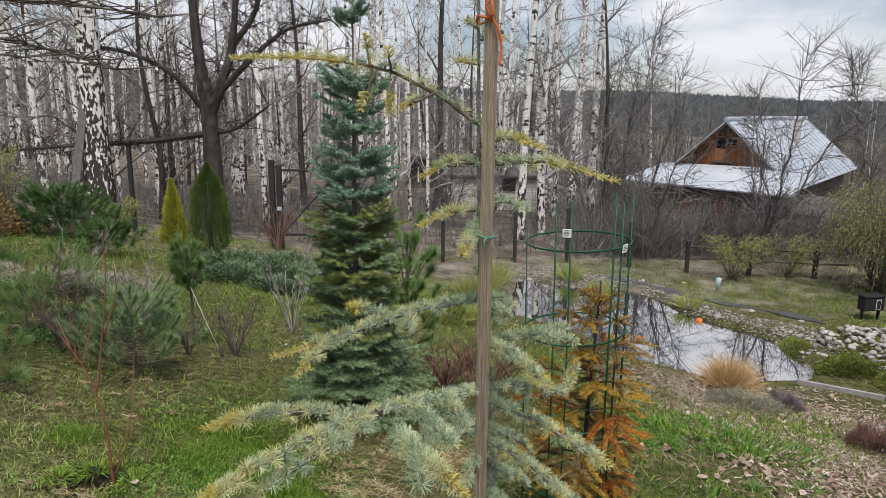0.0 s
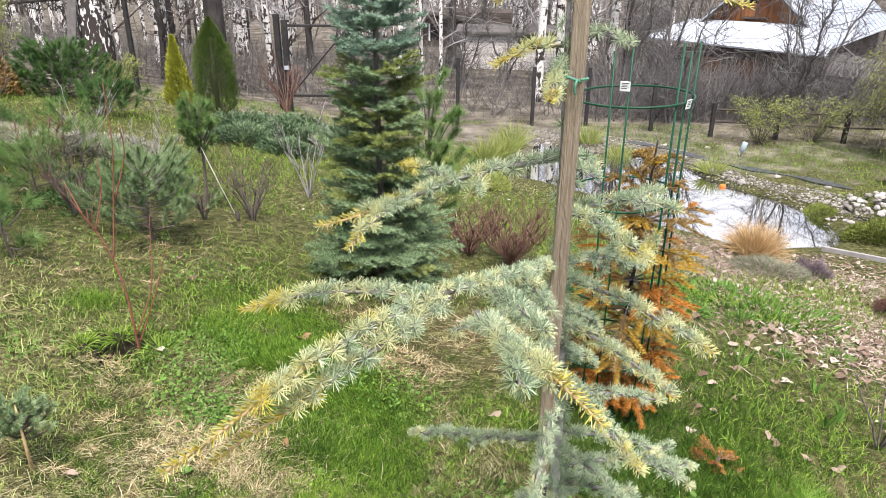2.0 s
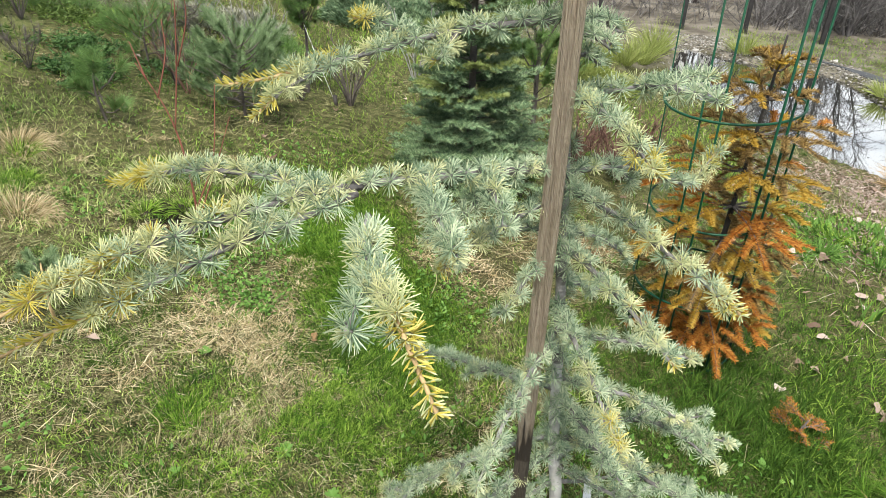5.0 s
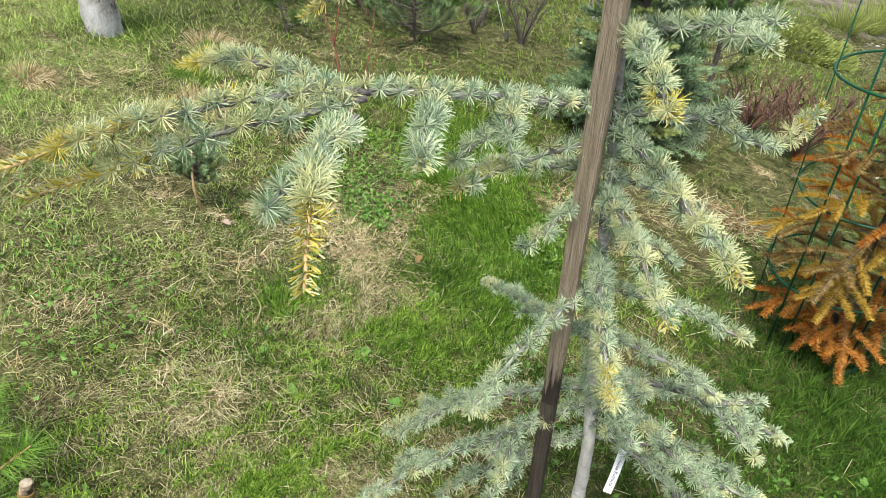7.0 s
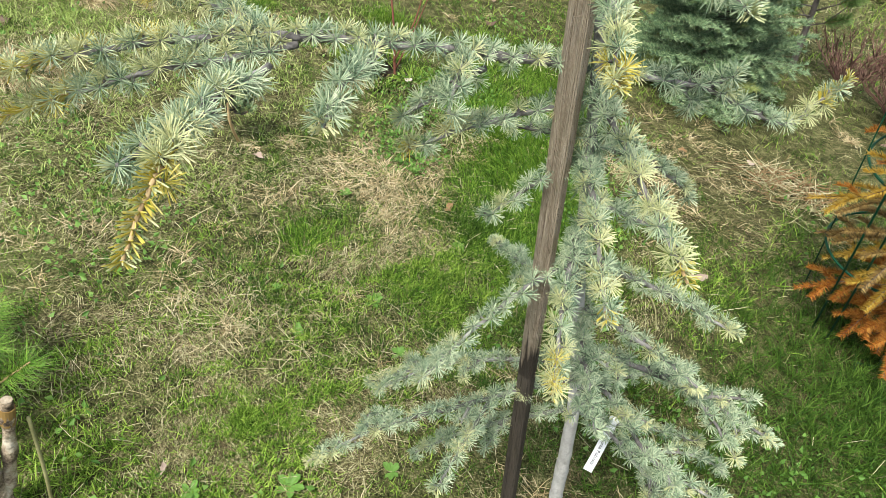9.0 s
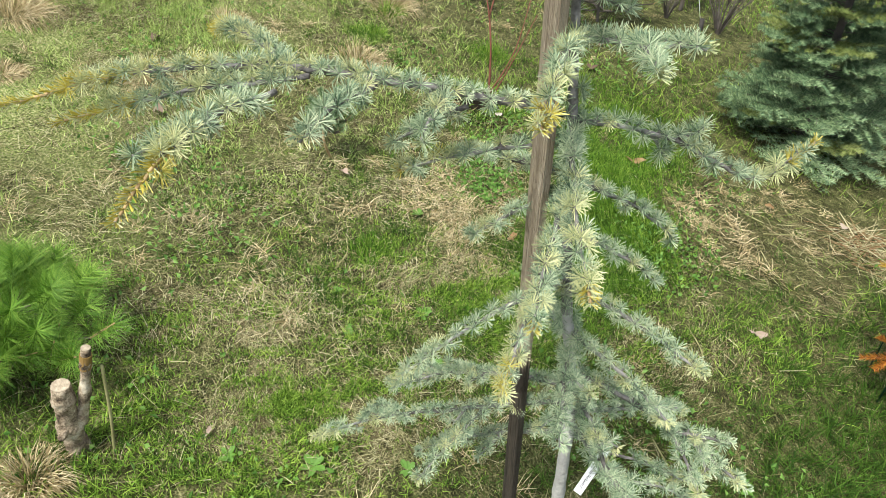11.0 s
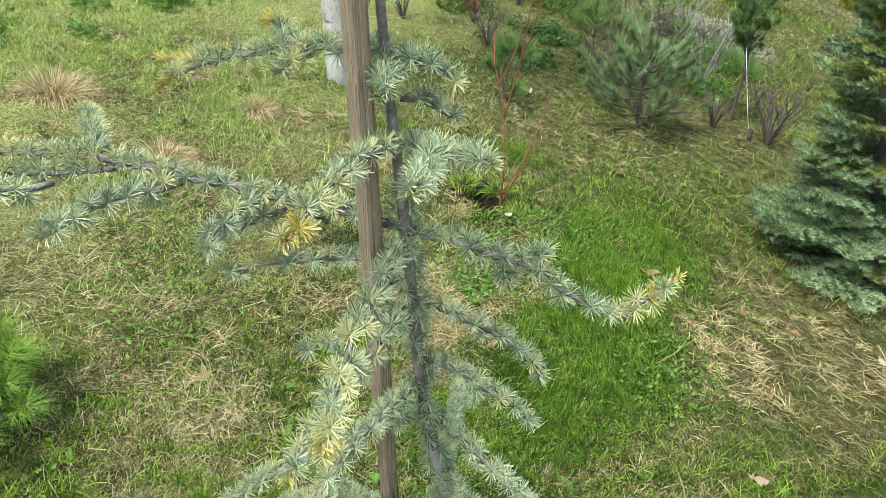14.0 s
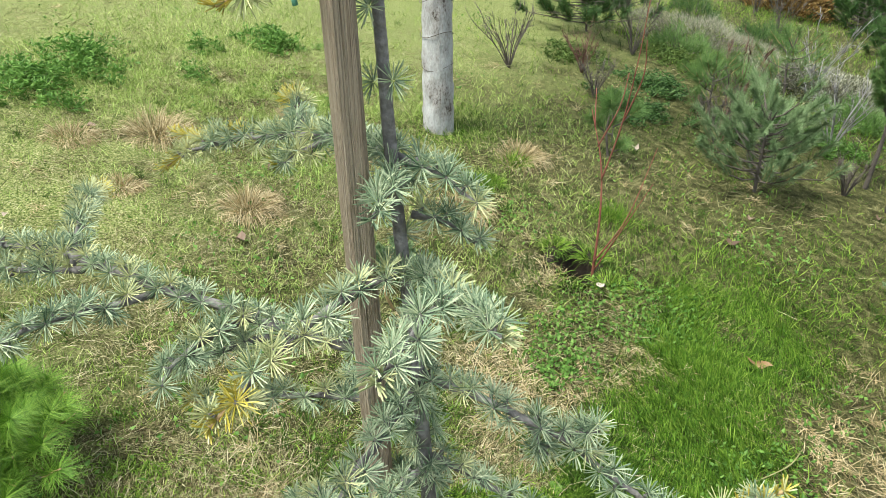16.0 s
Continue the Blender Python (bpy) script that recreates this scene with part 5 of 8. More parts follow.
def ring_tie(name, z, r, thick, mt, lab, loose):
    ob = thing(name, (0.088, 1.358, z), lab, "plant tie")
    a = np.linspace(0, 2 * math.pi, 28)
    g = Geo()
    cx = np.stack([np.cos(a) * r * 0.95 - 0.006, np.sin(a) * r * 1.3 + 0.012, 0.004 * np.sin(2 * a)], 1)
    add_tube(g, cx, thick, 6)
    part("loop", g, mt, ob, "", True)
    for line in loose:
        h = Geo()
        add_tube(h, curve(line, 0.004), thick * 0.95, 6)
        part("tail", h, mt, ob, "", True)
    return ob


ring_tie("green_tie", 1.325, 0.0205, 0.0022, GREEN_TIE, "green plastic tie binding the cedar to its stake", ([(0.0, -0.02, 0.0), (-0.004, -0.026, -0.006), (-0.003, -0.024, -0.022)], [(0.004, -0.02, 0.0), (0.016, -0.024, 0.003)]))
ring_tie("orange_ribbon", 1.735, 0.0205, 0.0024, ORANGE_TIE, "orange cord knotted round stake and leader", ([(0.0, -0.016, 0.0), (0.004, -0.026, 0.006), (0.0, -0.024, 0.03), (-0.008, -0.022, 0.02), (0.0, -0.022, 0.002)], [(0.002, -0.018, 0.0), (0.014, -0.022, -0.02), (0.020, -0.02, -0.05), (0.018, -0.02, -0.085)], [(-0.004, -0.018, 0.0), (-0.024, -0.015, 0.004)]))


def plant_tag():
    """A white strip label hung on a twig, with the cultivar's name."""
    top = Vector((0.208, 1.498, 0.278))
    ob = thing("plant_tag", top, "white plastic strip label hanging on a low cedar twig", "label")
    face = Vector((0.42, -0.74, 0.55)).normalized()
    down = Vector((-0.16, -0.36, -1.0))
    down = (down - face * down.dot(face)).normalized()
    across = face.cross(down)
    m = Matrix((down, across, face)).transposed().to_4x4()
    g = Geo()
    n = 14
    t = np.linspace(0, 1, n)
    arc = np.stack([0.104 * t, 0 * t, 0.006 * np.sin(t * 2.6)], 1)
    rows = []
    for p in arc:
        for s, k in ((-1, 0), (1, 0), (1, 1), (-1, 1)):
            rows.append(tuple(m @ Vector((p[0], s * 0.0085, p[2] - 0.0006 * k))))
    q = [(4 * i + a, 4 * i + b, 4 * i + 4 + b, 4 * i + 4 + a) for i in range(n - 1) for a, b in ((0, 1), (1, 2), (2, 3), (3, 0))]
    g.add(rows, q + [(0, 1, 2, 3), (4 * n - 4, 4 * n - 1, 4 * n - 2, 4 * n - 3)])
    part("strip", g, LABEL_WHITE, ob)
    part("fold", box(Geo(), (-0.012, -0.0088, -0.008), (0.004, 0.0088, 0.006), 0, m, 0.004), LABEL_WHITE, ob, "loop of the strip folded round the twig")
    tx = bpy.data.curves.new("writing", "FONT")
    tx.body, tx.size, tx.align_x, tx.align_y, tx.extrude = "'Aurea Robusta'", 0.0095, "CENTER", "CENTER", 0.0001
    tmp = new("writing", tx)
    dg = bpy.context.evaluated_depsgraph_get()
    me = bpy.data.meshes.new_from_object(tmp.evaluated_get(dg))
    bpy.data.objects.remove(tmp)
    me.materials.clear()
    me.materials.append(INK)
    w = new("writing", me)
    w.parent = ob
    w.matrix_basis = m @ pose(0.060, 0, 0.0067, 0, 0, 0)
    return ob


plant_tag()


# ---- garden plants ----
def wire_cage():
    """A green wire plant support: rings joined by upright rods."""
    at = np.array(on_land(0.51, 2.83))
    ob = thing("plant_cage", at, "dark green wire plant support cage round a browned fir", "plant support")
    a = np.linspace(0, 2 * math.pi, 49)
    for z, r in ((1.04 - at[2], 0.215), (0.66 - at[2], 0.212), (0.29 - at[2], 0.208), (-0.02 - at[2], 0.204), (0.03, 0.20)):
        g = Geo()
        wob = 1 + 0.03 * np.sin(2 * a + z * 7)
        add_tube(g, np.stack([np.cos(a) * r * wob, np.sin(a) * r * wob, z + 0.012 * np.sin(a + z)], 1), 0.0042, 6)
        part("ring", g, GREEN_WIRE, ob, "", True)
    for k, (deg, top, thick) in enumerate(((185, 1.20, 0.0024), (236, 1.22, 0.0038), (252, 1.23, 0.0038), (300, 1.25, 0.0044), (312, 1.22, 0.0044), (352, 1.24, 0.0040))):
        g = Geo()
        t = radians(deg)
        add_tube(g, [(0.196 * math.cos(t), 0.196 * math.sin(t), -0.05), (0.208 * math.cos(t + 0.05), 0.208 * math.sin(t + 0.05), 0.7), (0.215 * math.cos(t + 0.02), 0.215 * math.sin(t + 0.02), top - at[2])], thick, 6)
        part("rod", g, GREEN_WIRE, ob, "", True)
    for deg, z in ((250, 1.11), (312, 1.045)):
        t = radians(deg)
        m = pose(0.225 * math.cos(t), 0.225 * math.sin(t), z - at[2], 8, 0, deg - 265)
        lab = box(Geo(), (-0.017, -0.008, -0.017), (0.017, -0.006, 0.017), 0, m, 0.0008)
        lb = part("label", lab, LABEL_WHITE, ob, "small white printed label")
        bars = Geo()
        for row in range(4):
            box(bars, (-0.012, -0.0085, 0.010 - row * 0.006), (0.012 - 0.005 * (row % 2), -0.0081, 0.0125 - row * 0.006), 0, m)
        part("print", bars, INK, lb)


wire_cage()


def conifer(name, at, height, width, tiers, limbs, needle, mats, label, mix, taper=1.0, rise=0.35, fill=46, needle_w=0.0018, category="conifer", seed=1, foot=0.05, ragged=0.12, brush=0.35, loose=0.012, wild=0.0, pairs=(0.35, 0.5, 0.65, 0.8), flare=0.0, leader=0.0, thick=0.0):
    """A fir or spruce: straight trunk, tiers of limbs with flat feathered sprays.
    mix(k, u): which of the needle colours a limb at height share k takes, u a random number."""
    r = np.random.default_rng(seed)
    ob = thing(name, at, label, category)
    g = Geo()
    add_tube(g, [(0, 0, -0.04), (0, 0, height * 0.5), (0.01, 0, height)], [width * 0.025 + 0.004, width * 0.016 + 0.003, 0.002], 8)
    part("trunk", g, BROWN_WOOD, ob, "", True)
    wood = Geo()
    P0, P1, R0, axes = [], [], [], []
    for i in range(tiers):
        k = (i + r.uniform(-0.25, 0.25)) / tiers
        if 1 - 1.5 * leader < k < 1 - 0.7 * leader:
            continue
        z = height * (foot + (0.97 - foot) * k)
        reach = 0.5 * width * (1 - k) ** taper * r.uniform(0.9, 1.08) + 0.02
        reach *= 1 + flare * max(0, 1 - k / 0.2)
        m = max(3, int(limbs * (1 - 0.45 * k)))
        a0 = r.uniform(0, 6.28)
        for j in range(m):
            a = a0 + 2 * math.pi * j / m + r.normal(0, 0.15)
            ln = reach * r.uniform(1.0 - 2.2 * ragged, 1.0 + ragged)
            up = rise * r.uniform(0.5, 1.4) + wild * r.normal() + 0.5 * k**2 - 0.2 * max(0, 1 - k * 5)
            flat = np.array([math.cos(a), math.sin(a), 0])
            p0 = np.array([0, 0, z + r.normal(0, loose)])
            mid = p0 + flat * ln * 0.5 + np.array([0, 0, up * ln * 0.32])
            p1 = p0 + flat * ln + np.array([0, 0, up * ln])
            hue = mix(k, r.random())
            side = np.array([-flat[1], flat[0], 0])
            for b, e in ((p0, mid), (mid, p1)):
                P0.append(b), P1.append(e), R0.append(0.003)
            axes += [(p0 + (mid - p0) * 0.4, mid, hue), (mid, p1, hue)]
            for s in (-1, 1):
                for q in pairs:
                    b = p0 + (mid - p0) * q * 2 if q < 0.5 else mid + (p1 - mid) * (q * 2 - 1)
                    e = b + (flat * 0.75 + side * s * 0.7 + np.array([0, 0, up * 0.5 + r.normal(0, 0.08 + wild * 0.6)])) * (ln * (1.02 - q) * 0.62 + 0.02) * r.uniform(0.75, 1.1)
                    P0.append(b), P1.append(e), R0.append(0.0018)
                    axes.append((b, e, hue))
    wood.add(*sticks(P0, P1, np.array(R0), np.array(R0) * 0.4, 3))
    part("branching", wood, BROWN_WOOD, ob)
    A, B = np.array([x[0] for x in axes]), np.array([x[1] for x in axes])
    hue = np.array([x[2] for x in axes])
    L = np.linalg.norm(B - A, axis=1)
    per = np.maximum(10, (L / 0.1 * fill)).astype(int)
    idx = np.repeat(np.arange(len(A)), per)
    t = r.uniform(0, 1, len(idx))
    d = unit(B - A)[idx]
    u, w = sides_of(unit(B - A))
    s = np.where(r.random(len(idx)) < 0.5, -1, 1)
    out = u[idx] * (s * r.uniform(0.75, 1.0, len(idx)))[:, None] + w[idx] * r.normal(0, thick, len(idx))[:, None]
    nd = out + d * r.uniform(0.35, 0.85, len(idx))[:, None] + np.array([0, 0, 1.0]) * (brush * r.uniform(0.0, 2.0, len(idx)))[:, None]
    base = A[idx] + (B - A)[idx] * t[:, None]
    ln = needle * r.uniform(0.75, 1.1, len(idx)) * (1 - 0.35 * t**3)
    for h, (nm, mt, lb) in enumerate(mats):
        sel = hue[idx] == h
        if sel.any():
            part(nm, Geo().add(*thin_spikes(base[sel], nd[sel], ln[sel], needle_w)), mt, ob, lb)
    return ob


conifer("fir", on_land(-0.62, 4.02), 2.58, 0.72, 22, 18, 0.032, (("needles", FIR_GREEN, ""), ("yellowed_needles", FIR_NEW, "olive-green needles of the middle limbs"), ("low_needles", FIR_LOW, "grey-green needles near the ground")), "slender blue-green fir in layered tiers, olive lower limbs",
        lambda k, u: (1 if u < 0.40 else 2) if 0.30 < k < 0.50 else (1 if u < 0.08 else 2) if k < 0.30 else int(u < 0.03), 0.46, 0.20, 60, 0.0034, seed=4, foot=0.01, ragged=0.16, brush=0.42, loose=0.030, wild=0.08, thick=0.5, pairs=(0.3, 0.42, 0.54, 0.66, 0.78, 0.9), flare=0.28, leader=0.12)


def dead_fir():
    """A dying fir: bare dark trunk, whorls of drooping limbs with flat feathered sprays, gold and rust by height."""
    r = np.random.default_rng(19)
    at = np.array(on_land(0.57, 2.82))
    ob = thing("dead_fir", at, "dying fir with rust-orange needles inside a wire cage", "conifer")
    top = np.array([0.593, 2.72, 0.90]) - at
    line = curve([(0, 0, -0.04), tuple(top * (0.3, 0.3, 0.45)), tuple(top * (0.8, 0.8, 0.85)), tuple(top)], 0.04)
    part("trunk", add_tube(Geo(), line, np.linspace(0.016, 0.003, len(line)), 8, 0.05), DARK_BARK, ob, "", True)
    hues = [Geo(), Geo(), Geo()]

    def spray(g, p, q, sag, needle):
        """A twig from p to q, sagging, combed with needles to both sides and above."""
        ax = curve([p, (p + q) / 2 + np.array([0, 0, sag]), q], 0.012)
        n = max(6, int(np.linalg.norm(q - p) / 0.0024))
        t = np.linspace(0.06, 1, n)
        i = np.clip((t * (len(ax) - 1)).astype(int), 0, len(ax) - 2)
        tan = unit(ax[i + 1] - ax[i])
        side = unit(np.cross(tan, (0, 0, 1.0)))
        up = np.cross(side, tan)
        base = ax[i] + (ax[i + 1] - ax[i]) * (t * (len(ax) - 1) - i)[:, None]
        for s, lift in ((-1, 0.1), (1, 0.1), (-0.45, 0.75), (0.45, 0.75)):
            d = side * s + tan * r.uniform(0.45, 0.8, n)[:, None] + up * (lift + r.normal(0, 0.12, n))[:, None]
            keep = r.random(n) < (0.93 if abs(s) == 1 else 0.5)
            g.add(*thin_spikes(base[keep], d[keep], (needle * r.uniform(0.8, 1.08, n) * (1 - 0.3 * t**3))[keep], 0.0028))
        return ax

    for lvl, (h, reach, m, droop) in enumerate(((0.12, 0.17, 6, -0.35), (0.24, 0.27, 8, -0.36), (0.38, 0.34, 8, -0.28), (0.52, 0.33, 8, -0.20), (0.66, 0.33, 8, -0.14), (0.80, 0.27, 6, -0.02), (0.93, 0.26, 6, 0.05), (1.05, 0.20, 5, 0.18), (1.14, 0.10, 4, 0.5))):
        share = h / 1.24
        root = np.array([np.interp(h, line[:, 2], line[:, 0]), np.interp(h, line[:, 2], line[:, 1]), h])
        a0 = r.uniform(0, 6.28)
        for k in range(m):
            a = a0 + 6.283 * k / m + r.normal(0, 0.2)
            ln = reach * r.uniform(0.65, 1.15)
            flat = np.array([math.cos(a), math.sin(a), 0])
            end = root + flat * ln + np.array([0, 0, droop * ln * r.uniform(0.6, 1.3)])
            start = root + flat * ln * 0.12
            u = r.random()
            hue = (0 if u < 0.9 else 1) if share < 0.25 else (1 if u < 0.6 else 0 if u < 0.8 else 2) if share < 0.55 else (2 if u < 0.78 else 1 if u < 0.92 else 0)
            g = hues[hue]
            needle = 0.027 if share < 0.6 else 0.023
            ax = spray(g, start, end, 0.05 * ln + 0.01, needle)
            part("limb", add_tube(Geo(), np.vstack([root[None], ax]), np.linspace(0.0042, 0.0014, len(ax) + 1), 5), BROWN_WOOD, ob)
            across = np.array([-flat[1], flat[0], 0])
            for q in (0.35, 0.62):
                for sgn in (-1, 1):
                    b = ax[int(q * (len(ax) - 1))]
                    e = b + (flat * 0.75 + across * sgn * 0.75 + np.array([0, 0, droop * 0.6 + r.normal(0, 0.12)])) * (ln * (1.05 - q) * 0.62 + 0.02) * r.uniform(0.7, 1.1)
                    spray(hues[hue] if r.random() < 0.8 else hues[r.integers(3)], b, e, 0.012, needle * 0.95)
    for _ in range(70):
        h, a = r.uniform(0.1, 0.95), r.uniform(0, 6.28)
        p = np.array([np.interp(h, line[:, 2], line[:, 0]), np.interp(h, line[:, 2], line[:, 1]), h])
        spray(hues[2], p, p + np.array([math.cos(a), math.sin(a), r.uniform(-0.7, 0.2)]) * r.uniform(0.05, 0.13), 0.005, 0.018)
    for g, (nm, mt, lb) in zip(hues, (("needles", RUST, "rust-orange needles"), ("golden_needles", RUST_GOLD, "golden fading needles"), ("brown_needles", RUST_DARK, "dull brown withered needles"))):
        part(nm, g, mt, ob, lb)


dead_fir()
conifer("fir_twig", on_land(0.90, 2.42), 0.09, 0.16, 3, 5, 0.014, (("needles", RUST, ""),), "small rust-orange fir shoot in the grass", lambda k, u: 0, 0.4, 0.2, 60, 0.0016, seed=3)


def pine(name, at, height, width, shoots, needle, mat, label, seed=1, per=70, shoot_len=0.12, needle_w=0.0016, bare=0.12, trunk_mat=None, open_ang=0.9):
    """A young pine: a stem, curved limbs, and bottle-brush shoots of long needles that point upward."""
    r = np.random.default_rng(seed)
    ob = thing(name, at, label, "pine")
    g = Geo()
    wob = r.normal(0, 0.02, 2)
    add_tube(g, curve([(0, 0, -0.04), (wob[0], wob[1], height * 0.45), (0, 0, height * 0.9)], 0.06), np.linspace(0.003 + height * 0.014, 0.002 + 0.003 * height, len(curve([(0, 0, -0.04), (wob[0], wob[1], height * 0.45), (0, 0, height * 0.9)], 0.06))), 7)
    part("stem", g, trunk_mat or BROWN_WOOD, ob, "", True)
    wood, ends, dirs = Geo(), [np.array([0, 0, height * 0.78])], [np.array([0, 0, 1.0])]
    P0, P1 = [], []
    for i in range(shoots):
        k = bare + (0.92 - bare) * (i + 0.5) / shoots
        a = i * 2.4 + r.normal(0, 0.3)
        reach = 0.5 * width * (1 - 0.75 * k ** 1.4) * r.uniform(0.55, 1.05)
        p0 = np.array([0, 0, height * k * 0.8])
        p1 = p0 + np.array([math.cos(a) * reach, math.sin(a) * reach, 0.18 * height * r.uniform(0.4, 1.2)])
        mid = (p0 + p1) / 2 + np.array([0, 0, -0.03 * height])
        P0 += [p0, mid]
        P1 += [mid, p1]
        d = np.array([math.cos(a) * 0.8, math.sin(a) * 0.8, r.uniform(0.5, 1.2)])
        ends.append(p1), dirs.append(d)
        if r.random() < 0.7:
            ends.append(mid), dirs.append(d + r.normal(0, 0.5, 3))
    wood.add(*sticks(P0, P1, 0.005, 0.003, 4))
    part("branching", wood, BROWN_WOOD, ob)
    E, D = np.array(ends), unit(np.array(dirs))
    n = len(E)
    idx = np.repeat(np.arange(n), per)
    t = r.uniform(0, 1, len(idx)) ** 0.8
    u, w = sides_of(D)
    a = r.uniform(0, 6.28, len(idx))
    out = u[idx] * np.cos(a)[:, None] + w[idx] * np.sin(a)[:, None]
    nd = out * open_ang + D[idx] * r.uniform(0.35, 1.3, len(idx))[:, None]
    base = E[idx] + D[idx] * (t * shoot_len)[:, None]
    part("needles", Geo().add(*thin_spikes(base, nd, needle * r.uniform(0.7, 1.1, len(idx)), needle_w)), mat, ob)
    for p, q in list(zip(E, D))[:24]:
        part("bud", add_tube(Geo(), [p, p + q * shoot_len * 0.6, p + q * shoot_len * 1.1], [0.003, 0.003, 0.0015], 5), TWIG_TAN, ob)
    return ob


pine("bushy_pine", on_land(-2.10, 4.16), 0.58, 0.78, 52, 0.052, PINE_BLUE, "bushy young blue-green pine with long soft needles", 2, 260, 0.14, 0.0020, 0.12, None, 0.65)
pine("small_pine", on_land(-2.50, 3.45), 0.40, 0.30, 6, 0.095, PINE_GREEN, "small sparse pine with drooping long needles", 5, 170, 0.06, 0.0020)
pine("slender_pine", on_land(-0.40, 5.0), 1.32, 0.56, 26, 0.075, PINE_GREEN, "slender young pine with a reddish stem", 7, 260, 0.13, 0.0028, 0.25)
pine("bright_pine", on_land(-0.92, 0.68), 0.17, 0.42, 42, 0.078, PINE_BRIGHT, "bright green mountain pine with long needles", 11, 190, 0.09, 0.0013, 0.10, None, 1.15)
pine("dwarf_pine", on_land(-1.385, 1.825), 0.25, 0.21, 22, 0.024, PINE_BLUE, "tiny grafted dwarf pine on a bare stem", 3, 170, 0.035, 0.0018, 0.5, TWIG_TAN)
pine("seedling_pine", on_land(1.08, 2.11), 0.13, 0.22, 4, 0.13, PINE_BRIGHT, "single long-needled pine seedling in the lawn", 8, 60, 0.03, 0.0014)
pine("dark_pine", on_land(-6.1, 10.0), 0.80, 1.7, 150, 0.075, PINE_DARK, "broad dark green mountain pine", 12, 150, 0.16, 0.0036, 0.0)
pine("dark_pine", on_land(-4.9, 8.9), 0.45, 1.1, 36, 0.09, PINE_DARK, "low dark green dwarf pine", 13, 130, 0.12, 0.004)
pine("dark_pine", on_land(-5.1, 4.9), 0.65, 1.3, 60, 0.10, PINE_DARK, "dark dense dwarf pine on the upper bank", 14, 150, 0.14, 0.004)
pine("young_pine", on_land(-3.6, 5.9), 0.55, 0.60, 16, 0.085, PINE_GREEN, "young pine with sparse green shoots", 15, 110, 0.12, 0.0022)
pine("young_pine", on_land(-3.2, 4.75), 0.42, 0.50, 12, 0.085, PINE_GREEN, "young pine with sparse green shoots", 16, 110, 0.10, 0.0020)
pine("umbrella_pine", on_land(-2.10, 5.05), 0.90, 0.40, 44, 0.050, PINE_GREEN, "grafted pine with a round crown on a bare stem", 17, 170, 0.06, 0.0018, 0.62)


def support_cord():
    """A white cord that steadies the grafted pine, pegged to the ground."""
    a, b = np.array(on_land(-2.06, 5.0, 0.50)), np.array(on_land(-1.80, 4.86, 0.03))
    ob = thing("support_cord", b, "taut white cord from the grafted pine to a short peg", "cord")
    part("cord", add_tube(Geo(), [a - b, (a - b) * 0.5 + np.array([0, 0, -0.01]), np.zeros(3)], 0.0016, 6), LABEL_WHITE, ob, "", True)
    part("peg", add_tube(Geo(), [(0.01, 0, -0.06), (0.0, 0, 0.05)], [0.012, 0.016], 8, 0.1), DARK_BARK, ob, "", True)


support_cord()


def leafy_cone(name, at, height, width, count, mat, label, category, size=0.035, shape=1.6, seed=1):
    """A dense cone or column of scale-leaved sprays."""
    r = np.random.default_rng(seed)
    ob = thing(name, at, label, category)
    g = Geo()
    add_tube(g, [(0, 0, -0.05), (0, 0, height * 0.9)], [width * 0.08, 0.008], 7)
    part("trunk", g, BROWN_WOOD, ob, "", True)
    k = r.uniform(0, 1, count) ** 0.8
    a = r.uniform(0, 6.28, count)
    prof = (1 - k**shape) * (0.75 + 0.25 * np.minimum(1, k * 6))
    lump = 1 + 0.2 * np.sin(a * 5 + k * 21) * np.sin(k * 33 + a)
    rad = 0.5 * width * prof * lump * r.uniform(0.72, 1.03, count)
    base = np.stack([np.cos(a) * rad, np.sin(a) * rad, height * k * 0.97], 1)
    d = np.stack([np.cos(a) * 0.55, np.sin(a) * 0.55, r.uniform(0.5, 1.3, count)], 1) + r.normal(0, 0.25, (count, 3))
    part("foliage", Geo().add(*leaves(base, d, size * r.uniform(0.6, 1.3, count), size * 0.45, 0.2)), mat, ob)
    return ob


leafy_cone("thuja", on_land(-4.16, 10.9), 1.52, 0.62, 24000, THUJA, "dense dark olive columnar thuja", "thuja", 0.028, 3.6, 1)
leafy_cone("golden_thuja", on_land(-4.94, 11.3), 1.12, 0.46, 7000, GOLD_THUJA, "small golden-green conical thuja", "thuja", 0.05, 1.3, 2)


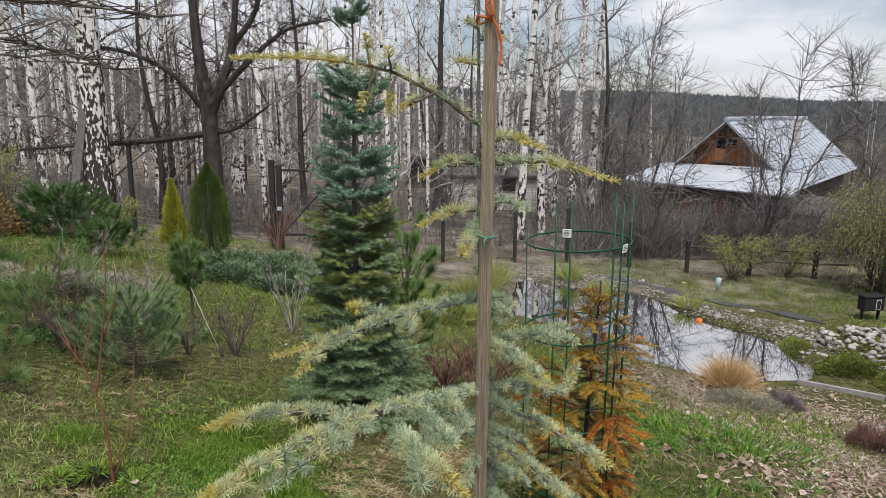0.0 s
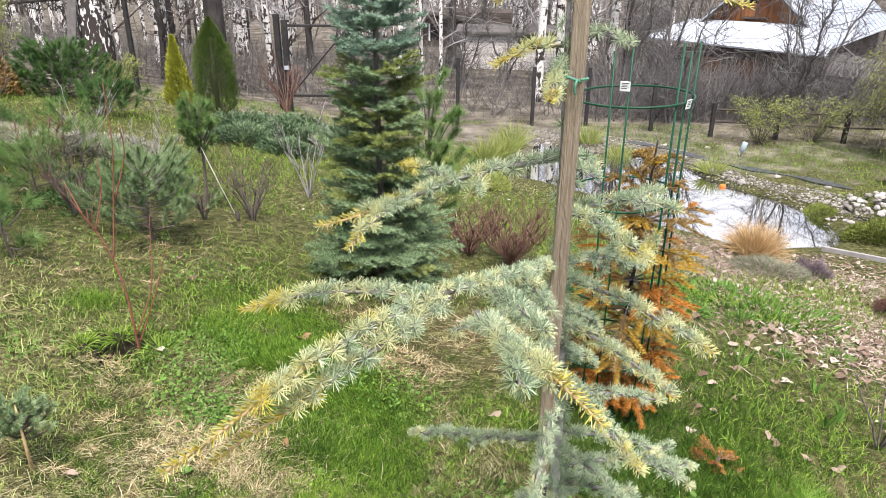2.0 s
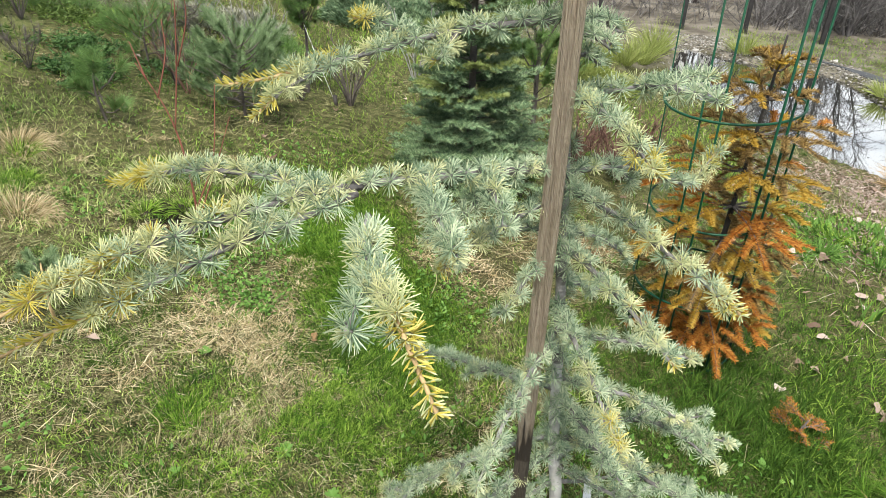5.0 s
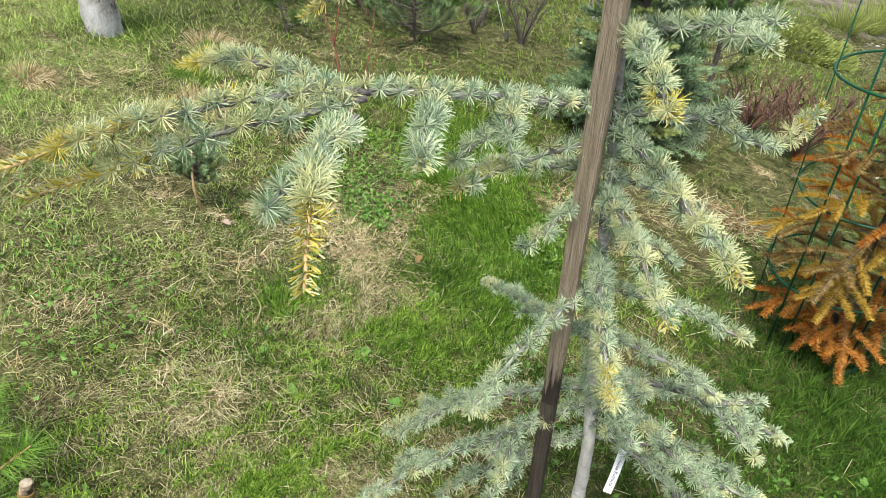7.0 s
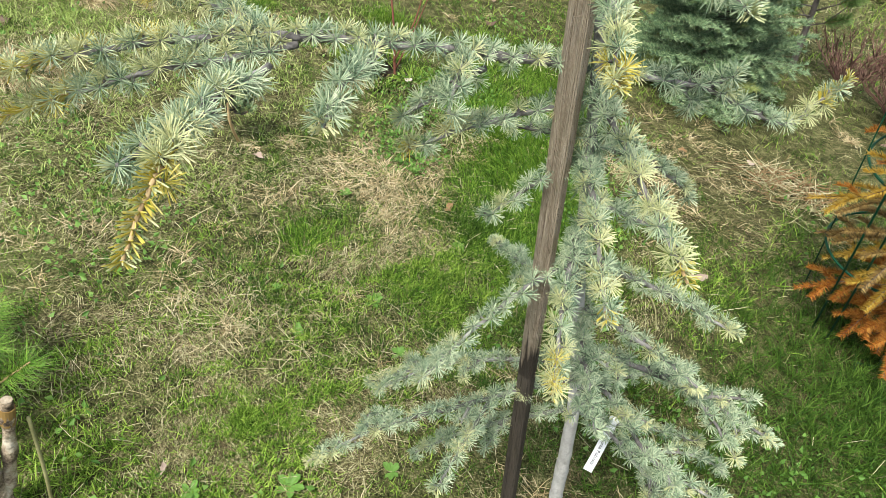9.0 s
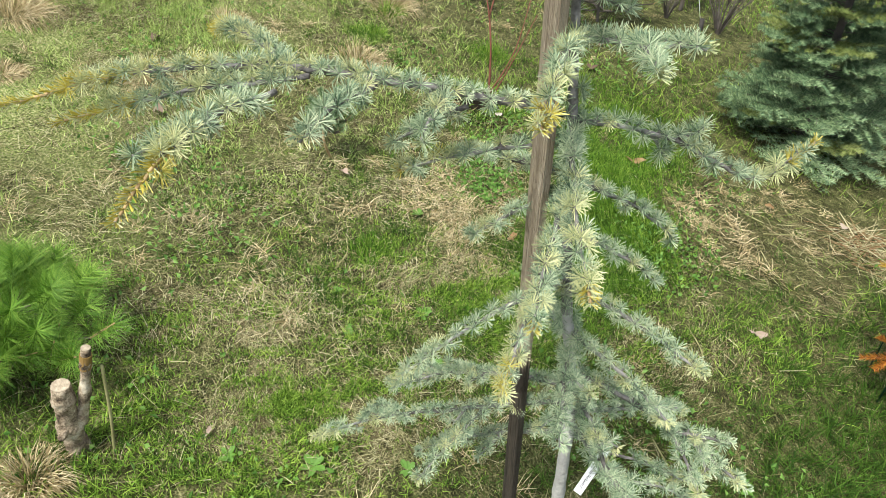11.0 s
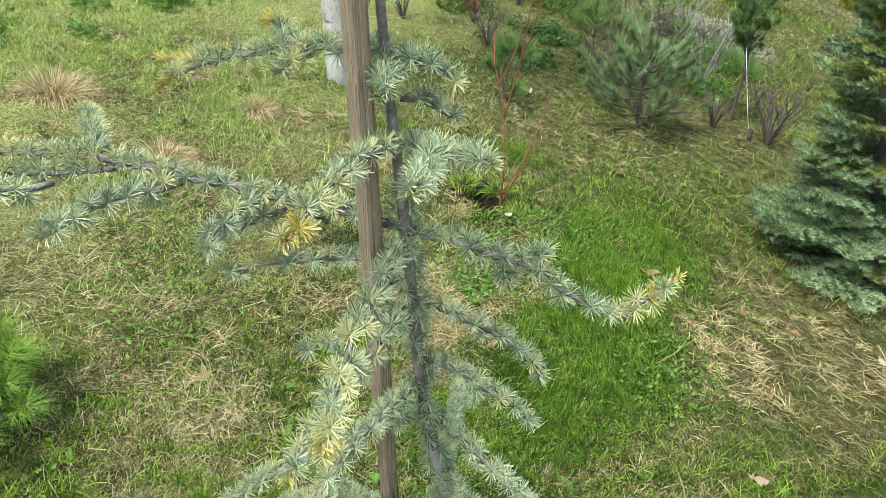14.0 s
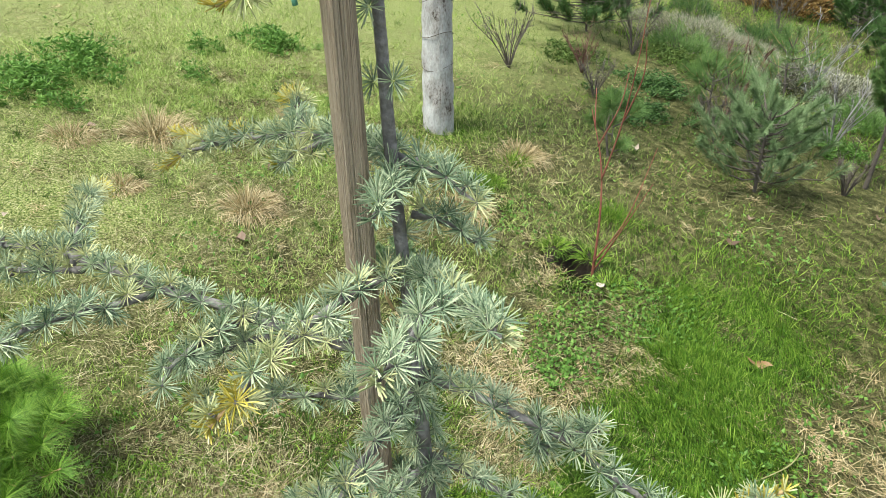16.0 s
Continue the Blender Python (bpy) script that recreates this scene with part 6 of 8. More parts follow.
def bare_shrub(name, at, height, spread, stems, mat, label, seed=1, thick=0.006, forks=4, buds=None, group=""):
    """Leafless stems that fork two or three times."""
    r = np.random.default_rng(seed)
    ob = thing(name, at, label, "shrub", group)
    for s in range(stems):
        g = Geo()
        a = 2 * math.pi * s / stems + r.normal(0, 0.4)
        out = spread * 0.5 * r.uniform(0.4, 1.0)
        h = height * r.uniform(0.65, 1.05)
        line = curve([(0, 0, -0.02), (math.cos(a) * out * 0.35, math.sin(a) * out * 0.35, h * 0.4), (math.cos(a) * out * 0.8, math.sin(a) * out * 0.8, h * 0.75), (math.cos(a) * out, math.sin(a) * out, h)], 0.04)
        add_tube(g, line, np.linspace(thick, thick * 0.3, len(line)), 6, 0.05)
        tips = [line[-1]]
        for _ in range(forks):
            i = r.integers(len(line) // 3, len(line))
            d = np.array([math.cos(a + r.normal(0, 1.2)) * 0.6, math.sin(a + r.normal(0, 1.2)) * 0.6, 1.0])
            e = line[i] + d * h * r.uniform(0.12, 0.32)
            add_tube(g, [line[i], (line[i] + e) / 2 + r.normal(0, 0.008, 3), e], [thick * 0.5, thick * 0.4, thick * 0.2], 5)
            tips.append(e)
            if forks > 2:
                for _ in range(2):
                    j = (line[i] + e) / 2
                    add_tube(g, [j, j + (d + r.normal(0, 0.7, 3)) * h * 0.09], [thick * 0.3, thick * 0.15], 4)
        if buds is not None:
            t = np.array(tips)
            g.add(*leaves(t, np.tile((0.1, 0.1, 1.0), (len(t), 1)), 0.02, 0.009), 1)
        part("stem", g, [mat, buds or mat], ob, "", True)
    return ob


def cushion(name, at, size, count, mat, label, category, leaf=0.03, kind_of="leaf", seed=1, lean=1.0):
    """A low spreading shrub: many short shoots over an uneven mound."""
    r = np.random.default_rng(seed)
    ob = thing(name, at, label, category)
    sx, sy, sz = size
    a = r.uniform(0, 6.28, count)
    q = np.sqrt(r.uniform(0, 1, count))
    x, y = q * np.cos(a) * sx, q * np.sin(a) * sy
    lump = np.sin(x * 9 / sx * 0.6 + seed) * np.sin(y * 8 / sy * 0.6 + seed * 2) + 0.6 * np.sin(x * 17 / sx * 0.6) * np.sin(y * 19 / sy * 0.6 + seed)
    top = sz * np.sqrt(np.maximum(0, 1 - q**2.2)) * np.clip(0.62 + 0.34 * lump, 0.12, 1.2)
    ground = land(at[0] + x, at[1] + y) - at[2]
    z = ground + top * r.uniform(0.35, 1.0, count)
    d = np.stack([np.cos(a) * q * lean, np.sin(a) * q * lean, r.uniform(0.35, 1.1, count)], 1) + r.normal(0, 0.3, (count, 3))
    p = np.stack([x, y, z], 1)
    g = Geo()
    if kind_of == "leaf":
        g.add(*leaves(p, d, leaf * r.uniform(0.6, 1.4, count), leaf * 0.4, 0.2))
    else:
        g.add(*thin_spikes(p, d, leaf * r.uniform(0.6, 1.4, count), leaf * 0.06))
    part("foliage", g, mat, ob)
    tw = Geo()
    n = max(12, count // 60)
    i = r.choice(count, n)
    root = np.stack([x[i] * 0.25, y[i] * 0.25, land(at[0] + x[i] * 0.25, at[1] + y[i] * 0.25) - at[2]], 1)
    tw.add(*sticks(root, p[i], 0.004, 0.0015, 3))
    part("stem_tangle", tw, BROWN_WOOD, ob)
    return ob


for i, (jx, jy, jr, jh) in enumerate(((-3.0, 8.6, 0.6, 0.26), (-2.5, 9.2, 0.7, 0.34), (-3.3, 9.6, 0.6, 0.30), (-2.0, 9.9, 0.6, 0.26), (-2.8, 10.3, 0.7, 0.32), (-1.5, 9.4, 0.5, 0.24), (-2.35, 8.3, 0.4, 0.18))):
    cushion("juniper", on_land(jx, jy), (jr, jr * 0.85, jh), 5600, JUNIPER, "low spreading blue-green juniper with feathery sprays", "juniper", 0.05, "leaf", 30 + i, 1.6)
cushion("juniper", on_land(-0.35, 8.2), (0.7, 0.55, 0.32), 7000, WILLOW, "yellow-green low spreading juniper", "juniper", 0.05, "leaf", 3)
bare_shrub("heath_shrub", on_land(0.22, 4.86), 0.38, 0.70, 46, RED_HEATH, "dark red-brown twiggy heath shrub", 4, 0.005, 7)
bare_shrub("heath_shrub", on_land(-0.10, 4.98), 0.32, 0.60, 34, RED_HEATH, "dark red-brown twiggy heath shrub", 5, 0.005, 7)
cushion("dry_cushion", on_land(-3.85, 6.6), (0.80, 0.75, 0.16), 11000, HEATH_GREY, "grey-green dry ground cover of small leaves on the bank", "shrub", 0.032, "leaf", 6)
cushion("dry_cushion", on_land(-5.2, 6.3), (0.8, 0.8, 0.22), 7000, HEATH_GREY, "grey dry ground-cover heath on the bank", "shrub", 0.05, "spike", 7)
cushion("heather", on_land(3.02, 6.05), (0.16, 0.16, 0.2), 2200, PURPLE, "small tuft of faded purple heather", "heather", 0.05, "spike", 8)
cushion("heather", on_land(3.3, 5.1), (0.22, 0.2, 0.24), 3000, RED_HEATH, "dark brown dry heather tuft", "heather", 0.06, "spike", 9)
cushion("heather", on_land(2.6, 5.95), (0.35, 0.3, 0.16), 3000, HEATH_GREY, "grey-brown dry heather under the grass clump", "heather", 0.05, "spike", 10)
cushion("moss_cushion", on_land(4.6, 7.75), (0.40, 0.30, 0.2), 5000, MOSS, "yellow-green mossy ground cover by the stones", "ground cover", 0.035, "leaf", 11)
cushion("moss_cushion", on_land(5.0, 7.2), (0.45, 0.30, 0.18), 5000, MOSS, "yellow-green mossy ground cover by the stones", "ground cover", 0.035, "leaf", 12)
cushion("moss_cushion", on_land(4.15, 8.65), (0.35, 0.25, 0.14), 4000, MOSS, "mossy rim plants along the water", "ground cover", 0.035, "leaf", 13)
cushion("rust_shrub", on_land(-6.9, 9.2), (0.6, 0.6, 0.7), 5000, RUST_DARK, "rust-brown leafy shrub at the wood's edge", "shrub", 0.06, "leaf", 14)
cushion("weed_patch", on_land(1.95, 4.75), (0.7, 0.5, 0.08), 700, WEED, "patch of dark green weeds among fallen leaves", "weeds", 0.05, "leaf", 15)


def leafy_weed(at, spread, sprigs, leaf, mat, label, seed):
    """A loose patch of leafy sprigs: upright tufts of broad leaves with gaps and stragglers."""
    r = np.random.default_rng(seed)
    ob = thing("leafy_weed", at, label, "weeds", "patches of leafy weeds")
    cx, cy = r.normal(0, spread * 0.5, sprigs), r.normal(0, spread * 0.42, sprigs)
    lump = np.exp(-(cx**2 + cy**2) / spread**2)
    n = 26
    x, y = np.repeat(cx, n) + r.normal(0, leaf * 0.8, sprigs * n), np.repeat(cy, n) + r.normal(0, leaf * 0.8, sprigs * n)
    high = np.repeat(leaf * (0.6 + 3.2 * lump * r.uniform(0.3, 1.1, sprigs)), n)
    u = r.uniform(0.05, 1, sprigs * n)
    foot = land(at[0] + x, at[1] + y) - at[2]
    p = np.stack([x, y, foot + high * u], 1)
    a = r.uniform(0, 6.28, sprigs * n)
    d = np.stack([np.cos(a), np.sin(a), r.uniform(-0.1, 0.9, sprigs * n)], 1)
    base = np.stack([cx, cy, land(at[0] + cx, at[1] + cy) - at[2] - 0.005], 1)
    g = Geo().add(*leaves(p, d, leaf * r.uniform(0.6, 1.5, len(p)), leaf * r.uniform(0.28, 0.5, len(p)), 0.3))
    g.add(*sticks(base, base + np.stack([r.normal(0, 0.01, sprigs), r.normal(0, 0.01, sprigs), leaf * (0.6 + 2.6 * lump)], 1), 0.0025, 0.001, 3))
    part("foliage", g, mat, ob)


for i, (wx, wy, ws, wn_, wl_, wm) in enumerate(((-3.35, 0.62, 0.34, 70, 0.032, WEED), (-3.75, 0.78, 0.25, 36, 0.034, WEED), (-4.18, 1.90, 0.24, 46, 0.030, WEED), (-4.05, 1.45, 0.12, 12, 0.026, WEED), (-3.55, 1.35, 0.10, 9, 0.026, WEED), (-2.95, 6.1, 0.28, 36, 0.034, WEED), (-3.25, 4.1, 0.26, 44, 0.034, PINE_DARK), (-3.6, 4.65, 0.3, 50, 0.036, PINE_DARK), (-2.85, 4.65, 0.24, 44, 0.034, PINE_DARK), (-4.3, 4.3, 0.3, 44, 0.034, THUJA), (-2.62, 5.35, 0.25, 36, 0.034, WEED), (-3.1, 5.3, 0.3, 44, 0.034, PINE_DARK), (-4.4, 5.4, 0.35, 50, 0.036, THUJA))):
    leafy_weed(on_land(wx, wy), ws, wn_, wl_, wm, "loose low patch of leafy green weeds" if wm == WEED else "low dark green leafy undergrowth on the bank", 160 + i)



def tussock(name, at, height, width, count, mat, label, seed=1, droop=0.9, w=0.003, group="", open_out=0.75, mess=0.34):
    """A clump of long grass blades arching outward."""
    r = np.random.default_rng(seed)
    a = r.uniform(0, 6.28, count)
    q = np.sqrt(r.uniform(0, 1, count))
    base = np.stack([np.cos(a) * q * width * 0.26, np.sin(a) * q * width * 0.26, np.full(count, -0.01)], 1)
    lean = q * width / height * open_out
    d = np.stack([np.cos(a) * lean, np.sin(a) * lean, np.ones(count)], 1) + r.normal(0, mess, (count, 3))
    ob = part(name, Geo().add(*blades(base, d, height * r.uniform(0.6, 1.15, count), w, droop * q)), mat)
    ob.location = at
    return tagged(ob, label, "grass clump", group)


tussock("grass_clump", on_land(2.67, 6.5), 0.46, 0.48, 1900, TAN_GRASS, "dry tan ornamental grass clump by the pond", 1, 0.8, 0.0042, "", 0.40, 0.46)
for i, (tx, ty, th, tw) in enumerate(((-2.81, 1.10, 0.19, 0.40), (-2.11, 1.42, 0.14, 0.28), (-2.02, 2.33, 0.15, 0.30), (-2.55, 2.88, 0.15, 0.36), (-2.3, 0.95, 0.08, 0.24), (-3.0, 1.75, 0.12, 0.30), (-2.55, 1.95, 0.10, 0.26), (-2.75, 0.75, 0.13, 0.3), (-0.561, 0.585, 0.09, 0.17))):
    tussock("dry_tussock", on_land(tx, ty), th * 1.15, tw * 1.2, 900, PALE_STRAW, "bleached dry grass tussock in the lawn", 20 + i, 2.2, 0.0025, "dry tussocks in the lawn")
for i, (tx, ty, th, tw) in enumerate(((-0.42, 1.72, 0.07, 0.16), (-0.85, 1.62, 0.06, 0.14), (-2.25, 2.6, 0.08, 0.16), (-0.62, 1.9, 0.06, 0.14), (-2.45, 2.8, 0.12, 0.24), (-1.9, 3.05, 0.07, 0.16), (-1.70, 2.64, 0.08, 0.18), (-1.40, 2.72, 0.09, 0.2), (-1.60, 2.77, 0.08, 0.18))):
    tussock("green_tussock", on_land(tx, ty), th, tw, 260, GRASS, "tuft of taller green grass in the lawn", 40 + i, 1.0, 0.0028, "green tufts in the lawn")
for i, (tx, ty, th) in enumerate(((0.35, 10.9, 0.55), (0.55, 11.6, 0.6), (0.1, 10.3, 0.45), (1.9, 12.0, 0.45), (2.35, 11.5, 0.4), (3.5, 10.4, 0.3))):
    tussock("reeds", on_land(tx, ty), th, 0.5, 260, WILLOW, "yellow-green reeds on the pond's edge", 60 + i, 0.4, 0.008, "reeds round the pond")


def bulb_leaves(at, seed):
    r = np.random.default_rng(seed)
    ob = thing("bulb_plant", at, "clump of strappy green bulb leaves", "bulb plant", "bulb plants in the bed")
    for k in range(6):
        a = r.uniform(0, 6.28)
        g = Geo()
        d = np.array([[math.cos(a) * 0.35, math.sin(a) * 0.35, 1.0]])
        v, f = blades(np.array([[r.normal(0, 0.012), r.normal(0, 0.012), -0.01]]), d, np.array([r.uniform(0.12, 0.2)]), np.array([0.016]), np.array([0.4]))
        g.add(np.vstack([v, v + np.array([0.0012, 0.0012, 0])]), np.vstack([f, f[:, ::-1] + len(v)]))
        part("leaf", g, WEED, ob)
    return ob


for i, (tx, ty) in enumerate(((1.62, 2.98), (1.72, 3.05), (1.75, 3.35), (1.45, 3.6))):
    bulb_leaves(on_land(tx, ty), i)
bed_r = np.random.default_rng(71)
for i in range(26):
    tussock("bed_tussock", on_land(1.75 + bed_r.normal(0, 0.5), 4.55 + bed_r.normal(0, 0.4)), bed_r.uniform(0.09, 0.16), bed_r.uniform(0.2, 0.34), 150, WEED if i % 3 else GRASS, "dark green grassy tuft in the planting bed", 80 + i, 1.1, 0.005, "grassy tufts in the bed")


def rosette(at, size, seed):
    r = np.random.default_rng(seed)
    ob = thing("weed_rosette", at, "flat rosette of green weed leaves in the lawn", "weed", "weed rosettes in the lawn")
    for k in range(7):
        a = k * 2.4 + r.normal(0, 0.2)
        d = np.array([[math.cos(a), math.sin(a), r.uniform(0.25, 0.7)]])
        ln = size * r.uniform(0.7, 1.1)
        side = np.array([-math.sin(a), math.cos(a), 0])
        d = unit(d)[0]
        pts = [np.zeros(3), d * ln * 0.45 + side * ln * 0.24, d * ln * 0.8 + side * ln * 0.2, d * ln - np.array([0, 0, ln * 0.12]), d * ln * 0.8 - side * ln * 0.2, d * ln * 0.45 - side * ln * 0.24, d * ln * 0.55 - np.array([0, 0, ln * 0.06])]
        g = Geo().add(pts, [(0, 1, 6), (1, 2, 6), (2, 3, 6), (3, 4, 6), (4, 5, 6), (5, 0, 6)])
        part("leaf", g, WEED, ob)
    return ob


for i, (tx, ty, ts) in enumerate(((-0.594, 1.395, 0.035), (-0.551, 1.622, 0.05), (-0.40, 0.95, 0.04), (-0.28, 1.10, 0.05), (-0.38, 1.54, 0.035), (-0.16, 1.28, 0.04), (-0.75, 1.45, 0.03), (-0.95, 1.9, 0.04), (0.75, 2.2, 0.04), (-0.55, 2.0, 0.04))):
    rosette(on_land(tx, ty, 0.008), ts * 0.72, i)


def fallen_leaf(x, y, size, seed, label):
    """A curled dry leaf with a lobed outline."""
    r = np.random.default_rng(seed)
    n = 14
    a = np.linspace(0, 2 * math.pi, n, endpoint=False)
    rad = size * (0.55 + 0.45 * np.cos(a / 1) ** 2) * (1 + 0.22 * np.sin(a * 5 + seed))
    rim = np.stack([np.cos(a) * rad, np.sin(a) * rad * 0.7, 0.22 * size * np.sin(a * 2 + seed) + 0.12 * size], 1)
    g = Geo().add(np.vstack([[(0, 0, 0)], rim]), [(0, 1 + k, 1 + (k + 1) % n) for k in range(n)])
    ob = part("fallen_leaf", g, DEAD_LEAF if seed in (0, 5, 6) or x > 1 else BROWN_LEAF)
    ob.matrix_basis = pose(*on_land(x, y, 0.022), r.uniform(-14, 14), r.uniform(-14, 14), r.uniform(0, 360))
    return tagged(ob, label, "leaf", "dry leaves on the lawn")


for i, (fx, fy, fs) in enumerate(((0.035, 2.55, 0.03), (-0.86, 3.0, 0.045), (-0.695, 2.116, 0.028), (1.063, 2.91, 0.03), (-0.371, 3.322, 0.022), (-1.25, 1.79, 0.028), (-0.47, 0.94, 0.013), (1.25, 2.75, 0.03), (1.35, 2.6, 0.03), (1.45, 2.55, 0.04), (1.9, 4.25, 0.07), (1.98, 4.4, 0.06), (1.82, 4.35, 0.06), (2.05, 4.2, 0.05), (1.6, 3.9, 0.04))):
    fallen_leaf(fx, fy, fs, i, "curled pale brown dry leaf on the grass")


def dry_stalk(line, seed):
    g = Geo()
    add_tube(g, curve(line, 0.02), 0.0022, 5)
    return tagged(part("dry_stalk", g, STRAW, smooth=True), "pale dry stalk lying in the lawn", "stalk", "dry stalks in the lawn")


for i, (x0, y0, x1, y1) in enumerate(((-0.83, 1.50, -0.93, 1.60), (-0.28, 3.12, -0.17, 3.28), (-0.55, 1.85, -0.62, 1.92), (-0.1, 0.98, 0.02, 1.14), (-0.44, 2.6, -0.5, 2.85), (0.05, 2.2, -0.1, 2.35), (-1.2, 2.05, -1.3, 1.95), (0.1, 1.9, 0.28, 1.75))):
    mx, my = (x0 + x1) / 2 + 0.02, (y0 + y1) / 2 + 0.01
    dry_stalk([on_land(x0, y0, 0.012), on_land(mx, my, 0.03), on_land(x1, y1, 0.02)], i)


def stalk_heap():
    """Cut and broken perennial stalks fallen together in a loose heap."""
    r = np.random.default_rng(45)
    at = on_land(0.05, 3.52)
    ob = thing("stalk_heap", at, "loose heap of cut brown and tan perennial stalks", "stalks")
    for nm, mt, n in (("tan_tangle", STRAW_TOP, 150), ("brown_tangle", BROWN_LEAF, 130)):
        q, a = np.sqrt(r.uniform(0, 1, n)) * 0.2, r.uniform(0, 6.28, n)
        x, y = q * np.cos(a), q * np.sin(a) * 0.8
        p = np.stack([x, y, land(at[0] + x, at[1] + y) - at[2] + r.uniform(0.0, 0.05, n) * (1 - q / 0.22)], 1)
        b = r.uniform(0, 6.28, n)
        d = np.stack([np.cos(b), np.sin(b), r.uniform(-0.05, 0.45, n)], 1)
        part(nm, Geo().add(*sticks(p, p + unit(d) * r.uniform(0.05, 0.16, n)[:, None], 0.0020, 0.0011, 5)), mt, ob)


stalk_heap()
bare_shrub("hydrangea", on_land(-1.72, 4.95), 0.42, 0.5, 15, BROWN_WOOD, "leafless brown shrub with dried seed heads", 3, 0.006, 4, RED_HEATH)
bare_shrub("bare_shrub", on_land(-1.55, 6.0), 0.65, 0.6, 8, GREY_WOOD, "leafless grey shrub with swelling buds", 4, 0.006, 4, DEAD_LEAF)
bare_shrub("bare_shrub", on_land(-4.0, 3.55), 0.42, 0.7, 12, BROWN_WOOD, "leafless twiggy shrub on the bank", 5, 0.005, 4)
bare_shrub("bare_shrub", on_land(-3.4, 5.2), 0.45, 0.6, 9, RED_HEATH, "red-twigged leafless shrub on the bank", 6, 0.005, 4)
bare_shrub("bare_shrub", on_land(1.78, 2.83), 0.36, 0.36, 5, BROWN_WOOD, "small leafless brown shrub in the bed", 7, 0.006, 4)
bare_shrub("bare_shrub", on_land(3.25, 4.75), 0.5, 0.5, 6, BROWN_WOOD, "small leafless brown shrub in the bed", 8, 0.005, 3)
bare_shrub("bare_shrub", on_land(-3.45, 12.3), 0.9, 1.0, 14, RED_HEATH, "reddish leafless shrub by the gate", 9, 0.009, 5)
for i, (sx, sy, sh, sm) in enumerate(((-2.72, 4.38, 0.30, BROWN_WOOD), (-2.95, 4.75, 0.34, BROWN_WOOD), (-3.95, 4.15, 0.30, RED_HEATH), (-3.45, 3.95, 0.24, BROWN_WOOD), (-2.0, 4.75, 0.26, BROWN_WOOD))):
    bare_shrub("low_shrub", on_land(sx, sy), sh, sh * 1.1, 16, sm, "low dense tangle of brown leafless twigs", 70 + i, 0.0035, 6)
bare_shrub("bare_shrub", on_land(-2.55, 4.25), 0.4, 0.45, 8, RED_HEATH, "red-twigged leafless shrub behind the pine", 11, 0.0032, 3)


for i, (sx, sy, sh) in enumerate(((-3.83, 5.45, 0.28), (-5.1, 7.1, 0.3), (-2.97, 6.05, 0.25), (-6.0, 6.9, 0.4), (-4.6, 5.6, 0.3))):
    cushion("low_shrub", on_land(sx, sy), (0.30, 0.28, sh), 1500, (PINE_GREEN, PINE_DARK)[i % 2], ("soft green needled low shrub", "dark green needled low shrub")[i % 2], "shrub", 0.07, "spike", 50 + i, 0.7)
for i, (sx, sy) in enumerate(((-4.5, 5.0), (-3.7, 6.3), (-5.6, 7.8), (-2.6, 5.3), (-6.5, 8.3))):
    bare_shrub("bare_shrub", on_land(sx, sy), 0.55, 0.6, 10, (BROWN_WOOD, GREY_WOOD)[i % 2], "leafless twiggy shrub on the bank", 90 + i, 0.005, 5)


def red_dogwood():
    ob = thing("dogwood", on_land(-1.485, 2.70), "young red-stemmed dogwood with bare branches", "shrub")
    lines = ([(0, 0, -0.03), (-0.03, 0.03, 0.25), (-0.09, 0.05, 0.45), (-0.20, 0.06, 0.63)],
             [(-0.06, 0.04, 0.38), (-0.05, 0.10, 0.60), (-0.02, 0.12, 0.85), (-0.03, 0.15, 1.08)],
             [(0.01, 0.0, 0.02), (0.08, 0.06, 0.22), (0.13, 0.14, 0.42)],
             [(0.0, 0.0, 0.05), (0.05, 0.10, 0.25), (0.03, 0.22, 0.52)],
             [(-0.12, 0.05, 0.50), (-0.10, 0.12, 0.66), (-0.12, 0.16, 0.78)],
             [(-0.04, 0.1, 0.62), (0.02, 0.12, 0.80), (0.03, 0.11, 0.93)],
             [(-0.16, 0.055, 0.57), (-0.24, 0.10, 0.70)])
    for k, ln in enumerate(lines):
        c = curve(ln, 0.03)
        g = add_tube(Geo(), c, np.linspace(0.0062 if k == 0 else 0.0036, 0.0015, len(c)), 7, 0.05)
        part("stem", g, RED_STEM, ob, "", True)


red_dogwood()


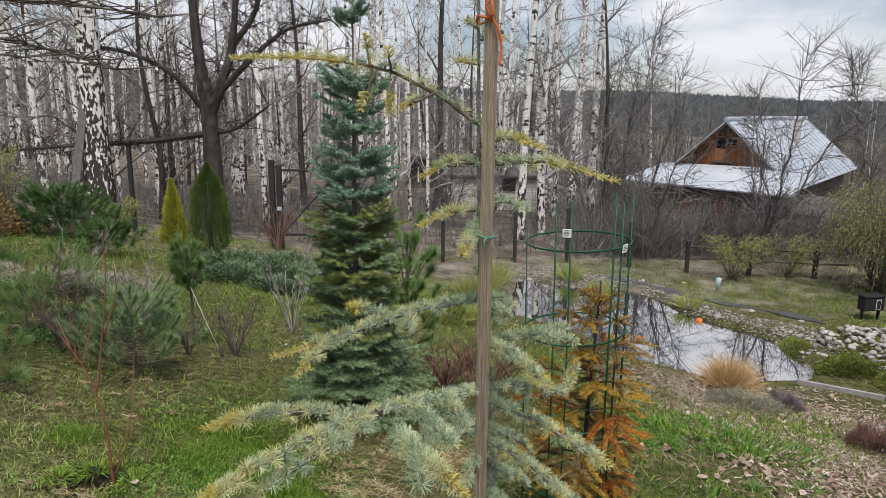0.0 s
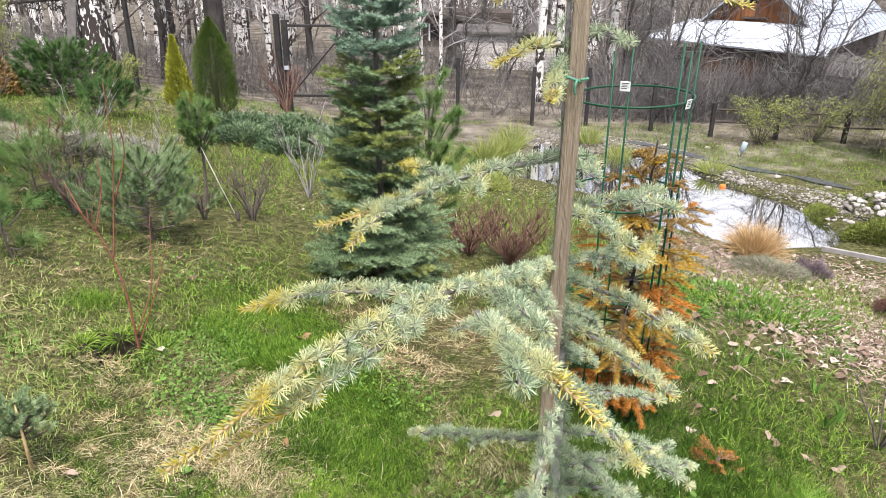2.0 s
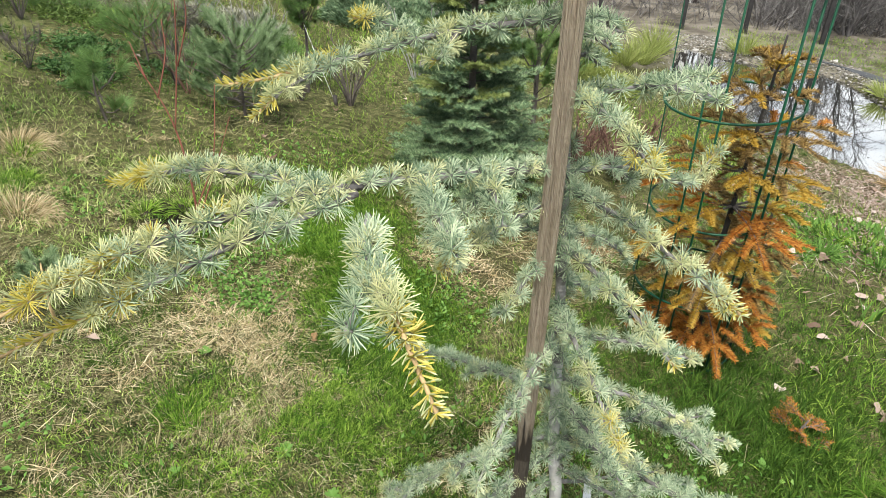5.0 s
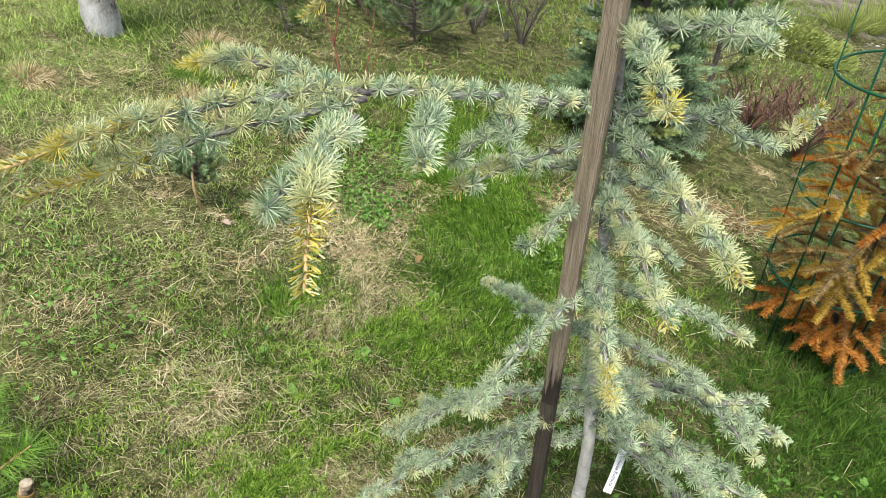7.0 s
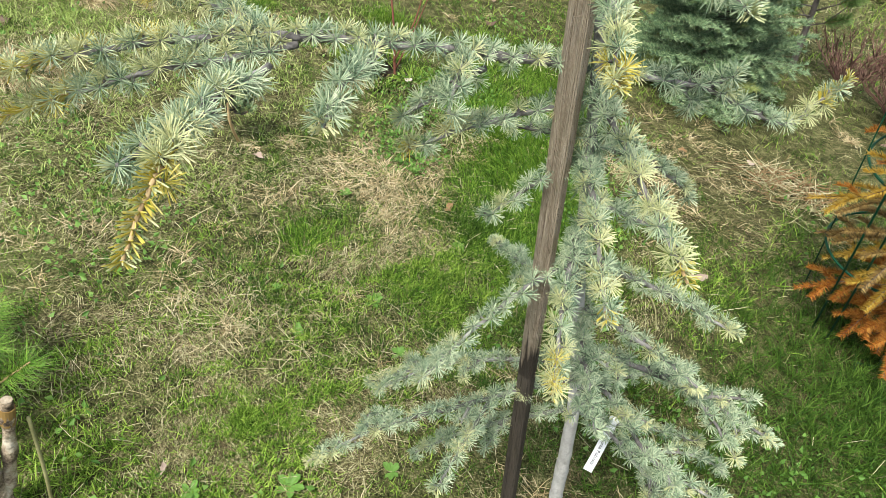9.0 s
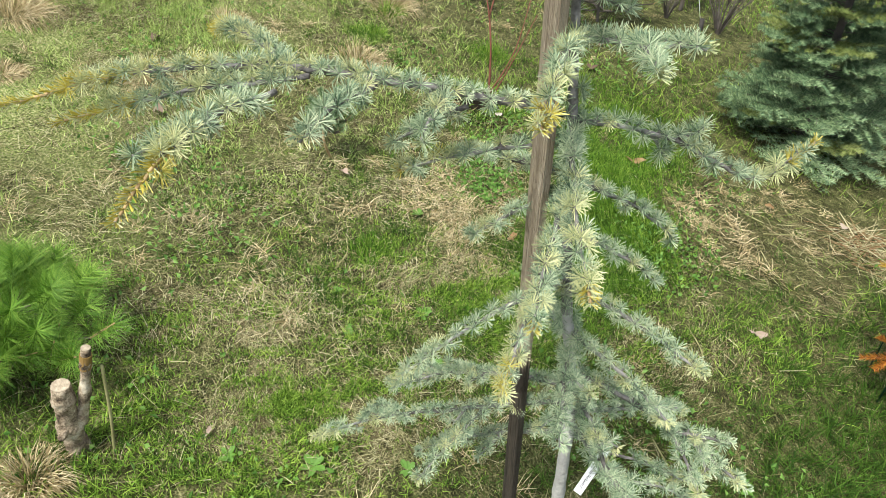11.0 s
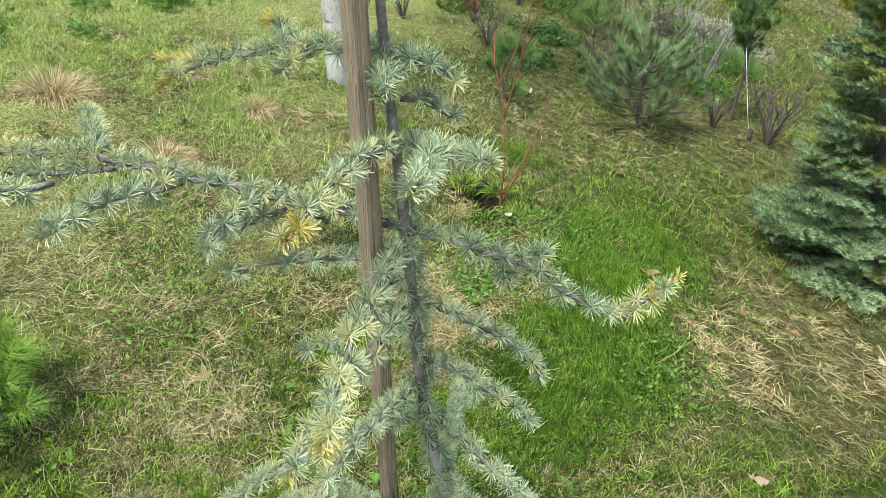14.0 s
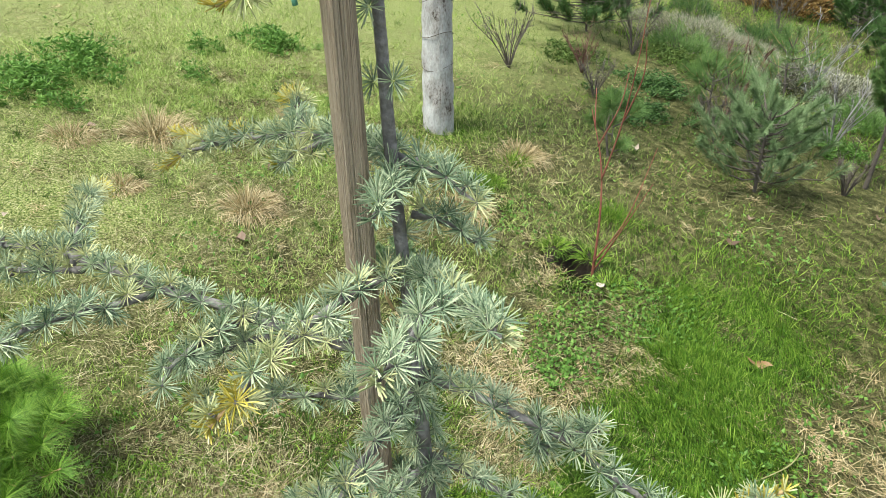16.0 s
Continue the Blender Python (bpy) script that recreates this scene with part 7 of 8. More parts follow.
def stump():
    """A sawn-off stump: a knotty main stem, a thin broken one and a dry stalk growing from its foot."""
    ob = thing("cut_stump", (-0.588, 0.692, float(land(-0.588, 0.692)) - 0.02), "small sawn-off stump with knotty mottled bark", "stump")
    for ln, r0, r1 in (([(0.0, 0, 0), (0.012, 0.008, 0.11), (0.025, 0.026, 0.228)], 0.0245, 0.0195), ([(0.018, 0.03, 0.10), (0.034, 0.066, 0.21), (0.044, 0.095, 0.308)], 0.0115, 0.0098)):
        c = curve(ln, 0.008)
        t = np.linspace(0, 1, len(c))
        knots = 1 + 0.05 * np.sin(t * 17) + 0.22 * np.exp(-((t - 0.42) / 0.07) ** 2) + 0.16 * np.exp(-((t - 0.8) / 0.05) ** 2)
        st = part("stem", add_tube(Geo(), c, (r0 + (r1 - r0) * t) * knots, 16, 0.07), STUMP_BARK, ob, "", True)
        end = unit(c[-1] - c[-2])
        part("cut_face", add_tube(Geo(), [c[-1], c[-1] + end * 0.002], r1 * 0.93, 14), END_GRAIN, st, "pale sawn end grain")
    part("stained_band", add_tube(Geo(), [(0.0385, 0.080, 0.256), (0.0425, 0.0905, 0.292)], 0.0122, 14, 0.04), RUST_DARK, ob, "rust-brown stain below the cut")
    part("knot", add_tube(Geo(), curve([(0.02, 0.0, 0.10), (0.045, -0.012, 0.115), (0.052, -0.016, 0.118)], 0.006), 0.008, 9, 0.1), STUMP_BARK, ob, "", True)
    part("dry_stem", add_tube(Geo(), curve([(0.056, 0.058, 0.0), (0.050, 0.085, 0.12), (0.046, 0.108, 0.25)], 0.015), 0.0034, 6), STRAW, ob, "thin pale dry stalk", True)


stump()


def painted_tree():
    """A fruit tree with a whitewashed trunk and lichen-grey limbs."""
    at = on_land(-2.89, 2.565)
    ob = thing("fruit_tree", at, "fruit tree with a whitewashed trunk and bare limbs", "tree")
    c = curve([(0, 0, -0.05), (0.0, 0.0, 0.4), (-0.03, 0.02, 1.3)], 0.05)
    w = np.linspace(0.088, 0.072, len(c)) * (1 + 0.02 * np.sin(np.arange(len(c)) * 2.1))
    g = add_tube(Geo(), c, w, 18, 0.05)
    part("trunk", g, WHITEWASH, ob, "cracked whitewashed bark", True)
    for k in range(5):
        z = 0.35 + 0.17 * k
        a = np.linspace(0, 6.28, 26)
        tw = add_tube(Geo(), np.stack([np.cos(a) * 0.088 - 0.005, np.sin(a) * 0.088, z + 0.015 * np.sin(a * 2 + k)], 1), 0.0018, 5)
        part("wire", tw, BROWN_WOOD, ob, "", True)
    for k, ln in enumerate(([(-0.03, 0.02, 1.2), (0.05, 0.5, 1.56), (0.25, 1.15, 1.74), (0.5, 1.45, 1.70), (0.78, 1.7, 1.60)], [(-0.03, 0.02, 1.3), (-0.3, 0.4, 2.0), (-0.2, 1.2, 2.6)], [(-0.03, 0.02, 1.3), (0.1, -0.4, 1.9), (0.3, -0.8, 2.5)], [(-0.03, 0.02, 1.28), (0.0, 0.8, 2.1), (0.3, 2.0, 2.35), (0.6, 3.1, 2.3)], [(0.05, 0.5, 1.56), (0.2, 1.1, 1.9), (0.5, 1.7, 1.98), (0.9, 2.0, 1.95)])):
        c = curve(ln, 0.12)
        g = add_tube(Geo(), c, np.linspace(0.022 if k not in (0, 4) else 0.015, 0.005, len(c)), 8, 0.06)
        r = np.random.default_rng(k)
        for i in range(2, len(c)):
            for _ in range(5):
                d = r.normal(0, 1, 3) * (1, 1, 0.6)
                d[2] = abs(d[2]) * 0.6 - 0.1
                e = c[i] + unit(d) * r.uniform(0.15, 0.5)
                add_tube(g, [c[i], (c[i] + e) / 2 + r.normal(0, 0.02, 3), e], [0.006, 0.004, 0.002], 4)
        part("limb", g, BROWN_WOOD, ob, "", True)


WHITEWASH = material("whitewash", [(0.36, (0.086, 0.069, 0.060)), (0.43, (0.292, 0.275, 0.267)), (0.55, (0.396, 0.396, 0.396)), (0.7, (0.499, 0.499, 0.507))], 0.9, 14, bump=0.9, bump_scale=22, stretch=(1, 1, 0.5), fine=0.35)
painted_tree()


# ---- wood, fence, buildings ----
def tree_meshes(seed, height, r0, limb_from, limbs, lean=0.0, reach=1.0):
    """Trunk and leafless crown of a tree as two Geos."""
    r = np.random.default_rng(seed)
    trunk, crown = Geo(), Geo()
    line = curve([(0, 0, -0.2), (r.normal(0, 0.05), r.normal(0, 0.05), height * 0.2), (lean * 0.5 + r.normal(0, 0.12), r.normal(0, 0.12), height * 0.55), (lean, r.normal(0, 0.2), height)], 0.35)
    t = np.linspace(0, 1, len(line))
    rad = r0 * (1 - 0.86 * t) * (1 + 0.25 * np.exp(-t * 30))
    add_tube(trunk, line, rad, 9, 0.05)
    P0, P1, A, B = [], [], [], []

    def stick(p, q, a, b):
        P0.append(p), P1.append(q), A.append(a), B.append(b)

    for k in range(limbs):
        f = limb_from + (0.95 - limb_from) * (k + r.random()) / limbs
        i = int(f * (len(line) - 1))
        p, az = line[i], r.uniform(0, 6.28)
        d = np.array([math.cos(az), math.sin(az), r.uniform(0.2, 1.1)])
        ln = reach * r.uniform(0.6, 1.5) * (1.25 - f) * 2.0
        rr = min(rad[i] * 0.5, 0.045)
        for s in range(4):
            q = p + unit(d) * ln / 4
            stick(p, q, rr, rr * 0.72)
            for _ in range(3):
                e = unit(d * 0.8 + r.normal(0, 0.7, 3) + np.array([0, 0, 0.15])) * ln * r.uniform(0.12, 0.4)
                m = p + (q - p) * r.random()
                stick(m, m + e, rr * 0.4, 0.004)
                for _ in range(2):
                    w = m + e * r.uniform(0.3, 1)
                    stick(w, w + unit(e + r.normal(0, 0.25, 3)) * ln * r.uniform(0.06, 0.2), 0.005, 0.0025)
            p, rr = q, rr * 0.72
            d = d + r.normal(0, 0.25, 3) + np.array([0, 0, 0.12])
    crown.add(*sticks(P0, P1, np.array(A), np.array(B), 3))
    return trunk, crown


def tree_thing(name, label, bark, twig, geos, group=""):
    ob = thing(name, (0, 0, -50), label, "tree", group)
    part("trunk", geos[0], bark, ob, "", True)
    part("crown", geos[1], twig, ob)
    return ob


BIRCH_LABEL = "bare birch with white bark and dark marks"
birches = [tree_thing("birch", BIRCH_LABEL, BIRCH, GREY_WOOD, tree_meshes(100 + i, 11 + i, 0.075 + 0.011 * i, 0.12, 15, 0.3 * (i - 1.5), 0.75), "birches of the wood") for i in range(4)]
darks = [tree_thing("bare_tree", "dark-barked leafless tree in the wood", DARK_BARK, BROWN_WOOD, tree_meshes(200 + i, 8 + i, 0.08 + 0.02 * i, 0.08, 13, 0.5 * (i - 1), 1.3), "leafless trees of the wood") for i in range(3)]
pool = birches + darks


def plant(ob, x, y, s=1.0, turn=0.0, used={}):
    """Stands a tree at a place; the first use moves the model itself."""
    m = pose(*on_land(x, y), 0, 0, turn) @ Matrix.Scale(s, 4)
    if ob.name not in used:
        used[ob.name] = 1
        ob.matrix_basis = m
        return ob
    made = copy_thing(ob, m)
    made.scale = (s, s, s)
    return made


# trees that stand out at the wood's edge: dir is the sideways run per metre of distance
for k, (dx, y, s, kind) in enumerate(((0.078, 16.0, 1.0, 3), (0.110, 16.6, 1.05, 2), (-0.122, 15.2, 0.75, 1), (-0.30, 17.5, 0.95, 2), (-0.275, 19.5, 0.9, 0), (-0.632, 17.5, 1.1, 1), (-0.085, 18.5, 0.7, 0), (-0.06, 17.0, 0.6, 1), (-0.245, 22, 0.9, 3), (-0.20, 24, 1.2, 2), (-0.155, 25, 1.1, 3), (-0.58, 21, 1.0, 2), (-0.52, 19, 0.8, 0), (-0.45, 21, 0.9, 3), (-0.425, 25, 0.9, 1), (-0.40, 20, 0.75, 0), (-0.335, 23, 1.0, 1), (-0.66, 24, 1.1, 3), (-0.61, 27, 1.1, 0))):
    plant(birches[kind], 0.05 + dx * y, y, s, k * 57)
for k, (dx, y, s, kind) in enumerate(((-0.46, 15.5, 0.8, 1), (-0.545, 15, 0.7, 0), (0.20, 17.5, 0.7, 2))):
    plant(darks[kind], 0.05 + dx * y, y, s, k * 83 + 20)
tree_r = np.random.default_rng(5)
for k in range(235):
    y = tree_r.uniform(19, 60)
    dx = tree_r.uniform(-0.80, 0.20)
    ob = birches[tree_r.integers(4)] if tree_r.random() < 0.84 else darks[tree_r.integers(3)]
    plant(ob, dx * y, y, tree_r.uniform(0.6, 1.15), tree_r.uniform(0, 360))
for k in range(40):
    y = tree_r.uniform(34, 75)
    dx = tree_r.uniform(0.15, 0.85)
    plant(darks[tree_r.integers(3)] if tree_r.random() < 0.7 else birches[tree_r.integers(4)], dx * y, y, tree_r.uniform(0.5, 0.9), tree_r.uniform(0, 360))


def bush_tree(seed, height, stems, spread):
    """A leafless multi-stemmed tree with a haze of fine twigs."""
    r = np.random.default_rng(seed)
    ob = thing("bush_tree", (0, 0, -50), "leafless many-stemmed tree with fine grey-brown twigs", "tree", "leafless trees behind the pond")
    for s in range(stems):
        g = Geo()
        a = 2 * math.pi * s / stems + r.normal(0, 0.4)
        out = spread * r.uniform(0.25, 0.6)
        h = height * r.uniform(0.7, 1.05)
        c = curve([(0.04 * math.cos(a), 0.04 * math.sin(a), -0.15), (math.cos(a) * out * 0.3, math.sin(a) * out * 0.3, h * 0.3), (math.cos(a) * out * 0.7, math.sin(a) * out * 0.7, h * 0.65), (math.cos(a) * out, math.sin(a) * out, h)], 0.16)
        c = c + np.cumsum(r.normal(0, 0.028, c.shape), 0)
        add_tube(g, c, np.linspace(0.030, 0.004, len(c)), 6, 0.06)
        P0, P1, A, B = [], [], [], []
        for i in range(3, len(c)):
            for _ in range(3):
                d = unit(np.array([math.cos(a) * 0.5, math.sin(a) * 0.5, 0.7]) + r.normal(0, 0.75, 3))
                ln = height * r.uniform(0.06, 0.2)
                p, q = c[i], c[i] + d * ln
                P0.append(p), P1.append(q), A.append(0.008), B.append(0.004)
                for _ in range(6):
                    w = p + (q - p) * r.uniform(0.2, 1)
                    P0.append(w), P1.append(w + unit(d + r.normal(0, 0.65, 3)) * ln * r.uniform(0.25, 0.8)), A.append(0.0035), B.append(0.0018)
        g.add(*sticks(P0, P1, np.array(A), np.array(B), 3))
        part("stem", g, DARK_TWIG, ob)
    return ob


bushes = [bush_tree(401, 3.8, 4, 2.6), bush_tree(402, 4.4, 5, 2.6), bush_tree(403, 3.0, 4, 2.2)]
for k, (dx, y, s, kind) in enumerate(((0.265, 13.9, 0.85, 0), (0.435, 13.6, 0.95, 1), (0.19, 16.5, 1.15, 1), (0.245, 18.5, 1.2, 0), (0.60, 14.2, 0.95, 1), (0.66, 13.6, 1.1, 0), (0.40, 14.4, 0.4, 2), (0.34, 14.6, 0.4, 2), (0.49, 14.2, 0.45, 0), (0.03, 18.5, 0.9, 2), (-0.03, 17.5, 0.8, 0), (-0.17, 18, 0.8, 2), (-0.37, 17, 0.7, 0))):
    plant(bushes[kind], 0.05 + dx * y, y, s, k * 71)


def old_birch():
    at = on_land(-6.66, 12.2)
    tr, cr = tree_meshes(307, 12, 0.275, 0.3, 20, 0.0, 1.2)
    ob = thing("old_birch", at, "thick old birch with rough black and white bark", "tree")
    part("trunk", tr, OLD_BIRCH, ob, "coarse cracked bark", True)
    part("crown", cr, GREY_WOOD, ob)


old_birch()


def leaning_plank():
    """A grey weathered board leant against the old birch."""
    ob = thing("leaning_plank", on_land(-6.98, 11.75), "grey weathered board leaning against the old birch", "board")
    g = box(Geo(), (-0.07, -0.02, -0.05), (0.07, 0.02, 2.35), 0, pose(0, 0, 0, -7, 8, 10), 0.006)
    part("board", g, DARK_TWIG, ob)
    part("board_end", box(Geo(), (-0.05, -0.024, 2.33), (0.03, 0.024, 2.62), 0, pose(0, 0, 0, -7, 8, 10), 0.006), PLANK, ob, "reddish brown end of the board")


leaning_plank()


def forked_tree():
    """A dark tree that forks low into spreading limbs."""
    ob = thing("forked_tree", on_land(-5.25, 14.0), "dark-barked tree forking into spreading bare limbs", "tree")
    c = curve([(0, 0, -0.2), (0.03, 0, 1.4), (0.0, 0, 2.5), (-0.06, 0, 3.1)], 0.2)
    part("trunk", add_tube(Geo(), c, np.linspace(0.215, 0.14, len(c)), 10, 0.06), DARK_BARK, ob, "", True)
    r = np.random.default_rng(77)
    limbs = ([(-0.04, 0, 2.95), (-0.12, 0, 3.5), (-0.22, 0.1, 5.0), (-0.1, 0.1, 7.5)], [(0, 0, 2.35), (0.30, 0, 3.1), (0.55, 0.1, 4.0), (0.8, 0.2, 6.5)], [(0.24, 0, 2.9), (0.9, -0.1, 3.5), (1.7, -0.2, 4.1), (2.6, -0.2, 4.3)],
             [(0.02, 0, 2.1), (-1.2, -0.3, 1.93), (-2.6, -0.6, 1.85), (-4.2, -0.7, 1.7)], [(0.02, 0, 2.1), (0.6, -0.1, 2.2), (1.3, -0.2, 2.65)], [(0.5, 0.1, 3.8), (1.0, 0.3, 4.6), (1.2, 0.4, 6)], [(-0.05, 0, 2.5), (-0.6, -0.4, 3.3), (-1.6, -0.8, 3.7), (-2.9, -1.2, 3.5)])
    for k, ln in enumerate(limbs):
        c = curve(ln, 0.25)
        g = add_tube(Geo(), c, np.linspace((0.138, 0.12, 0.075, 0.07, 0.05, 0.07, 0.06)[k], 0.02, len(c)), 8, 0.05)
        P0, P1, A, B = [], [], [], []
        for p in c[2:]:
            for _ in range(5):
                e = unit(r.normal(0, 1, 3) + np.array([0, 0, 0.5])) * r.uniform(0.2, 0.9)
                P0.append(p), P1.append(p + e), A.append(0.012), B.append(0.005)
                for _ in range(3):
                    w = p + e * r.uniform(0.3, 1)
                    P0.append(w), P1.append(w + unit(e + r.normal(0, 0.4, 3)) * r.uniform(0.12, 0.4)), A.append(0.006), B.append(0.003)
        g.add(*sticks(P0, P1, np.array(A), np.array(B), 3))
        part("limb", g, DARK_BARK, ob)


forked_tree()


def thicket():
    """Brown brushwood behind the fence."""
    r = np.random.default_rng(31)
    n = 7000
    y = r.uniform(13.9, 24, n)
    x = y * r.uniform(-0.78, 0.82, n)
    z = land(x, y)
    p = np.stack([x, y, z - 0.05], 1)
    d = np.stack([r.normal(0, 0.65, n), r.normal(0, 0.65, n), np.ones(n)], 1)
    ln = r.uniform(0.25, 1.2, n) * np.where(x > 0, 0.8, 0.9)
    q = p + unit(d) * ln[:, None]
    k = r.integers(0, n, 12000)
    w = p[k] + (q - p)[k] * r.uniform(0.25, 1, 12000)[:, None]
    e = unit(d[k] + r.normal(0, 0.6, (12000, 3))) * r.uniform(0.15, 0.5, 12000)[:, None]
    n2 = 6000
    y2 = r.uniform(13.9, 17, n2)
    x2 = y2 * r.uniform(0.16, 0.82, n2)
    p2 = np.stack([x2, y2, land(x2, y2) - 0.05], 1)
    q2 = p2 + unit(np.stack([r.normal(0, 0.8, n2), r.normal(0, 0.8, n2), np.ones(n2)], 1)) * r.uniform(0.35, 1.5, n2)[:, None]
    g = Geo().add(*sticks(p2, q2, 0.006, 0.002, 3)).add(*sticks(p, q, 0.006, 0.002, 3)).add(*sticks(w, w + e, 0.004, 0.002, 3))
    tagged(part("brushwood", g, DARK_TWIG), "dense leafless brown brushwood behind the fence", "brushwood", kind="stuff")


thicket()


def far_woods():
    """Leafless woods in the valley and dark conifers on the ridge, their haze painted in."""
    r = np.random.default_rng(32)
    n = 7500
    d = r.uniform(60, 290, n)
    t = r.uniform(-0.9, 0.95, n)
    x, y = d * np.sin(t), d * np.cos(t)
    p = np.stack([x, y, land(x, y) - 0.3], 1)
    g = Geo().add(*sticks(p, p + np.stack([r.normal(0, 0.4, n), r.normal(0, 0.4, n), r.uniform(4, 8, n)], 1), 0.09, 0.03, 3))
    m = n * 4
    i = r.integers(0, n, m)
    b = p[i] + np.stack([0 * i, 0 * i, r.uniform(1.5, 6, m)], 1)
    g.add(*sticks(b, b + unit(r.normal(0, 1, (m, 3)) + np.array([0, 0, 0.8])) * r.uniform(0.8, 2.4, m)[:, None], 0.045, 0.02, 3))
    tagged(part("valley_woods", g, FAR_WOOD), "grey-brown leafless woods in the valley", "woods", kind="stuff")
    n = 14000
    d = r.uniform(210, 430, n)
    t = r.uniform(-0.9, 0.95, n)
    x, y = d * np.sin(t), d * np.cos(t)
    p = np.stack([x, y, land(x, y) - 0.3], 1)
    g = Geo()
    for lift, wide in ((0.0, 4.6), (1.0, 3.0)):
        g.add(*thin_spikes(p + np.array([0, 0, lift]), np.tile((0, 0, 1.0), (n, 1)), r.uniform(2.2, 4.4, n) - lift * 0.4, wide))
    tagged(part("ridge_woods", g, HAZY_PINE), "dark conifer woods on the far ridge, haze put into their colour", "woods", kind="stuff")


far_woods()


def fence():
    ob = thing("fence", on_land(-0.43, 13.3), "garden fence of dark posts along the wood's edge", "fence", kind="structure")
    at = np.array(ob.location)
    for x, y, h in ((-6.02, 12.1, 1.62), (-0.43, 13.25, 1.25), (2.05, 13.5, 1.1), (1.0, 13.4, 1.1), (3.2, 13.1, 0.9), (4.2, 12.75, 0.62), (5.3, 12.6, 0.6), (6.4, 12.4, 0.6), (7.6, 12.3, 0.6)):
        g = Geo()
        z = float(land(x, y))
        box(g, (-0.035, -0.035, -0.2), (0.035, 0.035, h), 0, Matrix.Translation(Vector((x, y, z)) - Vector(at)), 0.006)
        if h > 1.3:
            box(g, (-0.07, -0.07, h - 0.02), (0.07, 0.07, h + 0.05), 0, Matrix.Translation(Vector((x, y, z)) - Vector(at)), 0.015)
        part("post", g, BLACK_POST, ob)
    for z in (0.28, 0.5):
        g = Geo()
        pts = [(x - at[0], y - at[1], float(land(x, y)) + z - at[2]) for x, y in ((4.2, 12.75), (5.3, 12.6), (6.4, 12.4), (7.6, 12.3))]
        add_tube(g, pts, 0.017, 6)
        part("rail", g, LOG, ob)


fence()


def gate():
    at = on_land(-3.72, 13.0)
    ob = thing("garden_gate", at, "black metal garden gate with tall posts, standing open", "gate", kind="structure")
    for x, h in ((0.0, 1.72), (0.14, 1.62), (1.35, 1.62)):
        part("post", box(Geo(), (x - 0.05, -0.05, -0.2), (x + 0.05, 0.05, h), 0, None, 0.008), BLACK_POST, ob)
    for z in (1.5, 0.25):
        part("bar", box(Geo(), (0.19, -0.02, z), (1.30, 0.02, z + 0.045), 0, None, 0.005), BLACK_POST, ob)
    part("bar", add_tube(Geo(), [(0.2, 0, 0.3), (1.28, 0, 1.48)], 0.014, 6), BLACK_POST, ob)
    part("latch", box(Geo(), (0.10, -0.075, 0.75), (0.19, -0.045, 0.82), 0, None, 0.004), TIN, ob, "bright latch plate")


gate()


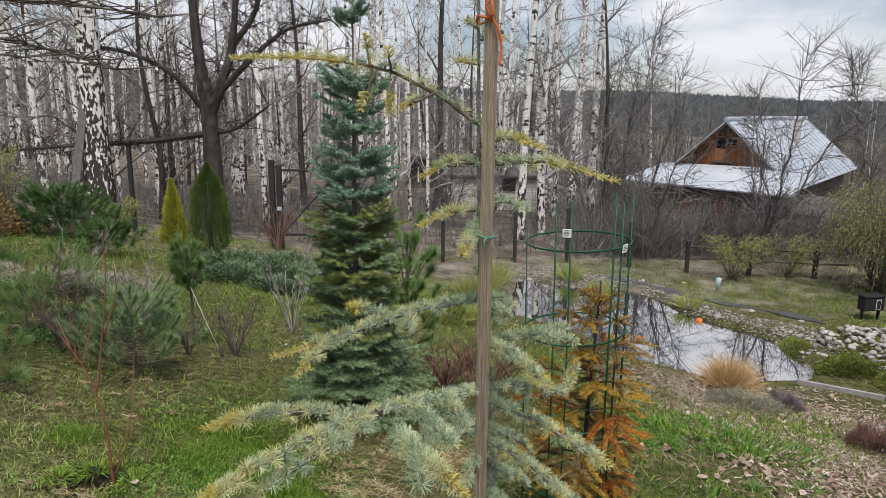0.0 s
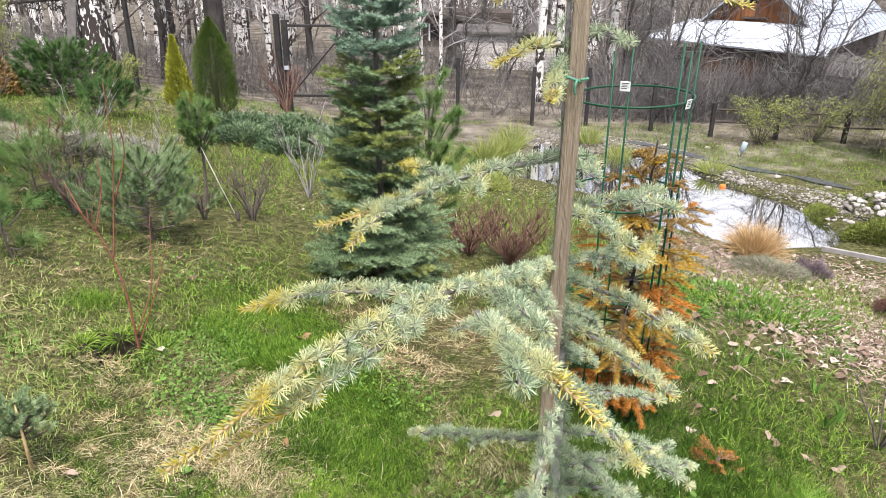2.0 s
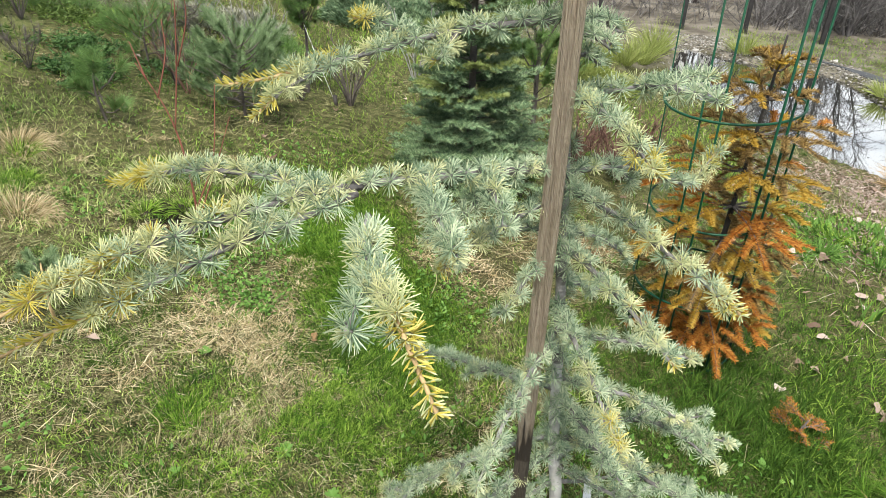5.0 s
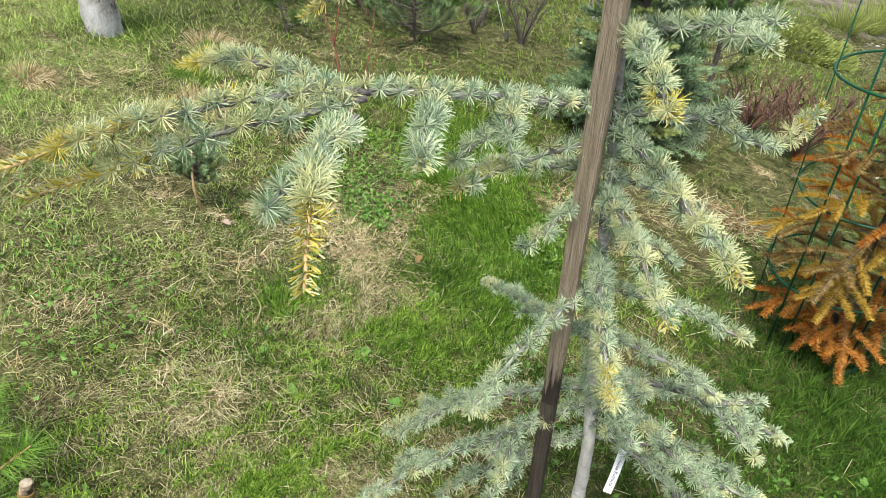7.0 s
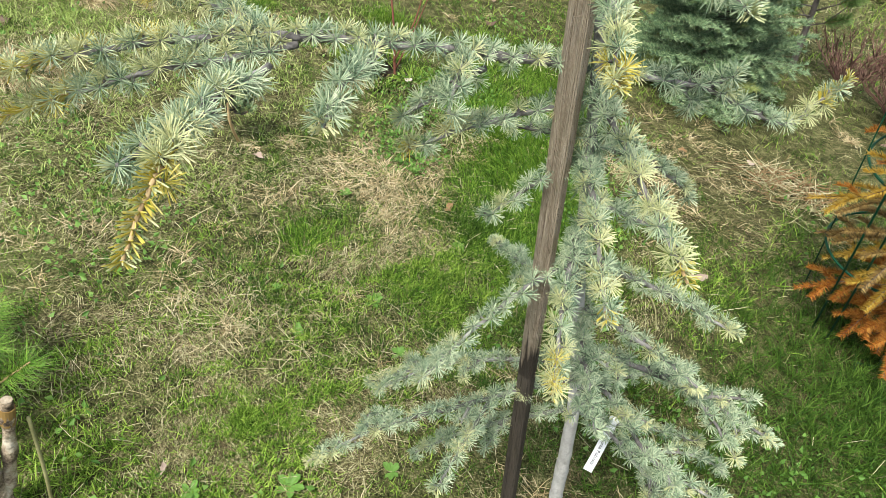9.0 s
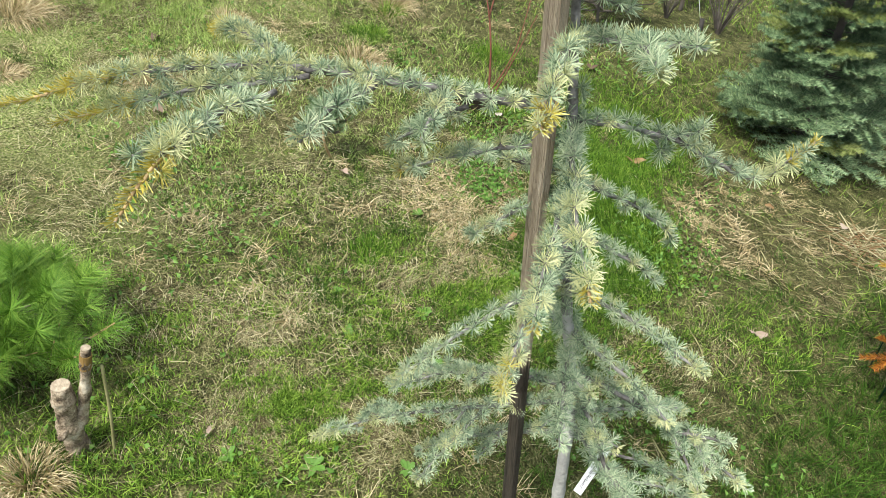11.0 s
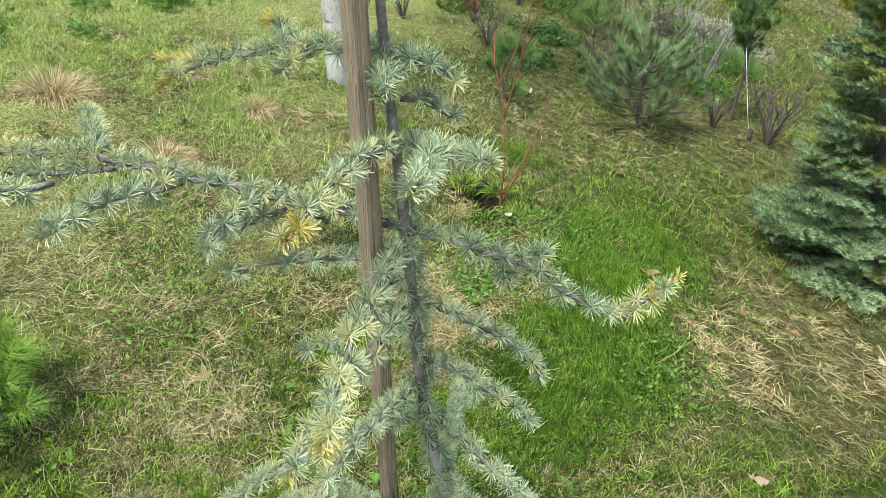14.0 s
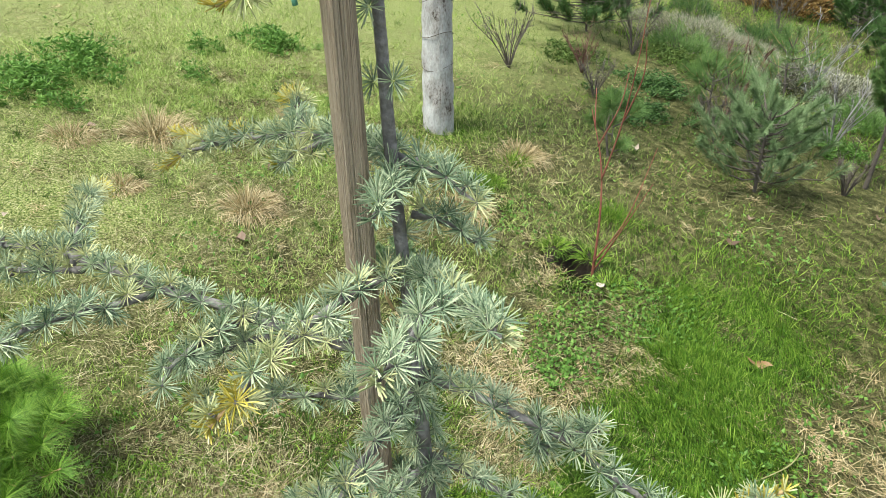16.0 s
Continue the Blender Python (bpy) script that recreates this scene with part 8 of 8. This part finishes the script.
def cottage():
    """A log cottage with a bright tin roof, a boarded gable and a skirt roof below it."""
    origin = Vector((8.7, 23.5, 1.30))
    u = Vector((0.60, 0.80, 0)).normalized()
    v = Vector((u.y, -u.x, 0))
    m = Matrix(((u.x, v.x, 0, origin.x), (u.y, v.y, 0, origin.y), (0, 0, 1, origin.z), (0, 0, 0, 1)))
    ob = thing("cottage", (0, 0, 0), "old log cottage with a bright tin roof and orange boarded gable", "house")
    ob.matrix_basis = m
    LEN, DROP, HALF = 11.5, 2.15, 2.35
    GW, GD = 1.72, 1.55
    floor_z = -6.6

    def slab(name, pts, mt, thick, parent, label=""):
        a = [Vector(p) for p in pts]
        nrm = (a[1] - a[0]).cross(a[-1] - a[0]).normalized() * thick
        vv = [tuple(p) for p in a] + [tuple(p - nrm) for p in a]
        n = len(a)
        g = Geo().add(vv, [(i, (i + 1) % n, n + (i + 1) % n, n + i) for i in range(n)])
        g.f += [np.array([list(range(n))]), np.array([list(range(2 * n - 1, n - 1, -1))])]
        g.m += [np.array([0]), np.array([0])]
        return part(name, g, mt, parent, label)

    rf = slab("roof", [(-0.25, 0, 0), (LEN, 0, 0), (LEN, HALF, -DROP), (-0.25, HALF, -DROP)], TIN, 0.06, ob, "bright grey tin roof")
    slab("roof", [(LEN, 0, 0), (-0.25, 0, 0), (-0.25, -HALF, -DROP), (LEN, -HALF, -DROP)], TIN, 0.06, ob, "bright grey tin roof")
    seams = np.arange(0.6, LEN, 0.75)
    for s in seams:
        a, b = Vector((s, 0.05, -0.05 * DROP / HALF + 0.03)), Vector((s, HALF, -DROP + 0.03))
        part("seam", add_tube(Geo(), [a, b], 0.013, 5), TIN, rf)
    part("ridge_cap", add_tube(Geo(), [(-0.28, 0, 0.03), (LEN, 0, 0.03)], 0.08, 7), TIN, ob)
    slab("skirt_roof", [(-0.02, -HALF + 0.3, -1.55), (-0.02, HALF, -1.55), (-1.9, HALF + 0.3, -2.22), (-1.9, -HALF - 0.5, -2.05)][::-1], TIN, 0.05, ob, "low tin skirt roof below the gable")
    for k in range(22):
        y0 = -GW + 2 * GW * k / 22
        y1 = y0 + 2 * GW / 22 - 0.012
        top = lambda y: -abs(y) * DROP / HALF - 0.03
        mid = (y0 + y1) / 2
        bot = -GD
        if top(y0) < bot + 0.05 and top(y1) < bot + 0.05:
            continue
        hole = -0.36 < mid < 0.36
        segs = ((bot, -1.36), (-0.62, None)) if hole else ((bot, None),)
        for lo, hi in segs:
            h0, h1 = (top(y0), top(y1)) if hi is None else (hi, hi)
            if max(h0, h1) <= lo:
                continue
            pts = [(0.02, y0, lo), (0.02, y1, lo), (0.02, y1, max(h1, lo)), (0.02, y0, max(h0, lo))]
            vv = pts + [(0.05, *p[1:]) for p in pts]
            g = Geo().add(vv, [(0, 3, 2, 1), (4, 5, 6, 7), (0, 1, 5, 4), (1, 2, 6, 5), (2, 3, 7, 6), (3, 0, 4, 7)])
            part("plank", g, PLANK, ob)
    # near-black panel paints the shade inside the open hatch
    part("hatch_back", box(Geo(), (0.25, -0.5, -1.5), (0.30, 0.5, -0.5)), GLASS_AND_SHADE, ob, "dark panel for the shade inside the open hatch")
    for y0, y1, z0, z1 in ((-0.36, -0.03, -1.36, -0.95), (0.03, 0.36, -1.36, -0.82)):
        part("shutter", box(Geo(), (-0.02, y0, z0), (0.02, y1, z1), 0, None, 0.01), PLANK, ob, "brown plywood shutter")
    part("hatch_frame", box(box(Geo(), (-0.03, -0.42, -1.42), (0.03, 0.42, -1.36)), (-0.03, -0.03, -1.36), (0.03, 0.03, -0.62)), LOG, ob)
    for s in (-1, 1):
        part("bargeboard", add_tube(Geo(), [(-0.2, 0, -0.08), (-0.2, s * HALF, -DROP - 0.08)], 0.06, 5), LOG, ob)
    part("wall", box(Geo(), (0.12, -HALF + 0.5, floor_z), (LEN - 0.3, HALF - 0.5, -DROP + 0.35)), LOG, ob, "weathered dark log wall")
    for k, x in enumerate((-1.7,)):
        part("porch_wall", box(Geo(), (x, -HALF + 0.1, floor_z), (x + 0.12, HALF - 0.1, -2.24)), LOG, ob, "weathered board porch wall")
    for k, y in enumerate((-1.7, -0.6, 0.5, 1.6)):
        w = part("window", box(Geo(), (-1.77, y - 0.30, -DROP - 1.35), (-1.71, y + 0.30, -DROP - 0.35), 0, None, 0.01), DARK_PLANK if k in (1, 2) else GLASS_AND_SHADE, ob, "boarded brown panel" if k in (1, 2) else "dark window")
        for s in (y - 0.5, y + 0.42):
            part("frame", box(Geo(), (-1.80, s, -DROP - 1.42), (-1.76, s + 0.08, -DROP - 0.2)), LOG, w)
    for k, (x, h) in enumerate(((5.0, 0.9),)):
        part("chimney", box(Geo(), (x, 0.9, -1.2), (x + 0.24, 1.15, h - 0.85), 0, None, 0.02), MORTAR, ob, "grey plastered chimney")
    slab("lean_to_roof", [(2.2, HALF - 0.1, -DROP - 0.35), (2.2, HALF + 4.2, -DROP - 0.75), (-0.6, HALF + 4.2, -DROP - 1.0), (-0.6, HALF - 0.1, -DROP - 0.65)], SLATE, 0.08, ob, "rusty brown lean-to roof")
    part("lean_to_wall", box(Geo(), (-0.3, HALF + 0.1, floor_z), (2.0, HALF + 4.0, -DROP - 1.05)), LOG, ob)


cottage()


def brick_shed():
    """A small pale brick outbuilding behind the birches."""
    at = (0.75, 21.0, -2.6)
    ob = thing("brick_shed", at, "pale brick outbuilding with a dark roof among the birches", "shed")
    part("wall", box(Geo(), (-1.35, 0, 0), (1.65, 2.4, 2.15), 0, None, 0.01), MORTAR, ob, "mortar of the pale brick wall")
    me = box(Geo(), (0, -0.012, 0), (0.235, 0.03, 0.066), 0, None, 0.004).mesh("brick", [BRICK])
    for row in range(26):
        for col in range(12):
            if row < 1:
                continue
            b = new("brick", me)
            b.parent = ob
            b.location = (-1.33 + col * 0.247 + (0.12 if row % 2 else 0.0), 0.0, 0.02 + row * 0.08)
    g = Geo()
    box(g, (-1.5, -0.15, 2.15), (1.8, 2.6, 2.24), 0, None, 0.02)
    part("roof", g, SLATE, ob, "dark felt roof")
    # near-black slab on the wall face draws the opening's shade
    part("opening", box(Geo(), (0.35, -0.06, 1.75), (0.75, -0.02, 2.1), 0, None, 0.005), GLASS_AND_SHADE, ob, "dark panel for the shade of an opening under the eaves")


brick_shed()


def old_hut():
    at = (-2.2, 26.5, -1.9)
    ob = thing("old_hut", at, "grey weathered hut with a dark sloping roof in the wood", "shed")
    part("wall", box(Geo(), (0, 0, 0), (3.4, 2.5, 1.7), 0, None, 0.01), LOG, ob)
    vv = [(-0.3, -0.4, 1.85), (3.7, -0.4, 1.25), (3.7, 2.9, 1.25), (-0.3, 2.9, 1.85)]
    g = Geo().add(vv + [(a, b, c - 0.1) for a, b, c in vv], [(0, 1, 2, 3), (7, 6, 5, 4), (0, 4, 5, 1), (1, 5, 6, 2), (2, 6, 7, 3), (3, 7, 4, 0)])
    part("roof", g, SLATE, ob, "dark sloping roof")
    w = part("window", box(Geo(), (0.35, -0.03, 0.75), (0.7, 0.0, 1.25)), GLASS_AND_SHADE, ob)
    for x in (0.29, 0.70):
        part("frame", box(Geo(), (x, -0.05, 0.70), (x + 0.06, -0.02, 1.3)), LABEL_WHITE, w)


old_hut()


def pond_box():
    """A black plastic housing on two short legs by the pond."""
    ob = thing("pond_box", on_land(5.98, 9.9), "black plastic garden power housing on short legs", "equipment box")
    m = pose(0, 0, 0.15, 0, 0, 12) @ Matrix.Scale(0.72, 4)
    part("body", box(Geo(), (-0.23, -0.11, 0), (0.23, 0.11, 0.28), 0, m, 0.02), BLACK_PLASTIC, ob)
    part("lid", box(Geo(), (-0.245, -0.125, 0.28), (0.245, 0.125, 0.325), 0, m, 0.015), BLACK_PLASTIC, ob)
    fr = part("panel_frame", box(Geo(), (0.02, -0.118, 0.03), (0.13, -0.112, 0.24), 0, m, 0.002), LABEL_WHITE, ob, "white outlined panel")
    part("panel", box(Geo(), (0.03, -0.122, 0.04), (0.12, -0.1185, 0.23), 0, m, 0.001), BLACK_PLASTIC, fr)
    for x in (-0.2, 0.18):
        part("leg", box(Geo(), (x, -0.03, -0.25), (x + 0.03, 0.03, 0.0), 0, m, 0.004), BLACK_PLASTIC, ob)


pond_box()


def bottle():
    ob = thing("plastic_bottle", on_land(4.26, 11.36), "clear plastic bottle upended on a stick by the pond", "bottle")
    m = pose(0, 0, 0, 4, 9, 0)
    line = [tuple(m @ Vector((0, 0, z))) for z in (0.05, 0.08, 0.11, 0.24, 0.25)]
    part("body", add_tube(Geo(), line, [0.014, 0.022, 0.042, 0.043, 0.034], 14), BOTTLE_CLEAR, ob, "", True)
    part("stick", add_tube(Geo(), [(0, 0, -0.05), tuple(m @ Vector((0, 0, 0.07)))], 0.008, 6), BROWN_WOOD, ob)


bottle()


def pond_float():
    ob = thing("pond_float", (3.50, 9.85, POND_Z), "small orange float on the water", "float")
    part("disc", add_tube(Geo(), [(0, 0, -0.02), (0, 0, 0.0), (0, 0, 0.03), (0, 0, 0.042)], [0.03, 0.045, 0.04, 0.015], 12), ORANGE_FLOAT, ob, "", True)


pond_float()


def spring_bush(name, at, height, width, count, label, seed, hang):
    """A bush in first leaf: thin arching twigs strung with small leaves."""
    r = np.random.default_rng(seed)
    ob = thing(name, at, label, "bush")
    wood = Geo()
    P0, P1, L0, LD = [], [], [], []
    for k in range(count):
        a = r.uniform(0, 6.28)
        q = math.sqrt(r.random())
        top = np.array([math.cos(a) * q * width * 0.4, math.sin(a) * q * width * 0.4, height * r.uniform(0.45, 1.0)])
        root = top * (0.18, 0.18, 0)
        end = top + np.array([math.cos(a) * width * 0.16, math.sin(a) * width * 0.16, -hang * height * r.uniform(0.1, 0.6) + (1 - hang) * 0.15])
        line = [root, root * 0.5 + top * 0.5 + r.normal(0, 0.04, 3), top, (top + end) / 2 + np.array([0, 0, 0.03]), end]
        for i in range(4):
            P0.append(line[i]), P1.append(line[i + 1])
            for _ in range(9 if i > 0 else 3):
                p = line[i] + (line[i + 1] - line[i]) * r.random() + r.normal(0, 0.03, 3)
                L0.append(p), LD.append(unit(line[i + 1] - line[i]) * 0.6 + r.normal(0, 0.5, 3) + np.array([0, 0, -0.3 * hang]))
    wood.add(*sticks(P0, P1, 0.006, 0.003, 3))
    part("branching", wood, BROWN_WOOD, ob)
    L0 = np.array(L0)
    part("leaves", Geo().add(*leaves(L0, np.array(LD), r.uniform(0.03, 0.07, len(L0)), 0.014)), WILLOW, ob)


spring_bush("willow_bush", on_land(7.15, 11.5), 1.95, 2.2, 480, "weeping willow bush in yellow-green first leaf", 1, 0.8)
spring_bush("spring_shrub", on_land(4.9, 12.3), 0.75, 1.2, 55, "small shrub in yellow-green first leaf", 2, 0.2)
spring_bush("spring_shrub", on_land(5.9, 12.5), 0.7, 1.3, 55, "small shrub in yellow-green first leaf", 3, 0.2)
spring_bush("spring_shrub", on_land(-5.7, 10.9), 0.6, 0.7, 60, "small shrub in yellow-green first leaf", 4, 0.3)
spring_bush("spring_shrub", on_land(-7.6, 10.9), 1.3, 0.8, 60, "small shrub in yellow-green first leaf", 5, 0.2)
